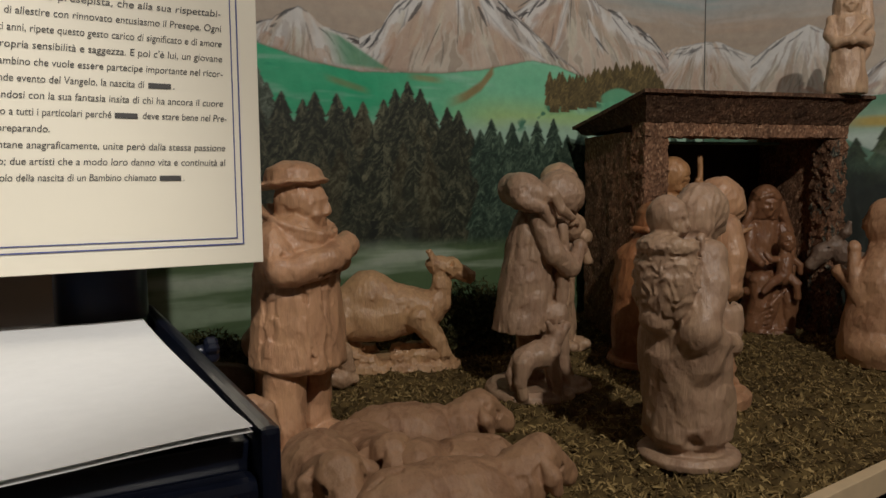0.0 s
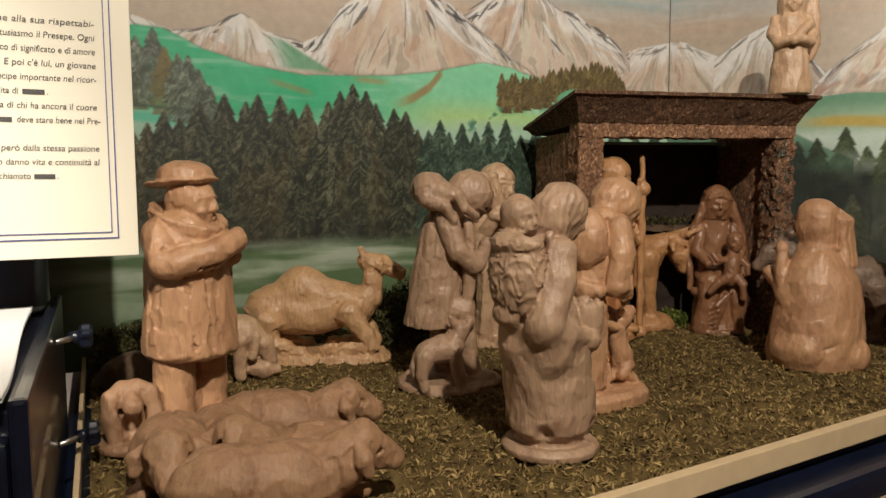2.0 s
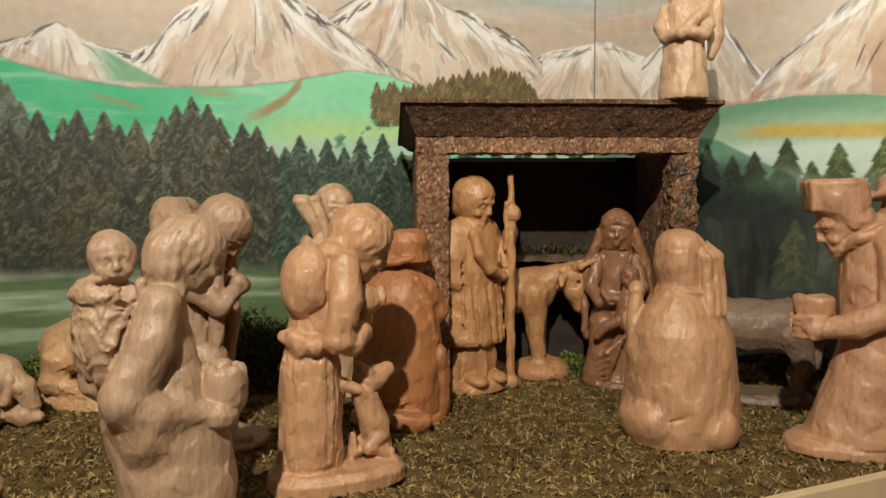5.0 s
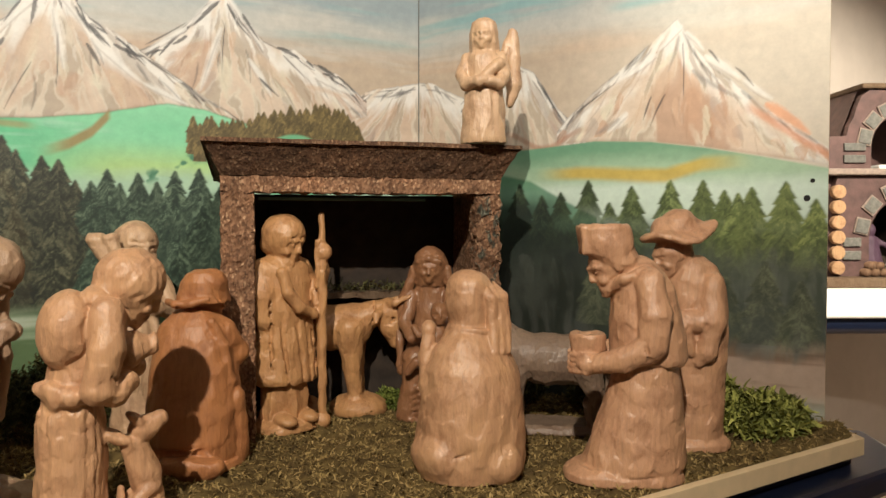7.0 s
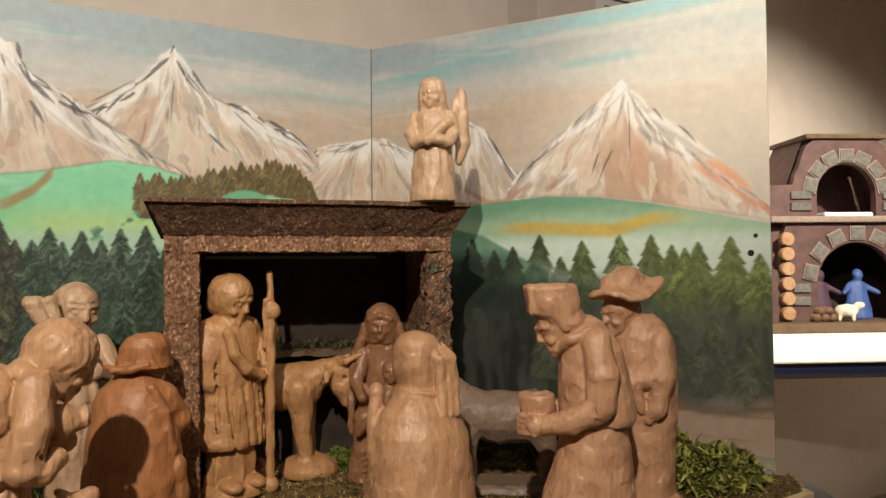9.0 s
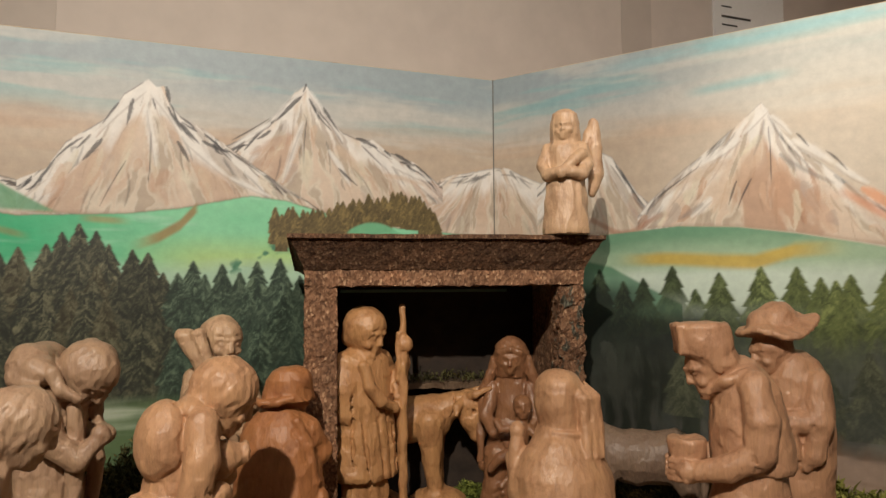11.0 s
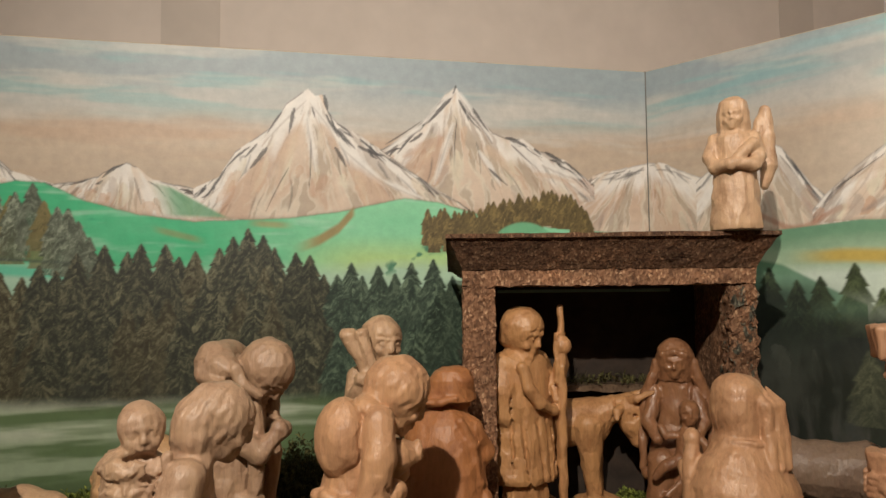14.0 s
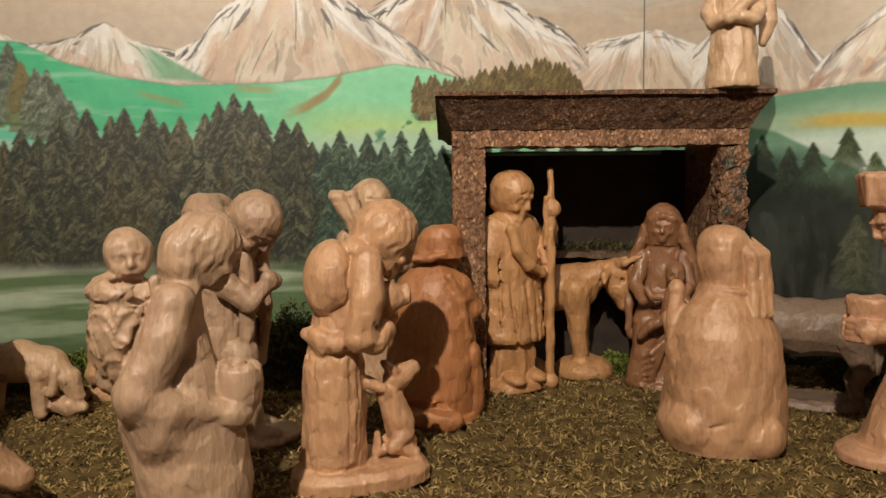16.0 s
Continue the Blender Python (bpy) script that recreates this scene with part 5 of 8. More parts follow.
def piper():
    c = Carving()
    c.head((0, -0.010, 0.384), 0.045, 12, 6, 1.0, 0.25, 1.0, 0.0006, 20)
    c.robe([(0.0, 0.052, 0.050), (0.015, 0.050, 0.048), (0.10, 0.044, 0.042), (0.2, 0.046, 0.042), (0.29, 0.050, 0.040), (0.330, 0.040, 0.033), (0.355, 0.020, 0.022)], 7, 0.003, 5)
    c.path([(-0.050, -0.002, 0.312), (-0.070, -0.028, 0.262), (-0.064, -0.060, 0.304)], [0.021, 0.020, 0.015])
    c.path([(0.050, -0.002, 0.312), (0.062, -0.034, 0.252), (0.020, -0.070, 0.262)], [0.021, 0.018, 0.014])
    c.ball((-0.060, -0.068, 0.314), (0.022, 0.019, 0.017), soft=0.002)
    for k in range(4):
        c.groove([(-0.082, -0.078, 0.306 + 0.007 * k), (-0.054, -0.090, 0.304 + 0.007 * k)], 0.0014, 0.001)
    c.ball((0.012, -0.072, 0.265), (0.018, 0.017, 0.017))
    c.ball((-0.01, -0.052, 0.290), (0.036, 0.026, 0.032))                       # bag
    # two pipes laid against the shoulder, flared ends up beside his head
    c.path([(-0.046, -0.070, 0.300), (-0.064, -0.060, 0.350), (-0.084, -0.050, 0.394)], [0.011, 0.013, 0.017], 0.001)
    c.path([(-0.030, -0.074, 0.300), (-0.048, -0.062, 0.350), (-0.062, -0.052, 0.396)], [0.010, 0.012, 0.014], 0.001)
    c.ball((-0.086, -0.049, 0.400), (0.020, 0.017, 0.014), soft=0.002)
    c.ball((-0.063, -0.052, 0.402), (0.016, 0.015, 0.012), soft=0.002)
    c.ball((-0.088, -0.050, 0.414), (0.011, 0.010, 0.007), cut=True, soft=0.001)
    c.ball((-0.064, -0.052, 0.414), (0.009, 0.009, 0.007), cut=True, soft=0.001)
    c.groove([(-0.052, -0.082, 0.325), (-0.072, -0.070, 0.385)], 0.0022, 0.001)
    c.limb((0.0, -0.06, 0.30), (0.014, -0.078, 0.21), 0.008, 0.010, soft=0.003)
    for e in (-1, 1):
        c.ball((0.024 * e, -0.046, 0.014), (0.02, 0.034, 0.016))
    c.robe([(0.0, 0.064, 0.070), (0.014, 0.06, 0.066)])
    return c


def woman_with_child():
    c = Carving(0.004)
    c.head((-0.002, -0.020, 0.340), 0.038, 26, 0, 1.0, 0, 0.9, 0.0024, 20)
    c.locks((0, 0.004, 0.334), (0.036, 0.030, 0.040), 0.0022, 18, 16, 0, 5, 0.003)
    c.head((-0.006, 0.062, 0.336), 0.0275, 4, -84, 0.98, 0, 1.0, 0.0005, 18)
    c.robe([(0.0, 0.068, 0.068), (0.009, 0.070, 0.070), (0.016, 0.062, 0.062)])
    c.robe([(0.008, 0.048, 0.048), (0.05, 0.050, 0.050)])
    c.robe([(0.026, 0.050, 0.052), (0.036, 0.060, 0.062), (0.075, 0.060, 0.064), (0.12, 0.058, 0.065, 0.006), (0.155, 0.058, 0.067, 0.012), (0.185, 0.053, 0.058, 0.018), (0.22, 0.044, 0.046, 0.020), (0.265, 0.042, 0.034, 0.020),
            (0.292, 0.042, 0.030, 0.016), (0.308, 0.030, 0.026, 0.008), (0.325, 0.018, 0.018, -0.004)], 4, 0.0016, 12, 2.2)
    for a in (-2.5, -1.3, 0.2, 1.1, 2.3):                                            # hollows along the hem
        c.ball((0.062 * math.cos(a), 0.064 * math.sin(a), 0.036), (0.014, 0.014, 0.012), cut=True, soft=0.006)
    # cloth gathered round the child on her back
    c.gathered((-0.008, 0.070, 0.258), (0.046, 0.034, 0.064), 0.0019, 46, 4, 0.003)
    c.gathered((-0.010, 0.070, 0.302), (0.042, 0.034, 0.018), 0.0014, 70, 9, 0.004)
    c.ball((-0.030, 0.062, 0.310), (0.012, 0.020, 0.008), cut=True, soft=0.004)
    c.limb((-0.036, 0.036, 0.312), (-0.050, 0.064, 0.250), 0.006, 0.004, soft=0.008)
    c.ball((-0.036, 0.052, 0.300), (0.010, 0.012, 0.012), cut=True, soft=0.006)
    c.path([(0.0, 0.074, 0.206), (-0.004, 0.056, 0.186)], [0.024, 0.018], 0.006)
    # near arm: long smooth sleeve down to a back-set elbow, hanging cuff, hand under the bowl
    c.path([(-0.038, 0.018, 0.288), (-0.046, 0.030, 0.248), (-0.050, 0.054, 0.196)], [0.022, 0.024, 0.026], 0.004)
    c.path([(-0.048, 0.052, 0.194), (-0.048, 0.030, 0.174), (-0.044, 0.004, 0.168)], [0.024, 0.022, 0.019], 0.010)
    c.path([(-0.042, 0.050, 0.176), (-0.042, 0.036, 0.148), (-0.038, 0.018, 0.144)], [0.018, 0.014, 0.010], 0.024)
    c.path([(-0.046, 0.010, 0.172), (-0.038, -0.024, 0.164)], [0.017, 0.015], 0.002)
    c.groove([(-0.070, -0.002, 0.190), (-0.072, 0.000, 0.165), (-0.064, 0.004, 0.146)], 0.0022, 0.001)
    c.groove([(-0.030, -0.020, 0.292), (-0.046, -0.004, 0.262), (-0.058, 0.010, 0.216)], 0.0036, 0.003)
    c.groove([(-0.016, 0.044, 0.318), (-0.040, 0.048, 0.286), (-0.052, 0.066, 0.240)], 0.0030, 0.003)
    c.path([(0.038, 0.016, 0.286), (0.050, 0.024, 0.232), (0.046, 0.000, 0.182), (0.014, -0.044, 0.162)], [0.022, 0.023, 0.021, 0.014])
    c.ball((-0.030, -0.036, 0.160), (0.024, 0.026, 0.019), soft=0.002)
    c.groove([(-0.054, -0.036, 0.168), (-0.046, -0.060, 0.166)], 0.0016, 0.001)
    c.robe([(0.158, 0.019, 0.019, -0.048, -0.020), (0.172, 0.026, 0.026, -0.048, -0.020), (0.192, 0.028, 0.028, -0.048, -0.020), (0.210, 0.025, 0.025, -0.048, -0.020)], soft=0.001)
    for k in range(9):
        c.ball((-0.020 + 0.018 * math.sin(k * 0.70), -0.048 + 0.018 * math.cos(k * 0.70), 0.210), 0.0062, soft=0.001)
    c.ball((-0.020, -0.048, 0.212), 0.009, soft=0.001)
    return c


def sack_carrier():
    c = Carving()
    c.head((0.0, -0.040, 0.340), 0.046, 34, -4, 1.0, 0, 1.0, 0.0018, 18)
    c.robe([(0.0, 0.062, 0.098), (0.018, 0.064, 0.096), (0.028, 0.056, 0.086)], power=2.6)
    c.robe([(0.02, 0.036, 0.050, 0.040), (0.05, 0.040, 0.044, 0.038)])
    c.robe([(0.036, 0.042, 0.044, 0.038), (0.10, 0.042, 0.044, 0.036), (0.17, 0.040, 0.042, 0.036), (0.205, 0.034, 0.035, 0.034)], 7, 0.003, 2)
    c.flutes([(0.190, 0.038, 0.038, 0.035), (0.11, 0.043, 0.045, 0.037), (0.030, 0.043, 0.045, 0.038)], 11, 0.0024)
    c.path([(0, 0.034, 0.195), (0, 0.018, 0.25), (0, 0.000, 0.300)], [0.036, 0.040, 0.038])
    c.path([(-0.024, 0.062, 0.214), (-0.038, 0.040, 0.204), (-0.040, 0.010, 0.204)], [0.011, 0.011, 0.008], 0.008)      # tunic hem kicked out behind
    c.path([(-0.004, 0.072, 0.212), (-0.028, 0.056, 0.200)], [0.009, 0.010], 0.008)
    c.ball((-0.008, 0.040, 0.288), (0.044, 0.036, 0.053), 8, soft=0.002)
    c.ball((-0.008, 0.004, 0.326), (0.034, 0.022, 0.018), soft=0.003)
    c.path([(-0.040, -0.004, 0.312), (-0.052, 0.000, 0.262), (-0.052, 0.008, 0.214)], [0.021, 0.023, 0.021], 0.003)
    c.path([(-0.052, 0.010, 0.212), (-0.044, -0.010, 0.206), (-0.034, -0.028, 0.216)], [0.020, 0.018, 0.015], 0.003)
    c.groove([(-0.066, -0.004, 0.232), (-0.058, -0.018, 0.216)], 0.002, 0.001)
    c.path([(0.038, 0.000, 0.305), (0.048, -0.010, 0.24), (0.026, -0.050, 0.225)], [0.021, 0.019, 0.015])
    c.path([(0.0, -0.005, 0.248), (0.0, -0.034, 0.254), (0.0, -0.052, 0.256), (0.0, -0.066, 0.258)], [0.028, 0.027, 0.017, 0.0135], 0.003)
    c.ball((0.0, -0.069, 0.259), (0.015, 0.006, 0.016), soft=0.001)
    c.ball((0.0, -0.076, 0.259), (0.009, 0.006, 0.010), cut=True, soft=0.001)
    # dog on its hind legs
    c.path([(0.0, -0.062, 0.038), (0.0, -0.058, 0.075), (0.0, -0.042, 0.118)], [0.019, 0.020, 0.019], 0.006)
    c.path([(0.0, -0.054, 0.140), (0.0, -0.078, 0.152)], [0.019, 0.011], 0.004)
    for e in (-1, 1):
        c.limb((0.010 * e, -0.042, 0.122), (0.014 * e, -0.004, 0.142), 0.009, 0.007, soft=0.003)
        c.path([(0.012 * e, -0.062, 0.062), (0.015 * e, -0.044, 0.045), (0.014 * e, -0.076, 0.034)], [0.012, 0.010, 0.008], 0.003)
        c.limb((0.012 * e, -0.048, 0.152), (0.016 * e, -0.038, 0.162), 0.007, 0.004, soft=0.002)
    c.path([(0, -0.046, 0.045), (0, -0.022, 0.034), (0, -0.026, 0.062)], [0.008, 0.006, 0.004], 0.003)
    return c


def kneeling_man():
    c = Carving()
    c.head((-0.012, -0.020, 0.296), 0.038, 12, -36, 1.0, 0.9)
    c.robe([(0.004, 0.078, 0.074, 0.0), (0.05, 0.084, 0.080, 0.0), (0.10, 0.083, 0.078, 0.0), (0.17, 0.076, 0.068, 0.0), (0.225, 0.068, 0.056, 0.0), (0.250, 0.056, 0.046, 0.0), (0.272, 0.036, 0.034, -0.004), (0.285, 0.02, 0.02, -0.006)], 3, 0.0018, 6, 2.2)
    c.robe([(0.288, 0.046, 0.046, -0.012, -0.012), (0.300, 0.044, 0.045, -0.012, -0.012), (0.325, 0.041, 0.042, -0.012, -0.014), (0.340, 0.032, 0.034, -0.012, -0.016), (0.347, 0.018, 0.020, -0.012, -0.016)], 3, 0.002, 4, 2.3, 0.002)   # soft hat
    c.path([(0.040, 0.018, 0.290), (0.020, 0.036, 0.287), (-0.010, 0.040, 0.290), (-0.036, 0.030, 0.296)], [0.006, 0.007, 0.006, 0.004], 0.006)     # brim curling up at the back
    c.groove([(-0.030, 0.026, 0.338), (-0.044, 0.022, 0.312), (-0.052, 0.010, 0.290)], 0.0030, 0.003)
    c.groove([(0.036, 0.030, 0.284), (0.0, 0.046, 0.281), (-0.030, 0.042, 0.284)], 0.0026, 0.002)
    c.path([(-0.052, -0.010, 0.236), (-0.066, -0.034, 0.195), (-0.050, -0.070, 0.200)], [0.021, 0.018, 0.015], 0.012)
    c.path([(0.050, -0.012, 0.232), (0.056, -0.04, 0.17), (0.03, -0.085, 0.190)], [0.022, 0.020, 0.016], 0.012)
    c.fold([(-0.044, 0.030, 0.256), (-0.062, 0.024, 0.215), (-0.070, 0.016, 0.150), (-0.066, 0.034, 0.084)], [0.008, 0.009, 0.010, 0.008], 0.004)   # cloak edge
    c.groove([(-0.056, 0.020, 0.262), (-0.076, 0.008, 0.205), (-0.082, 0.000, 0.150), (-0.082, 0.018, 0.084)], 0.0036, 0.003)
    c.limb((-0.074, 0.006, 0.120), (-0.074, -0.006, 0.02), 0.019, 0.022)
    c.ball((-0.026, 0.080, 0.016), (0.058, 0.030, 0.028), soft=0.003)
    c.block((0.0, 0.085, 0.036), (0.09, 0.016, 0.006), 0.002, cut=True, soft=0.005)
    c.robe([(0.0, 0.090, 0.098, -0.005), (0.012, 0.086, 0.092, -0.005)], power=2.4)
    c.groove([(0.000, 0.090, 0.05), (0.002, 0.078, 0.15), (0.000, 0.058, 0.245)], 0.0016, 0.001)
    c.groove([(0.030, 0.056, 0.240), (0.044, 0.070, 0.16), (0.048, 0.076, 0.06)], 0.0018, 0.004)
    return c


def man_with_staff():
    c = Carving()
    c.head((-0.008, -0.014, 0.398), 0.046, 22, 22, 1.0, 0.6, 0.9, 0.0009, 22)
    c.robe([(0.0, 0.068, 0.056, -0.008), (0.014, 0.066, 0.054, -0.008), (0.024, 0.054, 0.046, -0.004)], power=2.6)
    c.robe([(0.02, 0.054, 0.042), (0.06, 0.054, 0.044), (0.12, 0.050, 0.040)], 7, 0.006, 4)
    c.robe([(0.098, 0.070, 0.054), (0.108, 0.076, 0.057), (0.16, 0.071, 0.054), (0.23, 0.064, 0.050), (0.31, 0.062, 0.046), (0.340, 0.056, 0.041), (0.358, 0.042, 0.034), (0.372, 0.024, 0.024)], 0, 0.0, 7, 2.2)
    for e in (-1, 1):
        c.ball((0.028 * e, -0.042, 0.026), (0.021, 0.032, 0.014))
    # near sleeve falls straight and bends across the belly
    c.path([(-0.050, 0.000, 0.336), (-0.062, -0.010, 0.290), (-0.060, -0.020, 0.235)], [0.021, 0.021, 0.016], 0.016)
    c.fold([(-0.036, -0.046, 0.330), (-0.026, -0.056, 0.290), (-0.002, -0.060, 0.258), (0.034, -0.056, 0.242), (0.056, -0.044, 0.252)], [0.012, 0.012, 0.012, 0.010, 0.008], 0.004)
    c.groove([(-0.014, -0.062, 0.302), (0.006, -0.068, 0.276), (0.034, -0.066, 0.260)], 0.0040, 0.003)
    c.groove([(-0.046, -0.052, 0.290), (-0.030, -0.066, 0.252), (0.000, -0.070, 0.232)], 0.0030, 0.004)
    # far arm lifts the staff
    c.path([(0.048, 0.000, 0.338), (0.066, -0.012, 0.290), (0.066, -0.034, 0.276), (0.064, -0.050, 0.330), (0.060, -0.058, 0.364)], [0.020, 0.020, 0.018, 0.013, 0.011], 0.010)
    c.ball((0.058, -0.064, 0.373), (0.0165, 0.0155, 0.018), soft=0.002)
    for k in range(3):
        c.groove([(0.074, -0.074, 0.365 + 0.008 * k), (0.052, -0.084, 0.365 + 0.008 * k)], 0.0014, 0.001)
    c.fold([(0.058, -0.040, 0.286), (0.050, -0.052, 0.262), (0.060, -0.050, 0.210), (0.056, -0.046, 0.130)], [0.012, 0.010, 0.008, 0.006], 0.003)
    # neckline and long hollows of the cloak
    c.groove([(-0.030, -0.044, 0.352), (-0.022, -0.052, 0.312), (0.004, -0.056, 0.276)], 0.0034, 0.003)
    c.groove([(0.026, -0.046, 0.346), (0.028, -0.052, 0.312), (0.026, -0.056, 0.280)], 0.003, 0.003)
    c.groove([(0.000, -0.052, 0.335), (0.006, -0.054, 0.285)], 0.0018, 0.003)
    for x0, x1, top, r in ((-0.056, -0.050, 0.270, 0.0030), (-0.036, -0.022, 0.240, 0.0042), (0.000, 0.014, 0.222, 0.0046), (0.024, 0.036, 0.226, 0.0036), (0.044, 0.050, 0.20, 0.0034)):
        y = -0.052 * math.sqrt(max(0.05, 1 - (x0 / 0.070) ** 2))
        c.groove([(x0, y, top), ((x0 + x1) / 2, y * 1.03, 0.165), (x1, y * 1.04, 0.096)], r, 0.005)
    c.groove([(-0.070, 0.004, 0.300), (-0.072, 0.004, 0.120)], 0.003)
    c.limb((0.055, -0.060, 0.006), (0.056, -0.062, 0.385), 0.0085, 0.0090, soft=0.002)
    c.limb((0.046, -0.058, 0.300), (0.047, -0.060, 0.392), 0.006, 0.007, soft=0.002)
    c.limb((0.056, -0.062, 0.385), (0.054, -0.062, 0.450), 0.0085, 0.0050, soft=0.001)
    c.ball((0.055, -0.060, 0.014), (0.017, 0.017, 0.018))
    return c


def ox():
    c = Carving(0.008)
    c.path([(0, 0.150, 0.190), (0, 0.06, 0.192), (0, 0.012, 0.195)], [0.048, 0.050, 0.050])
    c.path([(0, 0.012, 0.205), (0, -0.040, 0.224), (0, -0.066, 0.226)], [0.042, 0.028, 0.024], 0.01)
    c.path([(0, -0.072, 0.226), (0, -0.084, 0.198), (0, -0.094, 0.166)], [0.034, 0.030, 0.022], 0.006)     # head hanging down
    c.block((0.0, -0.100, 0.208), (0.019, 0.012, 0.034), 0.006, 16, soft=0.004)
    for e in (-1, 1):
        c.path([(0.020 * e, -0.074, 0.246), (0.034 * e, -0.092, 0.254), (0.036 * e, -0.124, 0.268)], [0.010, 0.008, 0.004], 0.003)
        c.path([(0.026 * e, -0.060, 0.234), (0.042 * e, -0.052, 0.226), (0.050 * e, -0.050, 0.212)], [0.008, 0.009, 0.004], 0.002)
        c.ball((0.026 * e, -0.086, 0.218), 0.0055, cut=True, soft=0.002)
        c.ball((0.009 * e, -0.104, 0.164), 0.004, cut=True, soft=0.002)
        c.path([(0.030 * e, 0.012, 0.190), (0.026 * e, 0.006, 0.110), (0.022 * e, 0.000, 0.03)], [0.034, 0.020, 0.016], 0.006)
        c.path([(0.028 * e, 0.150, 0.165), (0.026 * e, 0.160, 0.10), (0.024 * e, 0.155, 0.03)], [0.028, 0.018, 0.015])
    c.groove([(-0.052, -0.010, 0.250), (-0.056, -0.010, 0.190), (-0.044, -0.022, 0.150)], 0.0024, 0.002)
    c.groove([(-0.022, -0.044, 0.250), (-0.026, -0.040, 0.205)], 0.003, 0.003)
    c.ball((0, -0.004, 0.008), (0.060, 0.066, 0.036))
    c.ball((0, 0.14, 0.008), (0.054, 0.066, 0.026))
    return c


def seated_mother():
    c = Carving(0.004)
    c.robe([(0.0, 0.064, 0.068, -0.006), (0.03, 0.060, 0.064, -0.004), (0.10, 0.054, 0.060, 0.0), (0.140, 0.056, 0.060, -0.002), (0.160, 0.054, 0.050, 0.008), (0.20, 0.046, 0.036, 0.020), (0.255, 0.046, 0.032, 0.020), (0.285, 0.040, 0.030, 0.018), (0.305, 0.02, 0.02, 0.012)], 0, 0.0, 9)
    c.robe([(0.290, 0.036, 0.034, 0.018), (0.315, 0.038, 0.038, 0.014), (0.342, 0.040, 0.041, 0.010), (0.362, 0.033, 0.034, 0.008), (0.374, 0.022, 0.023, 0.008), (0.380, 0.010, 0.010, 0.008)], 0, 0.0, 1, 2.2, 0.002)    # veil over the head
    c.block((0, -0.046, 0.322), (0.024, 0.022, 0.036), 0.010, 12, cut=True, soft=0.003)
    c.head((0, -0.004, 0.334), 0.031, 14, 0, 0, 0, 0.9)
    c.path([(-0.024, -0.022, 0.346), (0.0, -0.030, 0.354), (0.024, -0.022, 0.346)], [0.005, 0.006, 0.005], 0.004)
    for e in (-1, 1):
        c.fold([(0.036 * e, 0.000, 0.330), (0.044 * e, 0.000, 0.300), (0.060 * e, 0.004, 0.262), (0.070 * e, 0.004, 0.200), (0.068 * e, -0.010, 0.110)], [0.010, 0.011, 0.012, 0.010, 0.007], 0.002)
        c.groove([(0.042 * e, -0.022, 0.290), (0.054 * e, -0.014, 0.240), (0.058 * e, -0.018, 0.190)], 0.0034)
        c.path([(0.040 * e, 0.004, 0.268), (0.054 * e, -0.022, 0.210), (0.036 * e, -0.058, 0.180)], [0.015, 0.015, 0.011], 0.002)
    c.ball((-0.058, -0.030, 0.104), (0.013, 0.016, 0.012), soft=0.003)
    # knees, the near leg plain, the other under slanting folds
    c.path([(0.034, -0.046, 0.136), (0.040, -0.056, 0.080), (0.038, -0.052, 0.012)], [0.026, 0.021, 0.018], 0.004)
    c.path([(-0.030, -0.046, 0.132), (-0.034, -0.052, 0.070), (-0.046, -0.048, 0.012)], [0.028, 0.026, 0.026], 0.004)
    for k in range(5):
        c.fold([(0.018 - 0.006 * k, -0.074, 0.112 - 0.014 * k), (-0.018, -0.082 + 0.002 * k, 0.074 - 0.014 * k), (-0.058, -0.062, 0.050 - 0.011 * k)], [0.005, 0.0065, 0.004], 0.002)
    c.groove([(0.010, -0.076, 0.13), (0.014, -0.070, 0.02)], 0.005)
    c.robe([(0.0, 0.074, 0.078, -0.012), (0.010, 0.070, 0.072, -0.012)])
    # the baby on her lap, arms spread
    c.path([(0.016, -0.074, 0.146), (0.022, -0.068, 0.190), (0.024, -0.062, 0.214)], [0.021, 0.019, 0.013], 0.002)
    c.head((0.026, -0.066, 0.236), 0.0225, 0, 4, 0.98, 0, 0.8, 0.0004, 14)
    c.path([(0.006, -0.080, 0.146), (-0.020, -0.096, 0.134), (-0.040, -0.094, 0.112)], [0.012, 0.011, 0.008], 0.002)
    c.path([(0.026, -0.082, 0.146), (0.040, -0.098, 0.130), (0.042, -0.096, 0.096)], [0.012, 0.010, 0.008], 0.002)
    c.path([(0.008, -0.070, 0.190), (-0.018, -0.078, 0.190), (-0.030, -0.070, 0.206)], [0.009, 0.0075, 0.006], 0.001)
    c.path([(0.040, -0.068, 0.192), (0.056, -0.078, 0.176), (0.056, -0.076, 0.156)], [0.009, 0.0075, 0.006], 0.001)
    return c


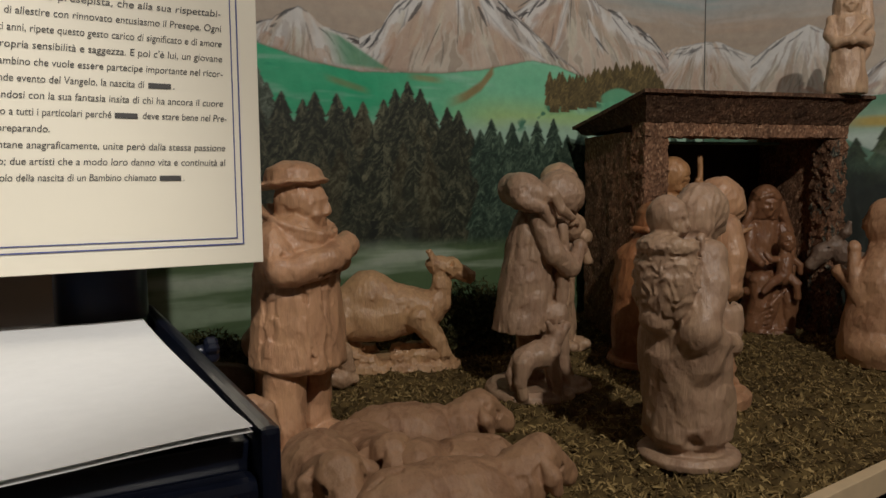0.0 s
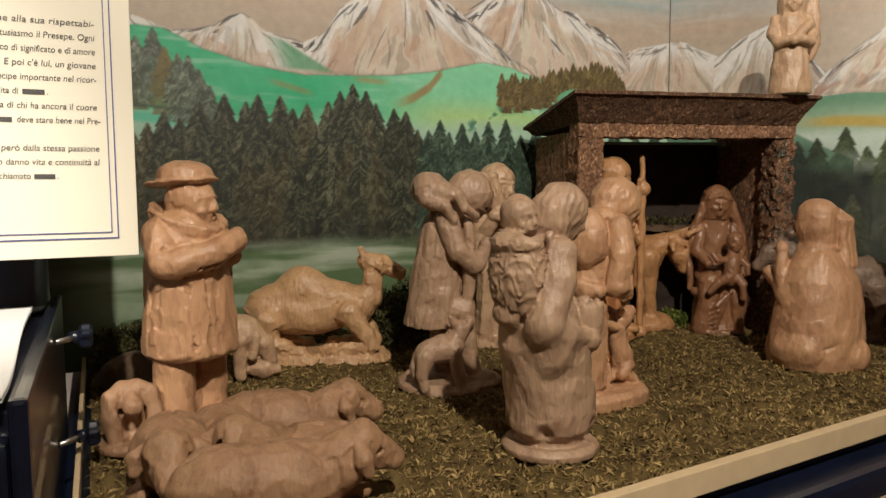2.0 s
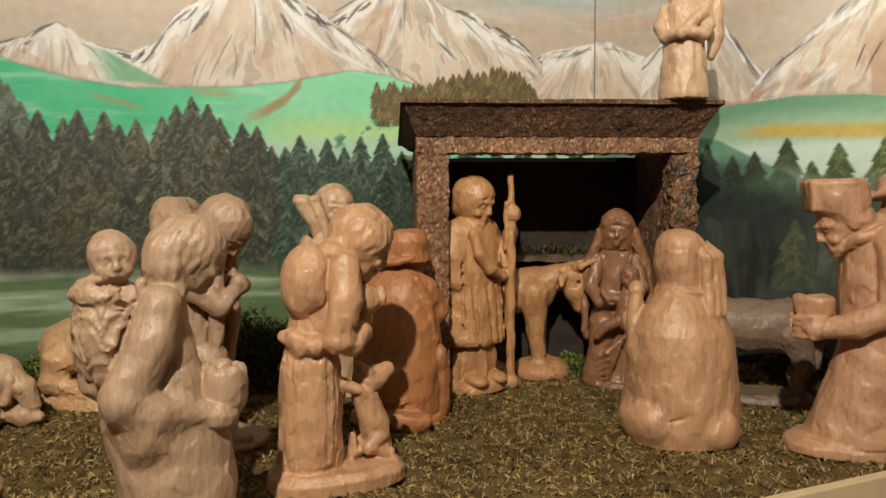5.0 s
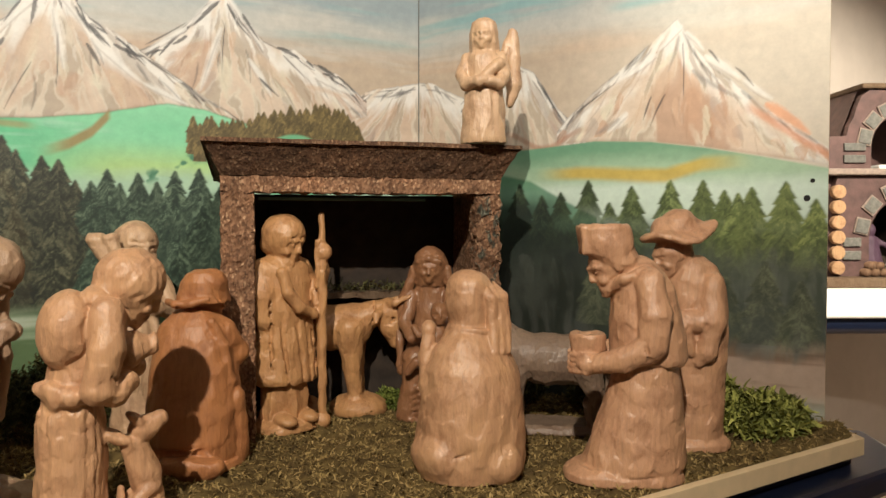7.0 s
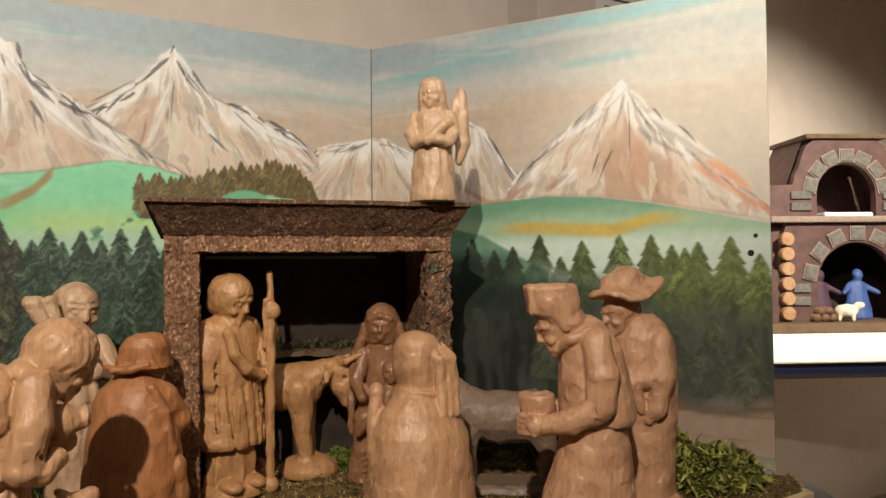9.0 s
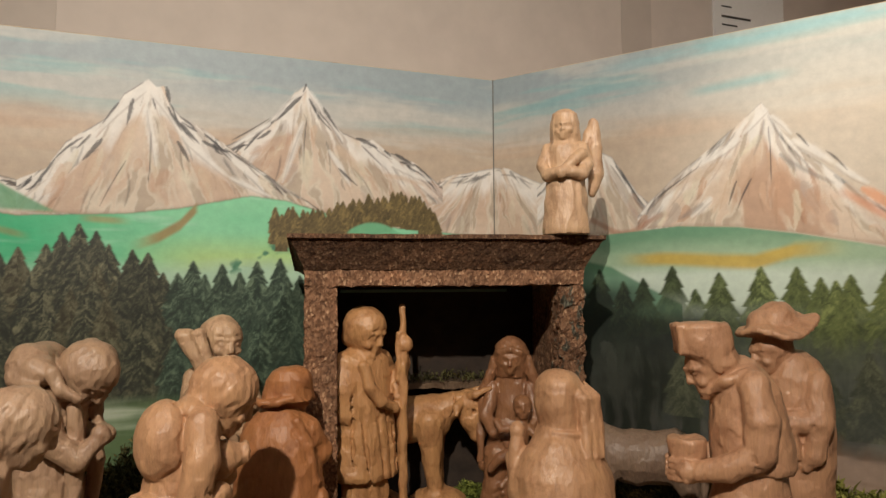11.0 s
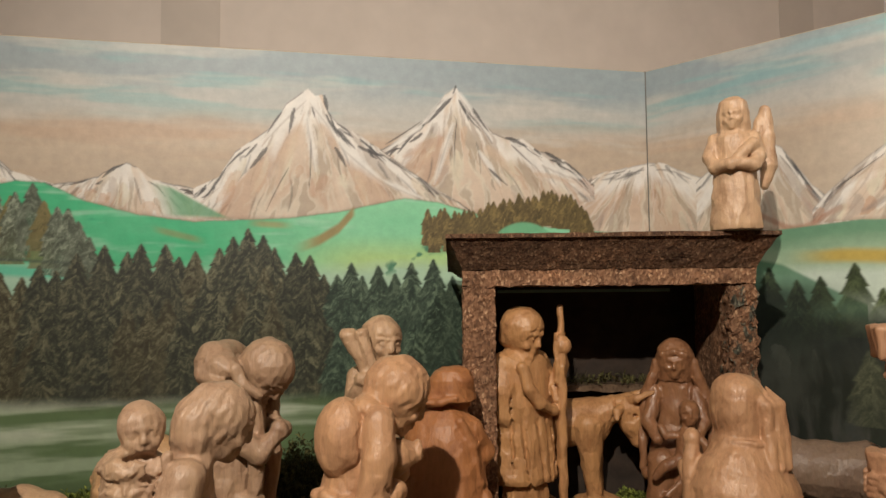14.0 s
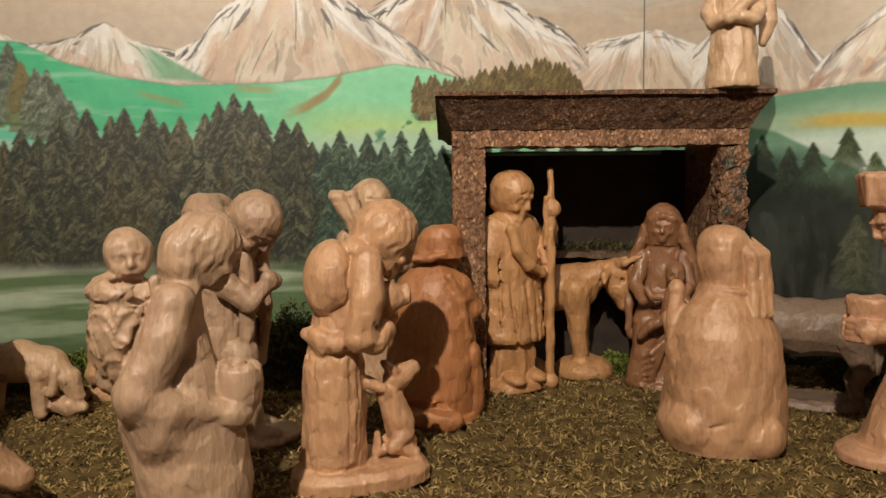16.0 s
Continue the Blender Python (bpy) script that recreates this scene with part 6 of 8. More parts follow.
def kneeling_woman():
    c = Carving()
    c.head((0, -0.020, 0.300), 0.036, 14, 10, 0)
    c.robe([(0.0, 0.093, 0.088, -0.004), (0.03, 0.096, 0.092, -0.002), (0.07, 0.094, 0.088, 0.0), (0.13, 0.088, 0.079, 0.004), (0.18, 0.080, 0.068, 0.004), (0.212, 0.067, 0.056, 0.002), (0.236, 0.049, 0.043, 0.0), (0.260, 0.034, 0.034, -0.004)], 2, 0.0012, 3, 2.2)
    c.robe([(0.238, 0.030, 0.030, -0.002), (0.262, 0.036, 0.037, -0.004), (0.290, 0.039, 0.042, -0.006), (0.312, 0.038, 0.041, -0.006), (0.330, 0.029, 0.031, -0.006), (0.340, 0.016, 0.018, -0.006)], 0, 0.0, 1, 2.3, 0.003)     # combed hair
    for e, x in ((1, -0.010), (1, -0.024), (1, -0.034)):                                          # long tail of hair down one side
        c.path([(x, 0.020, 0.328), (x - 0.006, 0.036, 0.302), (x - 0.008, 0.040, 0.254), (x - 0.004 + 0.2 * (x + 0.024), 0.054, 0.212)], [0.003, 0.010, 0.011, 0.005], 0.003)
    c.ball((0, -0.006, 0.322), (0.036, 0.038, 0.028), soft=0.006)
    c.groove([(-0.002, 0.036, 0.334), (-0.010, 0.044, 0.296), (-0.012, 0.046, 0.252)], 0.0016, 0.001)
    for k in range(9):                                                                             # collar, open on the hair's side
        a, b = -0.25 + 0.22 * k, -0.25 + 0.22 * (k + 1)
        c.limb((0.036 * math.sin(a), -0.002 + 0.038 * math.cos(a), 0.246 + 0.004 * math.sin(a)), (0.036 * math.sin(b), -0.002 + 0.038 * math.cos(b), 0.246 + 0.004 * math.sin(b)), 0.006, 0.006, soft=0.001)
    for e in (-1, 1):
        c.path([(0.046 * e, -0.004, 0.208), (0.060 * e, -0.03, 0.155), (0.040 * e, -0.085, 0.19)], [0.019, 0.020, 0.015], 0.012)
    c.path([(0.066, -0.034, 0.17), (0.058, -0.046, 0.230)], [0.016, 0.013], 0.003)                 # raised hands beside the cheek
    c.ball((0.056, -0.048, 0.244), (0.014, 0.014, 0.016), soft=0.002)
    c.fold([(0.036, 0.030, 0.234), (0.046, 0.024, 0.214), (0.052, 0.026, 0.190)], [0.007, 0.007, 0.005], 0.006)
    c.ball((0.084, 0.006, 0.038), (0.024, 0.050, 0.030), soft=0.016)
    c.ball((-0.014, 0.080, 0.028), (0.034, 0.022, 0.032), soft=0.006)                              # sole under the gathered hem
    c.groove([(0.088, 0.040, 0.040), (0.050, 0.082, 0.058), (0.018, 0.094, 0.062), (-0.020, 0.104, 0.060)], 0.0026, 0.003)
    c.groove([(0.016, 0.096, 0.060), (0.018, 0.102, 0.030), (0.026, 0.096, 0.000)], 0.0030, 0.003)
    c.groove([(-0.030, 0.100, 0.056), (-0.050, 0.090, 0.030), (-0.062, 0.080, 0.000)], 0.0026, 0.003)
    c.groove([(0.060, 0.076, 0.040), (0.044, 0.086, 0.016), (0.046, 0.084, 0.0)], 0.0022, 0.003)
    c.groove([(-0.010, 0.068, 0.200), (-0.020, 0.082, 0.130), (-0.028, 0.088, 0.062)], 0.0013, 0.001)
    c.groove([(-0.030, 0.106, 0.036), (-0.032, 0.100, 0.0)], 0.0016, 0.001)
    return c


def donkey():
    c = Carving(0.008)
    c.path([(0, 0.074, 0.148), (0, 0.0, 0.146), (0, -0.060, 0.154)], [0.053, 0.053, 0.050])
    c.ball((0, 0.072, 0.160), (0.046, 0.040, 0.042))
    c.path([(0, -0.062, 0.168), (0, -0.104, 0.206), (0, -0.124, 0.222)], [0.038, 0.029, 0.025])
    c.path([(0, -0.122, 0.226), (0, -0.152, 0.208), (0, -0.178, 0.178)], [0.026, 0.022, 0.014], 0.006)
    for e in (-1, 1):
        c.path([(0.014 * e, -0.118, 0.242), (0.026 * e, -0.108, 0.262), (0.030 * e, -0.102, 0.284)], [0.008, 0.011, 0.004], 0.002)
        c.ball((0.020 * e, -0.144, 0.222), 0.005, cut=True, soft=0.002)
        c.path([(0.030 * e, 0.082, 0.130), (0.032 * e, 0.104, 0.078), (0.030 * e, 0.090, 0.045), (0.030 * e, 0.094, 0.014)], [0.032, 0.016, 0.011, 0.012], 0.005)
        c.path([(0.028 * e, -0.060, 0.12), (0.028 * e, -0.063, 0.07), (0.028 * e, -0.059, 0.014)], [0.024, 0.014, 0.012])
    c.path([(0, 0.118, 0.178), (0.004, 0.130, 0.12), (0.006, 0.126, 0.07)], [0.009, 0.008, 0.006], 0.003)
    c.robe([(0.0, 0.056, 0.128), (0.010, 0.052, 0.122), (0.016, 0.044, 0.112)], power=2.6)
    return c


def man_in_cap():
    c = Carving()
    c.head((0, -0.031, 0.362), 0.045, 30, 2, 0, 0.2, 0.8)
    c.robe([(0.0, 0.066, 0.100, -0.012), (0.012, 0.066, 0.098, -0.012), (0.024, 0.058, 0.086, -0.006)], power=2.5)
    c.robe([(0.018, 0.066, 0.086, 0.002), (0.030, 0.066, 0.086, 0.006), (0.09, 0.062, 0.074, 0.016), (0.20, 0.054, 0.050, 0.028)], 3, 0.0016, 2)
    c.robe([(0.196, 0.058, 0.058, 0.030), (0.206, 0.062, 0.064, 0.028), (0.27, 0.060, 0.059, 0.024), (0.320, 0.054, 0.051, 0.018), (0.346, 0.044, 0.042, 0.012), (0.364, 0.032, 0.032, 0.006), (0.374, 0.018, 0.020, 0.002)], 0, 0.0, 5, 2.3)
    c.robe([(0.362, 0.040, 0.030, -0.022), (0.376, 0.043, 0.040, -0.036), (0.400, 0.0445, 0.0435, -0.043), (0.421, 0.0430, 0.0435, -0.046), (0.428, 0.038, 0.039, -0.046)], power=2.5, soft=0.0015)    # tall flat cap
    c.block((0, -0.080, 0.402), (0.032, 0.008, 0.024), 0.004, 6, 0, soft=0.002)
    for e in (-1, 1):
        c.groove([(0.044 * e, -0.070, 0.428), (0.043 * e, -0.070, 0.392), (0.046 * e, -0.048, 0.366), (0.046 * e, -0.010, 0.362)], 0.0020, 0.001)
    c.ball((0, -0.014, 0.366), (0.040, 0.026, 0.026), 20, soft=0.003)
    c.path([(-0.044, 0.014, 0.352), (-0.040, -0.020, 0.338), (-0.014, -0.044, 0.318)], [0.009, 0.009, 0.007], 0.002)      # coat collar
    c.path([(0.044, 0.014, 0.352), (0.040, -0.020, 0.338), (0.014, -0.044, 0.318)], [0.009, 0.009, 0.007], 0.002)
    for e in (-1, 1):
        c.path([(0.050 * e, 0.020, 0.332), (0.062 * e, 0.026, 0.280), (0.062 * e, 0.024, 0.236)], [0.024, 0.026, 0.025], 0.003)
        c.path([(0.060 * e, 0.020, 0.230), (0.052 * e, -0.024, 0.206), (0.034 * e, -0.058, 0.198)], [0.024, 0.020, 0.017], 0.002)
        c.groove([(0.076 * e, -0.004, 0.262), (0.082 * e, 0.006, 0.238), (0.076 * e, 0.016, 0.206)], 0.0024, 0.002)
        c.groove([(0.058 * e, -0.052, 0.222), (0.056 * e, -0.056, 0.198), (0.046 * e, -0.054, 0.180)], 0.0020, 0.001)
        c.ball((0.026 * e, -0.072, 0.197), (0.017, 0.022, 0.019), soft=0.002)
        for k in range(4):
            c.limb((0.034 * e, -0.080, 0.183 + 0.009 * k), (0.010 * e, -0.101, 0.183 + 0.009 * k), 0.0053, 0.0048, soft=0.0008)
    c.robe([(0.200, 0.022, 0.022, -0.072), (0.216, 0.030, 0.029, -0.072), (0.238, 0.032, 0.031, -0.072), (0.244, 0.030, 0.029, -0.072)], soft=0.001)
    c.ball((0, -0.072, 0.250), (0.024, 0.023, 0.010), cut=True, soft=0.001)
    for e in (-1, 1):
        for y0, y1, top in ((0.068, 0.074, 0.18), (0.028, 0.036, 0.16), (-0.02, -0.044, 0.12)):
            x = 0.060 * e * math.sqrt(max(0.1, 1 - ((y0 - 0.014) / 0.080) ** 2))
            c.groove([(x, y0, top), (x * 1.08, y1, 0.03)], 0.0018, 0.002)
        c.groove([(0.062 * e, -0.074, 0.030), (0.069 * e, 0.006, 0.025), (0.060 * e, 0.074, 0.024)], 0.0028, 0.002)
    return c


def man_in_floppy_hat():
    c = Carving()
    c.head((0, -0.048, 0.370), 0.040, 16, -2, 0.9, 0, 0.9, 0.001)
    c.robe([(0.0, 0.058, 0.066), (0.012, 0.058, 0.066), (0.022, 0.050, 0.056)], power=2.5)
    c.robe([(0.018, 0.050, 0.054), (0.10, 0.053, 0.056), (0.2, 0.057, 0.060), (0.28, 0.058, 0.060, -0.002), (0.320, 0.054, 0.056, -0.006), (0.350, 0.044, 0.042, -0.008), (0.368, 0.028, 0.028, -0.016)], 3, 0.0016, 4, 2.3)
    for k in range(44):                                      # wavy brim, dipping before the brow and curling up behind
        a = math.tau * k / 44
        reach = 0.064 + 0.004 * math.sin(3 * a + 1)
        lift = -0.012 * math.cos(a) + 0.010 * abs(math.sin(a)) * math.cos(2 * a + 0.4) + 0.005 * math.sin(3 * a)
        c.limb((0, -0.040, 0.412), (reach * math.sin(a), -0.040 - reach * math.cos(a), 0.412 + lift), 0.012, 0.0060, soft=0.004)
    c.path([(0, -0.066, 0.418), (0, -0.034, 0.426), (0, -0.010, 0.420)], [0.026, 0.030, 0.022], 0.012)
    c.groove([(-0.030, -0.070, 0.440), (-0.018, -0.030, 0.456), (-0.010, 0.004, 0.446)], 0.004, 0.006)
    for e in (-1, 1):
        c.path([(0.048 * e, 0.004, 0.316), (0.060 * e, -0.004, 0.250), (0.030 * e, -0.062, 0.246), (-0.006 * e, -0.074, 0.266)], [0.023, 0.025, 0.020, 0.013], 0.004)
        c.path([(0.060 * e, 0.000, 0.246), (0.058 * e, -0.014, 0.190), (0.052 * e, -0.024, 0.172)], [0.022, 0.018, 0.010], 0.004)     # hanging sleeve
        c.path([(0.044 * e, -0.052, 0.236), (0.048 * e, -0.036, 0.190)], [0.017, 0.010], 0.003)
        c.groove([(0.076 * e, -0.022, 0.246), (0.068 * e, -0.038, 0.196)], 0.0026, 0.002)
        c.groove([(0.064 * e, -0.050, 0.256), (0.056 * e, -0.060, 0.206)], 0.0026, 0.002)
        for k in range(3):
            c.limb((0.030 * e, -0.080, 0.256 + 0.009 * k), (0.004 * e, -0.090, 0.260 + 0.009 * k), 0.005, 0.0045, soft=0.001)
    c.path([(-0.040, -0.034, 0.346), (-0.012, -0.056, 0.318)], [0.008, 0.006], 0.002)
    c.groove([(0.0, -0.056, 0.19), (0.006, -0.056, 0.03)], 0.003)
    c.groove([(0.053, 0.026, 0.17), (0.052, 0.030, 0.03)], 0.0016, 0.002)
    c.groove([(-0.053, 0.010, 0.16), (-0.054, 0.012, 0.03)], 0.0018, 0.002)
    return c


def angel():
    c = Carving(0.004)
    c.robe([(0.150, 0.032, 0.022, 0.012), (0.200, 0.031, 0.028, 0.006), (0.226, 0.030, 0.029, 0.002), (0.246, 0.024, 0.024, 0.000), (0.254, 0.012, 0.012, 0.000)], 10, 0.0014, 2, 2.2, 0.001)     # long parted hair
    c.block((0, -0.042, 0.214), (0.021, 0.018, 0.026), 0.009, 8, cut=True, soft=0.002)
    c.head((0, -0.006, 0.220), 0.0265, 8, -4, 0, 0, 0.8)
    c.robe([(0.0, 0.046, 0.042), (0.010, 0.047, 0.043), (0.06, 0.043, 0.038), (0.11, 0.038, 0.033), (0.155, 0.037, 0.029), (0.180, 0.032, 0.026), (0.196, 0.016, 0.016)], 6, 0.003, 6)
    for e in (-1, 1):
        c.path([(0.034 * e, 0.002, 0.176), (0.043 * e, -0.012, 0.138), (0.034 * e, -0.026, 0.118), (0.004 * e, -0.044, 0.124)], [0.013, 0.0135, 0.012, 0.010], 0.003)
    c.limb((0.036, -0.018, 0.160), (-0.004, -0.044, 0.122), 0.012, 0.010, soft=0.002)
    c.ball((-0.002, -0.046, 0.122), (0.011, 0.010, 0.012), soft=0.002)
    c.groove([(0.036, -0.034, 0.150), (0.010, -0.054, 0.116)], 0.002, 0.001)
    c.ball((0.040, -0.012, 0.124), 0.004, cut=True, soft=0.001)
    for e in (1,):                                            # a tall leaf-shaped wing
        c.path([(0.024 * e, 0.026, 0.150), (0.044 * e, 0.034, 0.205), (0.054 * e, 0.036, 0.232)], [0.009, 0.011, 0.010], 0.003)
        c.path([(0.054 * e, 0.036, 0.230), (0.056 * e, 0.036, 0.180), (0.056 * e, 0.036, 0.125), (0.050 * e, 0.034, 0.086)], [0.011, 0.015, 0.016, 0.008], 0.003)
        for s in (-0.007, 0.003):
            c.groove([(0.056 * e + s, 0.020, 0.220), (0.056 * e + s, 0.020, 0.150), (0.053 * e + s, 0.020, 0.098)], 0.0016, 0.002)
    c.groove([(0.010, -0.044, 0.100), (0.014, -0.046, 0.004)], 0.003)
    c.groove([(-0.014, -0.040, 0.100), (-0.016, -0.044, 0.004)], 0.003)
    return c


def lying_sheep(seed, head_turn, length=0.1, high=0.042):
    c = Carving(0.008)
    c.ball((0, 0.010, high), (0.049, length, high * 0.98))
    c.ball((0.004, length * 0.55, high * 0.95), (0.043, length * 0.5, high * 0.92))
    a = radians(head_turn)
    hx, hy = math.sin(a), -math.cos(a)
    neck = (0.0, -length * 0.70, high * 1.25)

    def on(f, s, z):
        return (neck[0] + f * hx - hy * s, neck[1] + f * hy + hx * s, z)
    c.path([neck, on(0.028, 0, high * 1.62), on(0.068, 0, high * 1.12)], [0.034, 0.027, 0.016], 0.004)
    c.groove([on(0.078, -0.012, high * 1.00), on(0.086, 0, high * 1.00), on(0.078, 0.012, high * 1.00)], 0.0022)
    for e in (-1, 1):
        c.path([on(0.016, 0.022 * e, high * 1.72), on(0.018, 0.036 * e, high * 1.50), on(0.022, 0.038 * e, high * 1.20)], [0.008, 0.010, 0.006], 0.002)
        c.ball(on(0.044, 0.021 * e, high * 1.52), 0.0068, cut=True, soft=0.001)
        c.limb((0.036 * e, -length * 0.55, 0.014), (0.034 * e, -length * 1.05, 0.010), 0.013, 0.009, soft=0.004)
        c.groove([(0.048 * e, length * 0.9, high * 0.5), (0.044 * e, length * 0.45, high * 0.75), (0.046 * e, length * 0.3, 0.01)], 0.003, 0.004)
    c.groove([(0.0, length * 0.95, high * 1.3), (0.004, length * 0.2, high * 2.02)], 0.002, 0.004)
    return c


def sitting_sheep():
    c = Carving(0.004)
    c.robe([(0.0, 0.048, 0.050), (0.008, 0.050, 0.052), (0.014, 0.044, 0.046)])
    c.ball((0, 0.022, 0.040), (0.034, 0.030, 0.036))
    for e in (-1, 1):                                        # long hanging ears beside the muzzle
        c.path([(0.008 * e, 0.000, 0.086), (0.026 * e, -0.006, 0.076), (0.031 * e, -0.014, 0.050), (0.026 * e, -0.020, 0.018)], [0.014, 0.013, 0.011, 0.010], 0.003)
    c.path([(0, 0.002, 0.078), (0, -0.022, 0.066)], [0.020, 0.014], 0.003)
    c.groove([(-0.014, -0.034, 0.064), (0, -0.038, 0.062), (0.014, -0.034, 0.064)], 0.0022)
    c.ball((0, -0.012, 0.032), (0.016, 0.022, 0.020), cut=True)
    return c


def grazing_sheep():
    c = Carving(0.009)
    c.path([(0, 0.075, 0.098), (0, 0.02, 0.102), (0, -0.035, 0.095)], [0.034, 0.037, 0.033])
    c.path([(0, -0.045, 0.092), (0, -0.072, 0.070), (0, -0.088, 0.036)], [0.028, 0.021, 0.013], 0.007)
    for e in (-1, 1):
        c.limb((0.020 * e, -0.062, 0.088), (0.024 * e, -0.054, 0.052), 0.007, 0.009, soft=0.003)
        c.ball((0.018 * e, -0.078, 0.064), 0.004, cut=True, soft=0.001)
        c.path([(0.020 * e, -0.028, 0.08), (0.019 * e, -0.030, 0.01)], [0.016, 0.011])
        c.path([(0.020 * e, 0.070, 0.08), (0.019 * e, 0.076, 0.01)], [0.017, 0.011])
    c.path([(0, -0.045, 0.022), (0, -0.075, 0.018), (0, -0.098, 0.016)], [0.014, 0.019, 0.010], 0.005)   # lamb's head under it
    return c


def rock():
    c = Carving(0.012)
    c.ball((0, 0, 0.02), (0.075, 0.05, 0.045))
    c.ball((0.045, 0.01, 0.015), (0.045, 0.04, 0.035))
    return c


stand("carved_man_in_hat", man_in_hat(), TAN, 0.212, 0.890, (0.62, -0.78), "light carved wooden man in a brimmed hat, arms crossed", "figurine", seed=3)
stand("carved_camel", camel(), CAMELWOOD, 0.518, 1.262, (0.91, -0.41), "honey-coloured carved wooden camel lying on its base near the backdrop", "figurine", facet=0.0100, cell=0.012, seed=5)
stand("carved_shepherd", shepherd_with_lamb(), GREYISH, 0.675, 0.945, (0.92, -0.36), "carved wooden shepherd with a lamb on his shoulders and a dog", "figurine", seed=7)
stand("carved_piper", piper(), PALE, 0.945, 1.215, (0.28, -0.96), "pale carved wooden bagpiper standing behind the others", "figurine", seed=9)
stand("carved_woman_with_child", woman_with_child(), GREYISH, 0.664, 0.556, (0.98, 0.16), "dull brown carved woman carrying a child and a bowl", "figurine", facet=0.0020, cell=0.016, seed=11)
stand("carved_sack_carrier", sack_carrier(), TAN, 0.868, 0.712, (0.985, 0.12), "carved wooden man bent under a sack, a dog jumping at him", "figurine", seed=13)
stand("carved_kneeling_man", kneeling_man(), ORANGE, 1.030, 0.995, (0.50, 0.85), "orange-brown carved man in a cloak and cap, kneeling", "figurine", facet=0.0016, cell=0.022, seed=15)
stand("carved_man_with_staff", man_with_staff(), HONEY, 1.230, 1.148, (0.36, -0.93), "yellowish carved bearded man holding a tall staff beside the stall", "figurine", seed=17)
stand("carved_ox", ox(), HONEY, 1.415, 1.210, (0.88, -0.46), "honey-coloured carved wooden ox standing in the stall", "figurine", seed=19)
stand("carved_seated_mother", seated_mother(), DARK, 1.555, 1.110, (-0.50, -0.87), "dark glossy carved seated woman in a veil holding a baby", "figurine", facet=0.0028, cell=0.010, seed=21)
stand("carved_kneeling_woman", kneeling_woman(), TAN, 1.452, 0.730, (-0.10, 1.0), "smooth tan carved woman with long hair kneeling before the stall", "figurine", facet=0.0016, cell=0.022, seed=23)
stand("carved_donkey", donkey(), ASH, 1.722, 0.892, (-0.82, 0.57), "dark greyish carved wooden donkey standing beside the stall", "figurine", facet=0.0050, seed=25)
stand("carved_capped_man", man_in_cap(), ROSY, 1.679, 0.580, (-0.85, 0.50), "reddish tan carved man in a flat cap offering a bowl", "figurine", facet=0.0024, cell=0.018, seed=27)
stand("carved_man_in_floppy_hat", man_in_floppy_hat(), ROSY, 1.910, 0.664, (-0.97, 0.22), "rosy carved wooden man in a wide wavy hat, hands folded", "figurine", seed=29)
stand("carved_angel", angel(), PALE, 1.592, 0.930, (-0.62, -0.78), "pale carved wooden angel with one tall wing on the stall roof", "figurine", z=1.4415, h=0.0022, facet=0.0014, cell=0.010, seed=31)
for k, (x, y, face, turn, length, high) in enumerate(((0.252, 0.497, (0.98, -0.15), 14, 0.104, 0.048), (0.318, 0.602, (-0.98, 0.10), 62, 0.070, 0.037), (0.312, 0.712, (0.93, -0.36), 20, 0.092, 0.046),
                                                       (0.156, 0.640, (-0.15, -0.98), 8, 0.074, 0.047), (0.228, 0.686, (0.06, -0.99), -6, 0.070, 0.041))):
    stand("carved_sheep", lying_sheep(k, turn, length, high), FLOCK, x, y, face, "reddish brown carved wooden sheep lying in the flock", "figurine", facet=0.0050, cell=0.020, seed=40 + k, group="flock of carved sheep")
stand("carved_sitting_sheep", sitting_sheep(), FLOCK, 0.118, 0.838, (0.15, -0.98), "small carved wooden sheep sitting on a round base", "figurine", seed=50)
stand("carved_grazing_sheep", grazing_sheep(), PALE, 0.305, 1.165, (0.95, -0.25), "pale carved wooden sheep grazing with its lamb", "figurine", seed=52)
stand("rock", rock(), STONE, 0.150, 1.20, (0, -1), "rough brown stone lying in the moss", "rock", facet=0.004, cell=0.03, seed=55)

# ---------------------------------------------------------------- the stall
# local frame: x along the front, y to the back, origin at the front's left foot
S = pose(1.092, 1.082, GROUND - 0.004, 0, 0, -13.0)
stall = thing("stall", "dark brown bark-covered stable with a flat flared roof", "stable", S)
W, D, H = 0.568, 0.295, 0.522


def rough_block(x0, x1, y0, y1, z0, z1, step=0.012, amp=0.004, seed=0):
    """A block with a crumbly chipped surface."""
    bm = box(x0, x1, y0, y1, z0, z1)
    size = max(x1 - x0, y1 - y0, z1 - z0)
    for axis, (a, b) in enumerate(((x0, x1), (y0, y1), (z0, z1))):
        n = int((b - a) / step)
        for k in range(1, n):
            co = [0, 0, 0]
            no = [0, 0, 0]
            co[axis], no[axis] = a + (b - a) * k / n, 1
            bmesh.ops.bisect_plane(bm, geom=bm.verts[:] + bm.edges[:] + bm.faces[:], plane_co=co, plane_no=no)
    for v in bm.verts:
        p = v.co * 55 + Vector((seed, seed, seed))
        v.co += noise.noise_vector(p) * amp + noise.noise_vector(p * 2.7) * amp * 0.7
    return bm


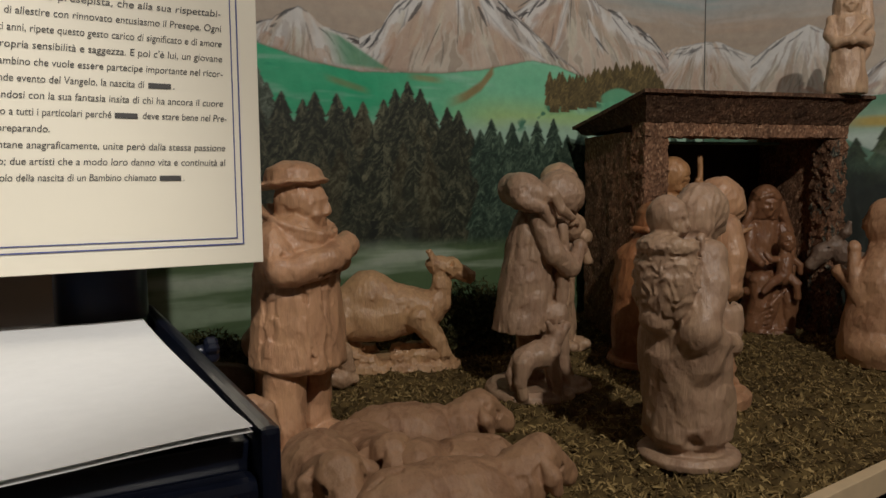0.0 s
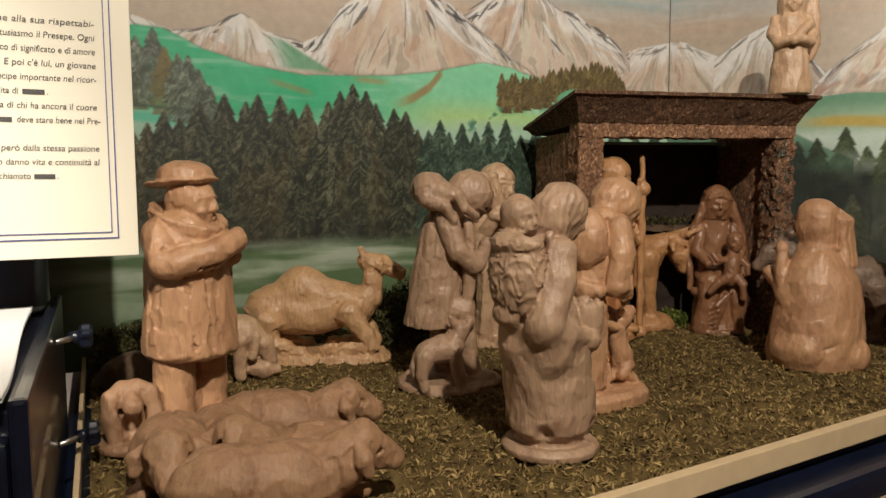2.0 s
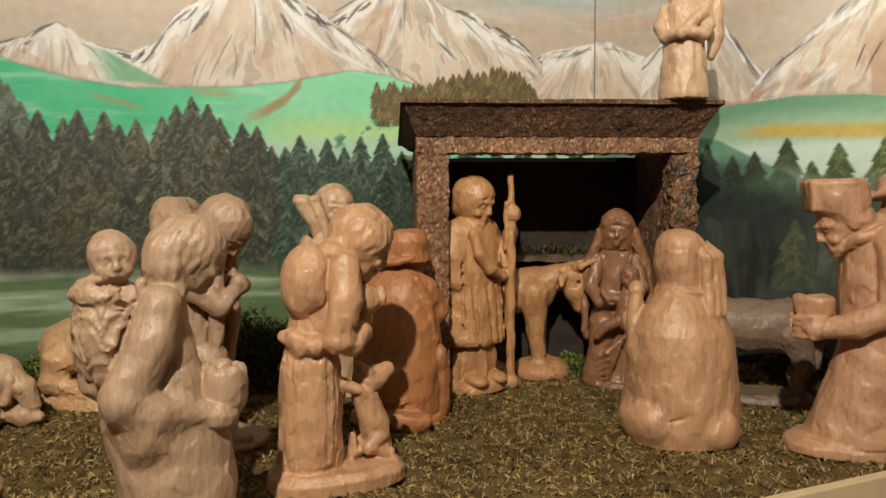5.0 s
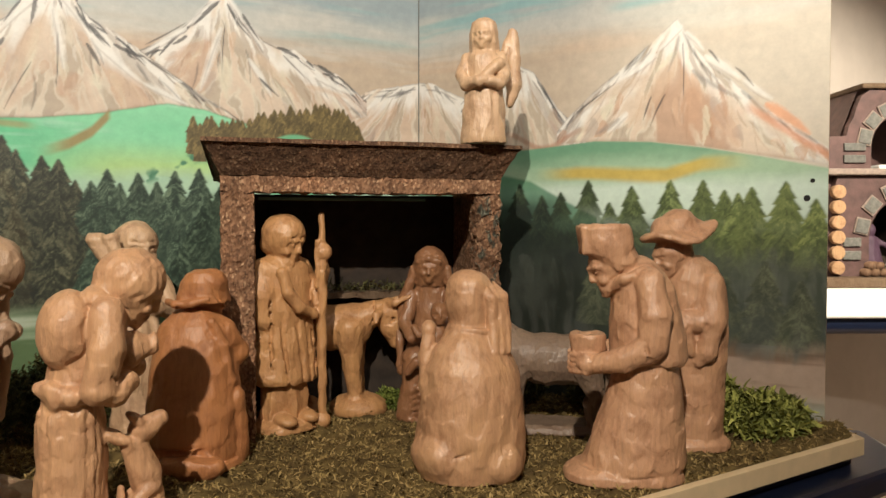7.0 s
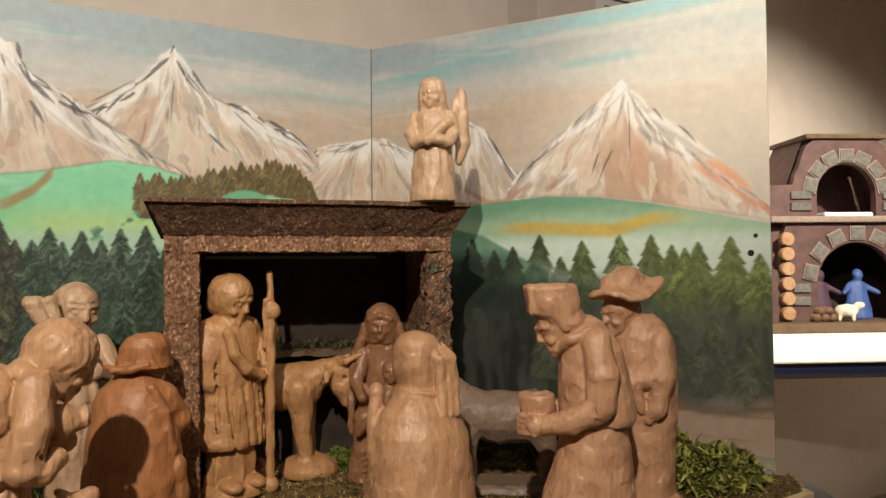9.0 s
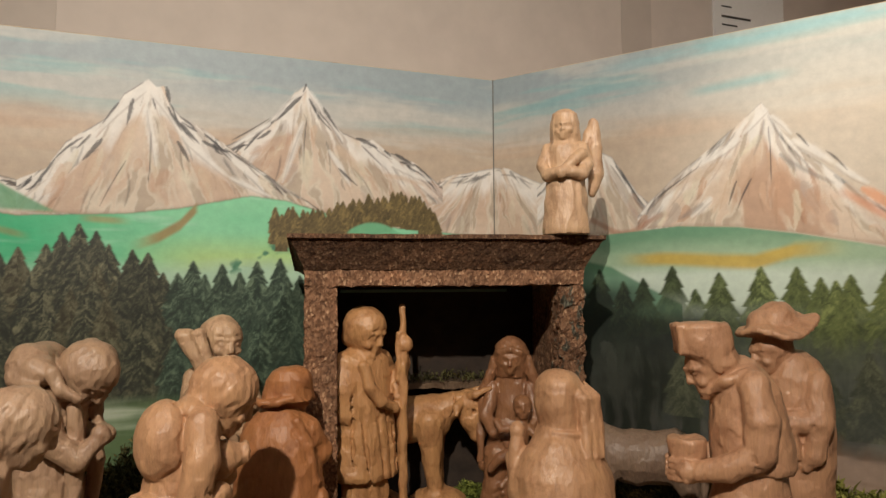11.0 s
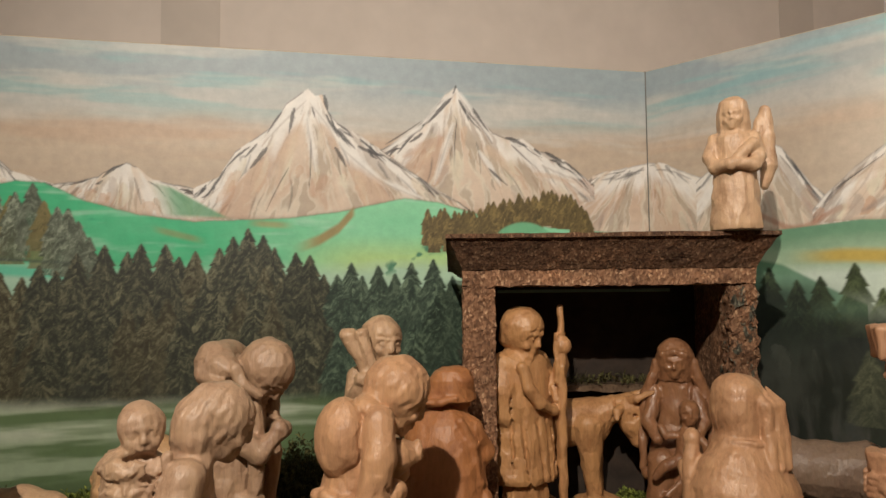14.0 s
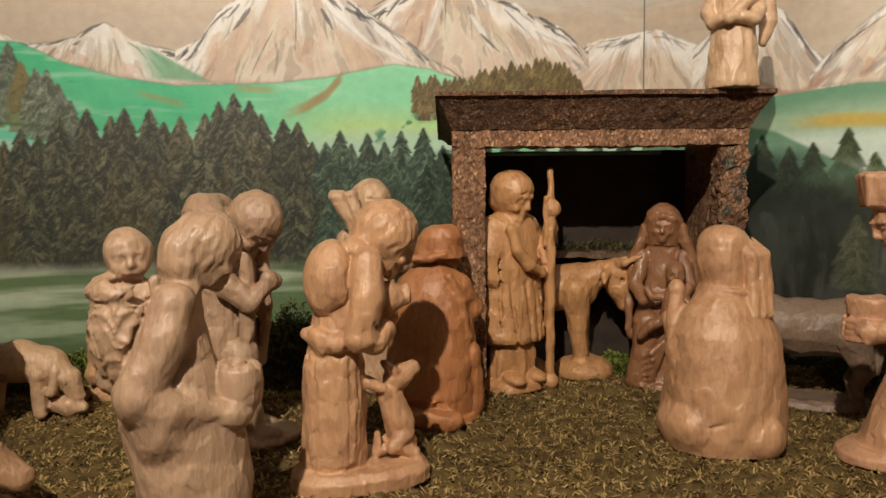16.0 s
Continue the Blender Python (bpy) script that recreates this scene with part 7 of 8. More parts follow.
part("post", rough_block(0.0, 0.062, 0.0, 0.06, 0, H - 0.028, 0.006, 0.004, 1), CHIPS, stall, "post pressed from bark chips")
part("post", rough_block(W - 0.050, W, 0.0, 0.06, 0, H - 0.028, 0.006, 0.008, 2), CRUSTED, stall, "post pressed from bark chips with grey lichen crust")
part("lintel", rough_block(0.0, W, -0.002, 0.055, H - 0.0275, H + 0.004, 0.006, 0.0034, 3), CHIPS, stall, "lintel strip of bark chips")
part("side_wall", rough_block(0.002, 0.030, 0.0605, D, 0, H - 0.012, 0.014, 0.003, 4), CHIPS, stall, "side wall of bark chips")
part("side_wall", rough_block(W - 0.030, W - 0.002, 0.0605, D, 0, H - 0.012, 0.014, 0.003, 5), CHIPS, stall, "side wall of bark chips")
# The back wall's colour is darkened to carry the stall's inner shade.
part("back_wall", rough_block(0.0305, W - 0.0305, D - 0.016, D, 0, H - 0.02, 0.03, 0.002, 6), SHADEDIN, stall, "brown inner wall, darkened in colour for the shade inside")
# Added strip in place of the gap where the greenish backdrop shows through.
part("gap_strip", box(0.07, 0.42, 0.062, 0.070, H - 0.041, H - 0.0345, 0.001), GAPGREEN, stall, "pale green strip added for the gap under the lintel")
o = 0.028                                            # flared roof: narrow foot, wide top, sloping to the back
foot = [(0.0, -0.004, H + 0.0045), (W, -0.004, H + 0.0045), (W, D, H - 0.005), (0.0, D, H - 0.005)]
crown = [(-o, -0.046, 0.5865), (W + o, -0.046, 0.5865), (W + o, D + 0.006, 0.533), (-o, D + 0.006, 0.533)]
bm = bmesh.new()
rings = [[bm.verts.new(p) for p in ring] for ring in (foot, crown)]
bm.faces.new(rings[0][::-1]), bm.faces.new(rings[1])
for k in range(4):
    bm.faces.new((rings[0][k], rings[0][(k + 1) % 4], rings[1][(k + 1) % 4], rings[1][k]))
bmesh.ops.subdivide_edges(bm, edges=[e for e in bm.edges if e.calc_length() > 0.1], cuts=60, use_grid_fill=True)
bmesh.ops.subdivide_edges(bm, edges=[e for e in bm.edges if e.calc_length() > 0.03], cuts=6, use_grid_fill=True)
for v in bm.verts:
    v.co += noise.noise_vector(v.co * 70) * 0.0022 + noise.noise_vector(v.co * 190) * 0.0012
# Shade under the roof edge is in the fascia's darker colour.
part("fascia", bm, SHADEDCHIPS, stall, "flared fascia of rough bark, its shade put into a darker brown")
roof = part("roof", rough_block(-o - 0.004, W + o + 0.004, -0.052, D + 0.010, 0.0, 0.0085, 0.02, 0.0012, 12), SHADEDCHIPS, stall, "thin roof slab of bark board")
roof.matrix_local = Matrix.Translation((0, -0.052, 0.5855)) @ pose(0, 0, 0, math.degrees(math.atan2(0.533 - 0.5865, D + 0.052)), 0, 0) @ Matrix.Translation((0, 0.052, 0))
# stone ledge and its moss inside
part("ledge_slab", rough_block(0.031, W - 0.031, D - 0.075, D - 0.0165, 0.2600, 0.274, 0.012, 0.003, 9), STONE, stall, "grey stone slab on the ledge")

# ---------------------------------------------------------------- moss bed and tufts
def inside_tray(x, y, margin=0.0):
    ok = (x > 0.062 + margin) & (y < 1.428 - margin) & (y > 0.285 + (x - 0.045) * 0.1005 + 0.02 + margin)
    side = (x - CORNER.x) * ACROSS.x + (y - CORNER.y) * ACROSS.y
    ok &= side > 0.003 + margin
    ok &= ((x - 2.185) * -0.11 + (y - 0.5) * 0.05) > -0.0 + margin * 0.1 - 0.0002
    return ok


def bed_height(x, y):
    """Moss heaps a little against the panels."""
    wallward = np.maximum(smooth(1.24, 1.42, y) * (0.55 + 0.5 * value_noise(x * 9, y * 3, 5)), 0)
    side = (x - CORNER.x) * ACROSS.x + (y - CORNER.y) * ACROSS.y
    rightward = smooth(0.20, 0.03, side)
    return (GROUND - 0.004 + 0.014 * (fractal(x * 14, y * 14, 3) - 0.5) + 0.014 * (value_noise(x * 80, y * 80, 7) - 0.5) + 0.012 * (value_noise(x * 38, y * 38, 8) - 0.5)
            + 0.028 * wallward + 0.022 * rightward * smooth(1.3, 0.9, y))


gx, gy = np.meshgrid(np.arange(0.0625, 2.24, 0.005), np.arange(0.30, 1.43, 0.005))
keep = inside_tray(gx, gy)
gz = np.where(keep, bed_height(gx, gy), 0.836)
idx = np.arange(gx.size).reshape(gx.shape)
quads = np.stack([idx[:-1, :-1], idx[:-1, 1:], idx[1:, 1:], idx[1:, :-1]], -1).reshape(-1, 4)
quads = quads[keep.ravel()[quads].all(1)]
bed = new("moss_bed", poly_mesh("moss_bed", np.stack([gx, gy, gz], -1).reshape(-1, 3), quads, MOSSBED))
tagged(bed, "brown-green dried moss spread over the whole tray", "moss", kind="stuff")


def tufts(name, x, y, z, size, lift, mat, label, seed, curl=0.5):
    """Little bent leaves of moss, three joints each, scattered at x, y, z."""
    rnd = np.random.RandomState(seed)
    n = len(x)
    ang = rnd.uniform(0, math.tau, n)
    tilt = np.clip(lift + rnd.normal(0, 0.35, n), -0.15, 1.5)
    length = size * rnd.uniform(0.5, 1.4, n)
    wide = length * rnd.uniform(0.06, 0.15, n)
    d = np.stack([np.cos(ang) * np.cos(tilt), np.sin(ang) * np.cos(tilt), np.sin(tilt)], -1)
    s = np.stack([-np.sin(ang), np.cos(ang), rnd.uniform(-0.6, 0.6, n)], -1)
    p0 = np.stack([x, y, z], -1)
    droop = np.zeros((n, 3))
    droop[:, 2] = -curl * length * rnd.uniform(0.2, 1.0, n)
    sway = s * (length * rnd.uniform(-0.3, 0.3, n))[:, None]
    mid = p0 + d * (length * 0.55)[:, None] + sway * 0.5
    tip = p0 + d * length[:, None] + droop * 0.6 + sway
    w = s * wide[:, None]
    verts = np.stack([p0 - w * 0.5, p0 + w * 0.5, mid + w, mid - w, tip + w * 0.2, tip - w * 0.2], 1)
    base = (np.arange(n) * 6)[:, None]
    faces = np.concatenate([base + np.array([0, 1, 2, 3]), base + np.array([3, 2, 4, 5])])
    ob = new(name, poly_mesh(name, verts.reshape(-1, 3), faces, mat, False))
    return tagged(ob, label, "moss", kind="stuff")


rnd = np.random.RandomState(77)
x, y = rnd.uniform(0.06, 2.22, 178000), rnd.uniform(0.30, 1.43, 178000)
ok = inside_tray(x, y, 0.002)
x, y = x[ok], y[ok]
dense = fractal(x * 30, y * 30, 19) > rnd.uniform(0.15, 0.62, len(x))
x, y = x[dense], y[dense]
tufts("moss_tufts", x, y, bed_height(x, y) - 0.001, 0.0108, 0.42, MOSS, "loose dry yellow-brown moss leaves on the tray", 5)


def heap(name, cx, cy, rx, ry, high, count, mat, label, seed, size=0.016, lift=0.7):
    """A bush of moss: leaves over a lumpy mound."""
    rnd = np.random.RandomState(seed)
    a, r = rnd.uniform(0, math.tau, count), np.sqrt(rnd.uniform(0, 1, count))
    x, y = cx + rx * r * np.cos(a), cy + ry * r * np.sin(a)
    ok = inside_tray(x, y, 0.004)
    x, y, r = x[ok], y[ok], r[ok]
    lump = 0.45 + 0.85 * fractal(x * 26, y * 26, seed)
    top = high * np.sqrt(np.maximum(1 - r * r, 0)) * lump
    z = bed_height(x, y) - 0.002 + top * rnd.uniform(0.35, 1.0, len(x))
    tufts(name, x, y, z, size, lift, mat, label, seed + 1, 0.9)


heap("moss_bush", 0.16, 1.35, 0.14, 0.08, 0.085, 5200, BUSH, "dark green dried moss heaped against the backdrop", 101)
heap("moss_bush", 0.37, 1.385, 0.12, 0.05, 0.060, 3200, FERN, "fresh green moss clump against the backdrop", 103, 0.014)
heap("moss_bush", 0.79, 1.33, 0.16, 0.10, 0.155, 9000, BUSH, "dark dried moss bush behind the camel", 105, 0.017)
heap("moss_bush", 0.98, 1.36, 0.12, 0.07, 0.060, 3600, FERN, "green moss clump beside the stall", 107, 0.015)
heap("moss_bush", 1.505, 1.215, 0.045, 0.05, 0.050, 1500, FERN, "small green moss clump beside the ox", 109, 0.013)
heap("moss_bush", 1.70, 1.16, 0.07, 0.07, 0.060, 2400, FERN, "small green moss clump beside the stall post", 111, 0.013)
heap("moss_bush", 1.80, 1.14, 0.07, 0.08, 0.120, 3600, BUSH, "dark dried moss bush at the stall corner", 113, 0.016)
heap("moss_bush", 2.03, 0.80, 0.07, 0.11, 0.072, 4200, FERN, "green moss clump at the foot of the panel", 115, 0.020)
heap("moss_bush", 2.10, 0.655, 0.085, 0.075, 0.060, 3600, SPRAY, "spiky yellow-green moss clump at the foot of the panel", 117, 0.030, 0.85)
heap("moss_bush", 2.05, 0.72, 0.06, 0.06, 0.080, 1500, SPRAY, "spiky yellow-green moss clump at the foot of the panel", 118, 0.034, 0.9)
heap("moss_bush", 1.92, 0.96, 0.06, 0.10, 0.070, 3000, BUSH, "dark green moss behind the donkey", 119, 0.015)
n = 700
lx, ly = rnd.uniform(0.17, W - 0.06, n), rnd.uniform(D - 0.095, D - 0.02, n)
lz = 0.277 + 0.018 * rnd.uniform(0, 1, n) ** 2
world_pts = np.array([S @ Vector(p) for p in zip(lx, ly, lz)])
tufts("ledge_moss", world_pts[:, 0], world_pts[:, 1], world_pts[:, 2], 0.014, 0.8, BUSH, "dark green moss growing on the stone ledge", 121)

# ---------------------------------------------------------------- information stand at the tray's end
info = thing("information_stand", "navy stand holding a printed cream text sheet", "stand", pose(0, 0, 0))
part("column", rod((-0.046, 0.965, 0.0), (-0.046, 0.965, 1.60), 0.060, 0.060, 40), NAVY, info, "round navy blue column", smooth=True)
part("collar", rod((-0.046, 0.965, 1.034), (-0.046, 0.965, 1.052), 0.068, 0.064, 40, 0.003), NAVYBLACK, info, "black collar ring", smooth=True)
part("bracket", box(-0.12, 0.004, 0.80, 0.91, 1.30, 1.44, 0.004), NAVYBLACK, info)
sheet = part("text_sheet", box(-0.31, 0.136, 0.792, 0.798, 1.134, 1.765, 0.001), CREAM, info, "cream printed sheet in a clear sleeve")


def stroke(x0, x1, z0, z1, name="border_line"):
    return part(name, box(x0, x1, 0.7905, 0.7917, z0, z1), RULE, sheet, "thin blue printed border")


for inset, w in ((0.0245, 0.0016), (0.0325, 0.0012)):
    stroke(-0.31 + inset, 0.136 - inset, 1.134 + inset, 1.134 + inset + w)
    stroke(0.136 - inset - w, 0.136 - inset, 1.134 + inset + w, 1.765 - inset)

LINES = ["nostro amico presepista, che alla sua rispettabi-", "ente di allestire con rinnovato entusiasmo il Presepe. Ogni", "molti anni, ripete questo gesto carico di significato e di amore",
         "la propria sensibilità e saggezza. E poi c'è lui, un giovane", "o bambino che vuole essere partecipe importante nel ricor-", "grande evento del Vangelo, la nascita di #.",
         "gnandosi con la sua fantasia insita di chi ha ancora il cuore", "ento a tutti i particolari perché # deve stare bene nel Pre-", "o preparando.",
         "lontane anagraficamente, unite però dalla stessa passione", "pio; due artisti che a modo loro danno vita e continuità al", "acolo della nascita di un Bambino chiamato #."]
TEXT_RIGHT, TEXT_TOP, STEP = 0.091, 1.4417, 0.01834


def words(body, size, x, z):
    cu = bpy.data.curves.new("line", "FONT")
    cu.body, cu.size, cu.extrude = body, size, 0.00015
    cu.shear = 0.12
    ob = new("text_line", cu)
    bpy.context.view_layer.update()
    wide = ob.dimensions.x
    me = bpy.data.meshes.new_from_object(ob)
    bpy.data.objects.remove(ob)
    me.materials.clear()
    me.materials.append(INK)
    out = new("text_line", me)
    out.matrix_world = pose(x, 0.7913, z, 90, 0, 0)
    out.parent = sheet
    return out, wide


SIZE = 0.0118
for k, text in enumerate(LINES):
    z = TEXT_TOP - k * STEP
    full = k in (0, 1, 2, 3, 4, 6, 7, 9, 10)
    pieces = text.split("#")
    made, x = [], 0.0
    for j, piece in enumerate(pieces):
        if j:
            bar = part("text_bar", box(0.0, 0.0295, 0.7909, 0.7917, z, z + 0.0062), INK, sheet, "dark printed bar")
            made.append((bar, x + 0.002))
            x += 0.034
        if piece:
            ob, wide = words(piece, SIZE, 0, z)
            made.append((ob, x))
            x += wide + (0.003 if j < len(pieces) - 1 else 0)
    stretch = (0.254 if full else 0.196 if k == 5 else 0.2035 if k == 11 else 0.060) / x
    left = TEXT_RIGHT - 0.254
    for ob, off in made:
        m = ob.matrix_world.copy() if ob.name.startswith("text_line") else Matrix()
        ob.matrix_local = Matrix.Translation((left + off * stretch, 0, 0)) @ m @ (Matrix.Diagonal((stretch, 1, 1, 1)))

# paper holder: dark box with a white sheet on it and two clamp screws
desk = thing("paper_stand", "black-navy desk box with white paper and clamp screws", "stand", pose(0, 0, 0))
part("box_side", box(0.012, 0.028, 0.360, 1.03, 0.80, 1.056, 0.005), NAVYBLACK, desk)
part("box_front", box(-0.52, 0.0115, 0.360, 0.388, 0.80, 1.020, 0.008), NAVYBLACK, desk)
part("box_floor", box(-0.52, 0.0115, 0.3885, 1.03, 1.00, 1.040, 0.002), NAVYBLACK, desk)
part("foot", rod((-0.25, 0.62, 0.0), (-0.25, 0.62, 0.999), 0.04), NAVYBLACK, desk, smooth=True)
ys, xs = np.meshgrid(np.linspace(0.366, 0.885, 44), np.linspace(-0.50, 0.0085, 30), indexing="ij")
curlup = 0.0035 * smooth(0.44, 0.366, ys) * np.sin(xs * 14 + 1.0) + 0.0016 * np.sin(xs * 17 + ys * 6) + 0.007 * smooth(0.37, 0.78, ys)
xs = xs - 0.012 * smooth(0.37, 0.78, ys) * (xs > -0.45)
pts = np.stack([xs, ys, 1.0530 + curlup], -1)
pile = np.concatenate([pts, pts[::-1] - np.array([0, 0, 0.004])], 0)
paper = new("paper", grid_mesh("paper", pile, PAPER))
paper.parent = desk
tagged(paper, "blank white paper curling at its front edge")
for y, z, reach in ((0.790, 1.022, 0.056), (0.768, 0.892, 0.060)):
    screw = part("clamp_screw", rod((0.0285, y - 0.035, z + 0.005), (reach, y, z + 0.004), 0.0040, 0.0040, 14), STEEL, desk, "bright steel screw", smooth=True)
    part("collar", rod((reach - 0.010, y - 0.008, z + 0.004), (reach, y, z + 0.004), 0.0085, 0.0085, 18, 0.001), NAVYBLACK, screw, smooth=True)
    knob = bmesh.new()
    ring_pts = []
    for k in range(30):
        a = math.tau * k / 30
        r = 0.0150 + 0.0022 * math.cos(5 * a)
        ring_pts.append((r * math.cos(a), r * math.sin(a)))
    rows = [[knob.verts.new((reach + dx, y + q * kk, z + 0.004 + p * kk)) for p, q in ring_pts] for dx, kk in ((0.0005, 0.8), (0.004, 1.0), (0.013, 1.0), (0.017, 0.8))]
    for lo, hi in zip(rows, rows[1:]):
        for k in range(30):
            knob.faces.new((lo[k], lo[(k + 1) % 30], hi[(k + 1) % 30], hi[k]))
    knob.faces.new(rows[0][::-1]), knob.faces.new(rows[-1])
    part("knob", knob, NAVYBLACK, screw, "black plastic knob")
# ---------------------------------------------------------------- the next display: a toy oven house on a clothed table
OX, OY = 4.02, 1.62
M = pose(OX, OY, 0, 0, 0, -26)
side_table = thing("side_table", "navy blue table carrying the next display", "table", M)
part("tabletop", box(-0.62, 0.85, -0.42, 0.36, 0.86, 0.955, 0.03), NAVY, side_table, "navy blue moulded top", smooth=True)
for x in (-0.52, 0.7):
    for y in (-0.34, 0.28):
        part("leg", rod((x, y, 0), (x, y, 0.87), 0.03), NAVYBLACK, side_table, smooth=True)
cloth = new("table_cloth", mesh_of("table_cloth", box(-0.60, 0.84, -0.445, 0.34, 0.925, 1.035, 0.012), CLOTH, True))
cloth.matrix_world = M
tagged(cloth, "white cloth covering the navy side table", "cloth")

oven = thing("toy_oven_house", "toy stone oven house of brown clay with two arched openings", "model house", M @ pose(-0.080, -0.08, 1.036) @ Matrix.Scale(0.885, 4))
part("base", box(-0.60, 0.62, -0.34, 0.26, 0.0, 0.045, 0.012), STONE, oven, "rough brown base board")


def arch_front(w0, w1, z0, z1, y, r, cz, thick):
    """A tapering front wall with an arched mouth through it."""
    bm = bmesh.new()
    n = 18

    def edge_x(z):
        return w0 + (w1 - w0) * (z - z0) / (z1 - z0)
    pairs = [((r, z0), (w0, z0))]
    for k in range(n + 1):
        a = math.pi * k / n
        dx, dz = math.cos(a), math.sin(a)
        reach = (z1 - cz) / dz if dz > 1e-6 else 9.0
        for _ in range(30):                                   # where the spoke leaves the tapering outline
            if abs(dx) * reach > edge_x(min(z1, cz + dz * reach)):
                reach *= 0.94
        pairs.append(((r * dx, cz + r * dz), (dx * reach, cz + dz * reach)))
    pairs.append(((-r, z0), (-w0, z0)))
    rows = [[bm.verts.new((p[0], yy, p[1])) for p in pair] for pair in pairs for yy in (y, y + thick)]
    for k in range(len(pairs) - 1):
        (fi, fo), (bi, bo), (gi, go), (ci, co) = rows[2 * k], rows[2 * k + 1], rows[2 * k + 2], rows[2 * k + 3]
        bm.faces.new((fi, fo, go, gi)), bm.faces.new((bi, ci, co, bo))
        bm.faces.new((fi, gi, ci, bi)), bm.faces.new((fo, bo, co, go))
    bmesh.ops.recalc_face_normals(bm, faces=bm.faces[:])
    return bm


part("lower_front", arch_front(0.40, 0.36, 0.0455, 0.50, -0.24, 0.19, 0.22, 0.04), OVENCLAY, oven, "brown clay front wall")
part("upper_front", arch_front(0.33, 0.19, 0.5305, 0.90, -0.17, 0.145, 0.64, 0.04), OVENCLAY, oven, "brown clay chimney front")
part("lower_body", slab([(-0.40, -0.1995), (0.40, -0.1995), (0.40, 0.22), (-0.40, 0.22)], 0.46, 0.4995), OVENCLAY, oven)
for e in (-1, 1):
    part("side_wall", box(min(0.34 * e, 0.395 * e), max(0.34 * e, 0.395 * e), -0.1995, 0.22, 0.0455, 0.4595), OVENCLAY, oven)
# Darker than the clay, so the oven's mouth looks shaded.
part("rear_wall", box(-0.3395, 0.3395, 0.18, 0.22, 0.0455, 0.4595), SHADEDIN, oven)
part("shelf", box(-0.42, 0.44, -0.27, 0.24, 0.5005, 0.530, 0.008), MORTAR, oven, "pale mortar shelf")
bm = bmesh.new()
lo = [bm.verts.new(p) for p in ((-0.33, -0.1295, 0.5305), (0.33, -0.1295, 0.5305), (0.33, 0.2, 0.5305), (-0.33, 0.2, 0.5305))]
hi = [bm.verts.new(p) for p in ((-0.19, -0.1295, 0.90), (0.19, -0.1295, 0.90), (0.19, 0.14, 0.90), (-0.19, 0.14, 0.90))]
for k in (1, 2, 3):
    bm.faces.new((lo[k], lo[(k + 1) % 4], hi[(k + 1) % 4], hi[k]))
bm.faces.new(hi)
part("chimney_hood", bm, OVENCLAY, oven, "tapering clay hood")
part("roof_slab", box(-0.20, 0.20, -0.19, 0.16, 0.9005, 0.925, 0.008), STONE, oven, "flat rusty slab on top")
for r, cz, y, w in ((0.232, 0.22, -0.244, 7), (0.182, 0.64, -0.174, 7)):
    for k in range(w):
        a = math.pi * (k + 0.5) / w
        piece = Matrix.Translation((r * math.cos(a), y, cz + r * math.sin(a))) @ Matrix.Rotation(math.pi / 2 - a, 4, "Y")
        stone = part("arch_stone", box(-0.032, 0.032, -0.012, 0.006, -0.028, 0.028, 0.005), SLATE, oven, "grey slate arch stone", m=piece)
        part("joint", box(-0.037, 0.037, -0.006, 0.004, -0.033, 0.033, 0.002), MORTAR, stone, "pale mortar joint round the stone")
for x, z in ((-0.27, 0.14), (-0.27, 0.20), (0.27, 0.14), (0.27, 0.20)):
    part("stone", box(x - 0.04, x + 0.04, -0.252, -0.238, z - 0.02, z + 0.02, 0.004), SLATE, oven, "grey slate stone")
for x, z in ((-0.225, 0.58), (-0.225, 0.635), (0.225, 0.58), (0.225, 0.635)):
    part("stone", box(x - 0.05, x + 0.05, -0.182, -0.168, z - 0.018, z + 0.018, 0.004), SLATE, oven, "grey slate stone")
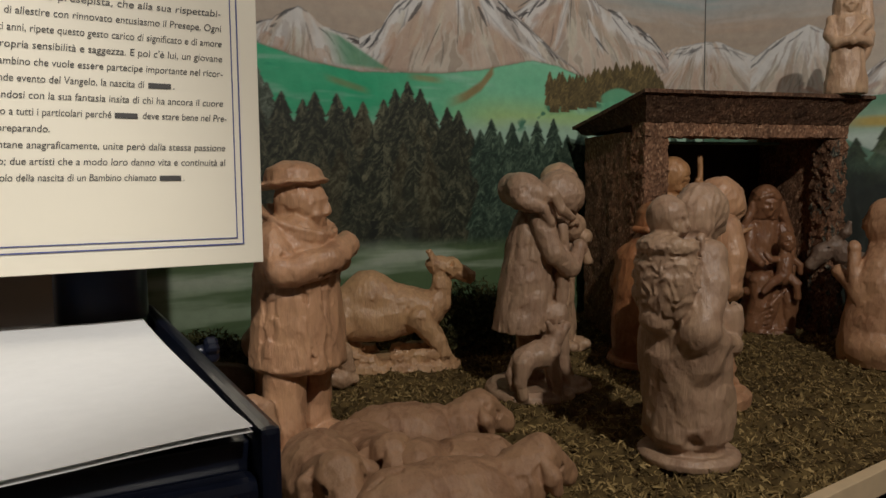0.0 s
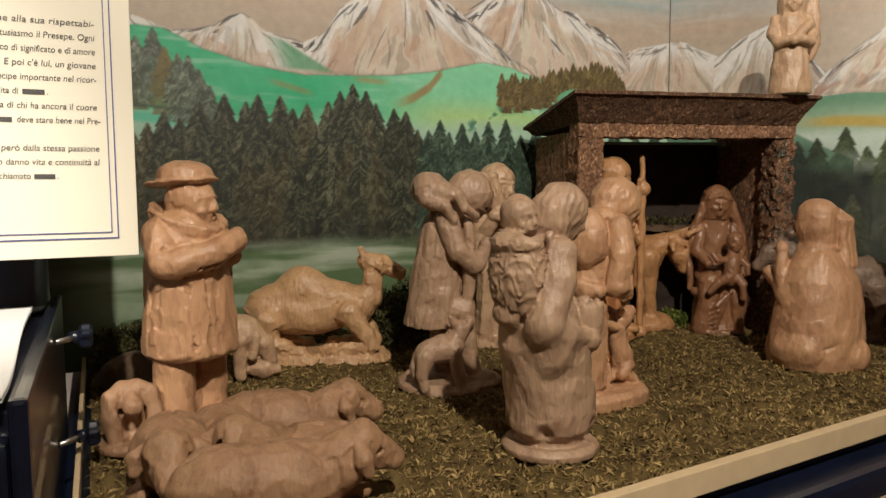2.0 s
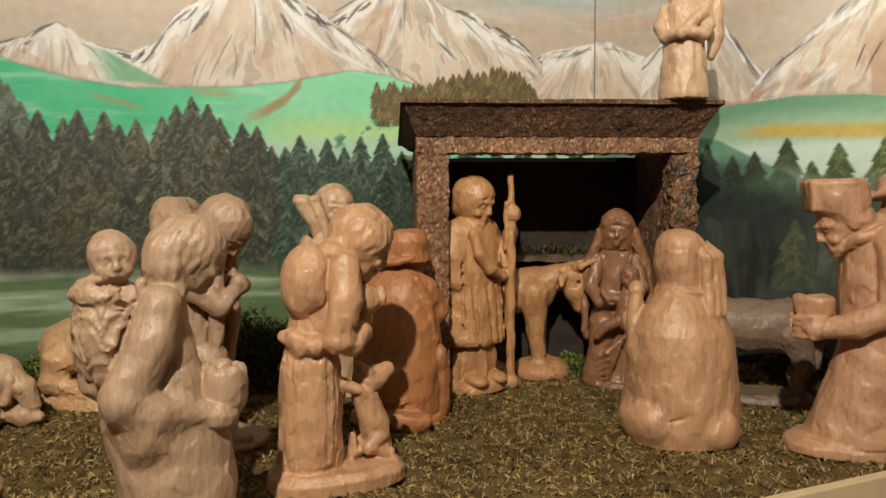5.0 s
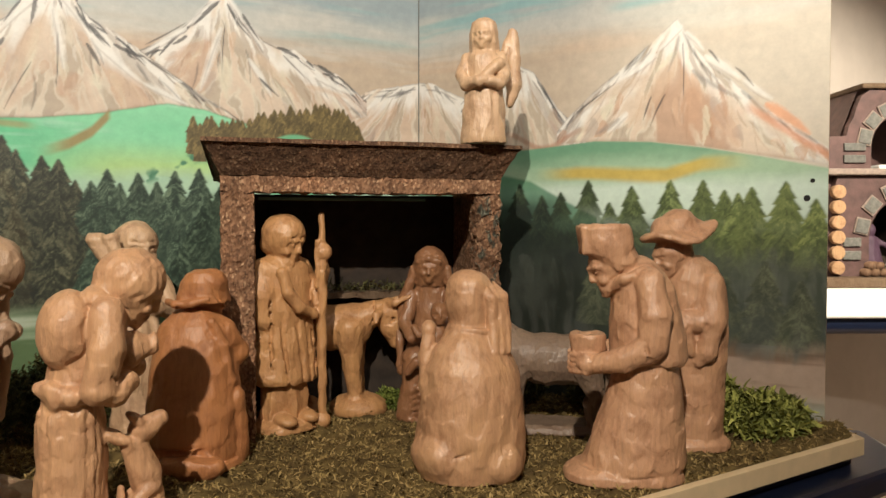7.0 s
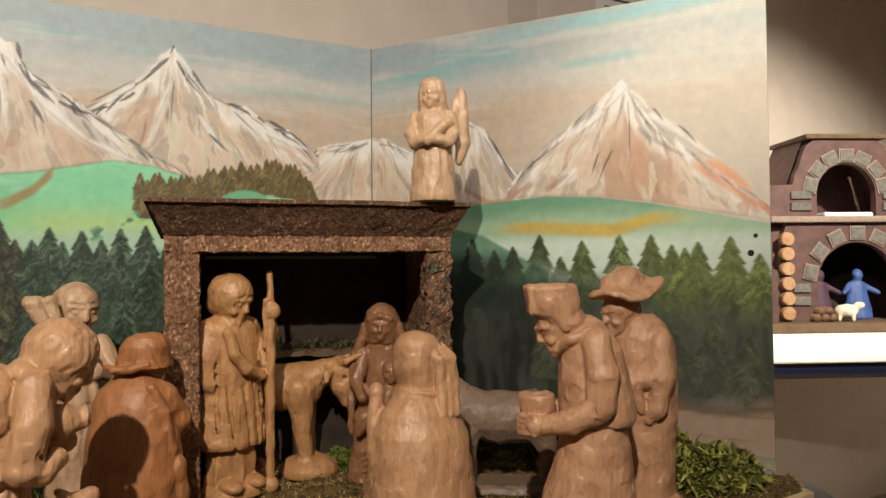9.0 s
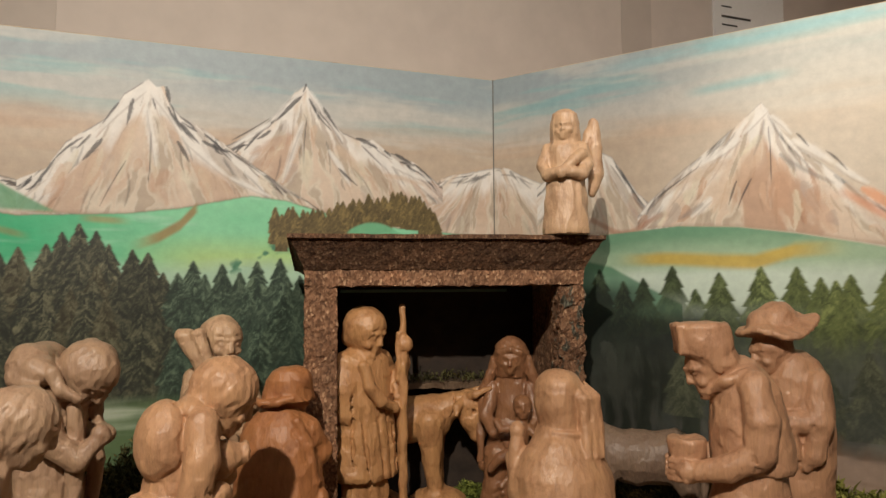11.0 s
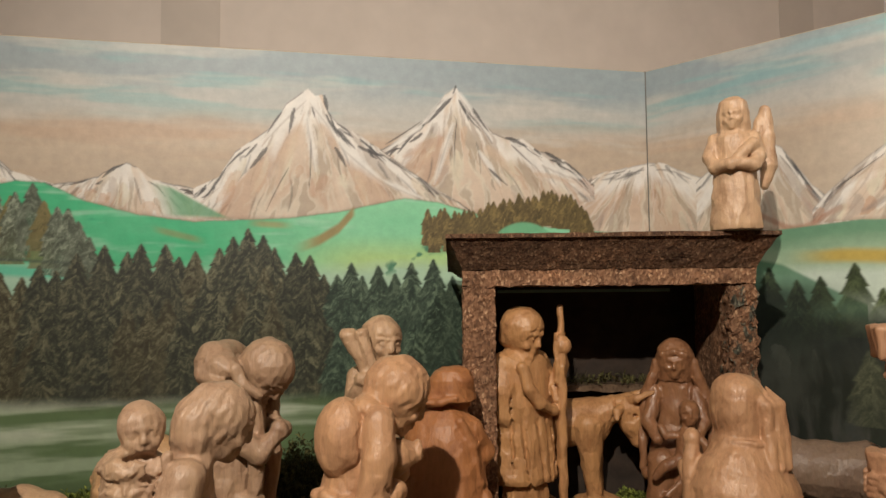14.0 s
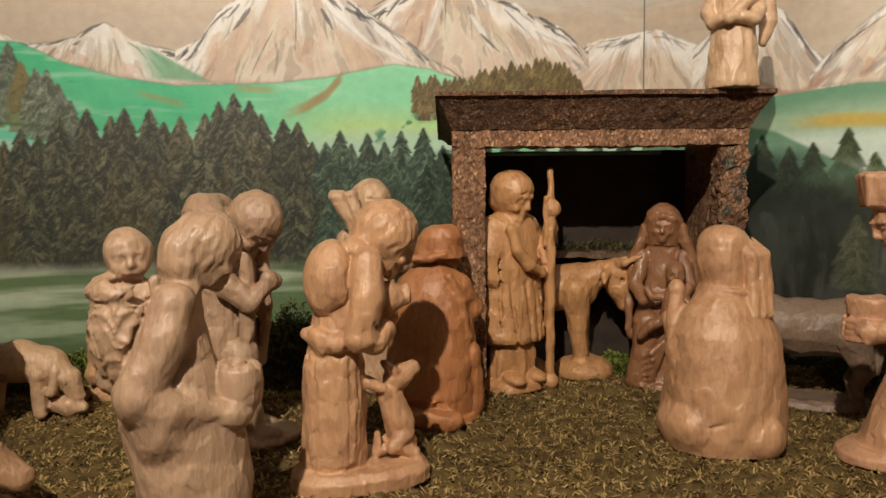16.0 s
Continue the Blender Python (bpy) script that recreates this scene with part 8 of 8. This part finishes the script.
for k in range(6):
    part("log", rod((-0.345, -0.275, 0.085 + 0.068 * k), (-0.345, -0.2405, 0.085 + 0.068 * k), 0.031, 0.031, 14, 0.003), LOGEND, oven, "sawn round log end")
part("bread", box(-0.10, 0.14, -0.16, -0.02, 0.5310, 0.556, 0.012), CLOTH, oven, "pale loaf on the shelf")
for k in range(5):
    log = new("toy_log", mesh_of("toy_log", rod((0, -0.06, 0), (0, 0.06, 0), 0.016, 0.015, 10), LOGBARK, True))
    log.matrix_world = M @ pose(-0.27 + 0.034 * (k % 3) + 0.017 * (k // 3), -0.265, 1.036 + 0.057 + 0.027 * (k // 3))
    tagged(log, "small brown toy log in the pile before the oven", "log", "pile of toy logs")


def toy(name, x, mat, label, high=0.19):
    c = Carving(0.01)
    c.robe([(0.0, 0.06, 0.05), (0.05, 0.055, 0.045), (high * 0.75, 0.032, 0.026), (high * 0.82, 0.015, 0.015)], 7, 0.005, 3)
    c.ball((0, -0.006, high * 0.92), (0.022, 0.024, 0.028))
    c.path([(-0.03, 0, high * 0.7), (-0.075, -0.03, high * 0.55)], [0.014, 0.01])
    c.path([(0.03, 0, high * 0.7), (0.075, -0.03, high * 0.55)], [0.014, 0.01])
    ob = new(name, c.mesh(name, mat, 0.006, 0.0))
    ob.matrix_world = M @ pose(x, -0.16, 1.036 + 0.041)
    tagged(ob, label, "figurine")


toy("toy_figure", -0.17, PURPLE, "small painted figure in dark purple robes inside the oven", 0.20)
toy("toy_figure", 0.0, BLUE, "small painted figure in blue and pink robes inside the oven", 0.20)
c = Carving(0.008)
c.ball((0, 0, 0.04), (0.028, 0.045, 0.028))
c.ball((0, -0.045, 0.062), (0.015, 0.02, 0.016))
for e in (-1, 1):
    for f in (-1, 1):
        c.limb((0.015 * e, 0.025 * f, 0.03), (0.015 * e, 0.025 * f, 0.0), 0.008, 0.007)
sheep = new("toy_sheep", c.mesh("toy_sheep", WOOL, 0.005, 0.0))
sheep.matrix_world = M @ pose(-0.135, -0.30, 1.036 + 0.043, 0, 0, 60)
tagged(sheep, "small white woolly toy sheep before the oven", "figurine")
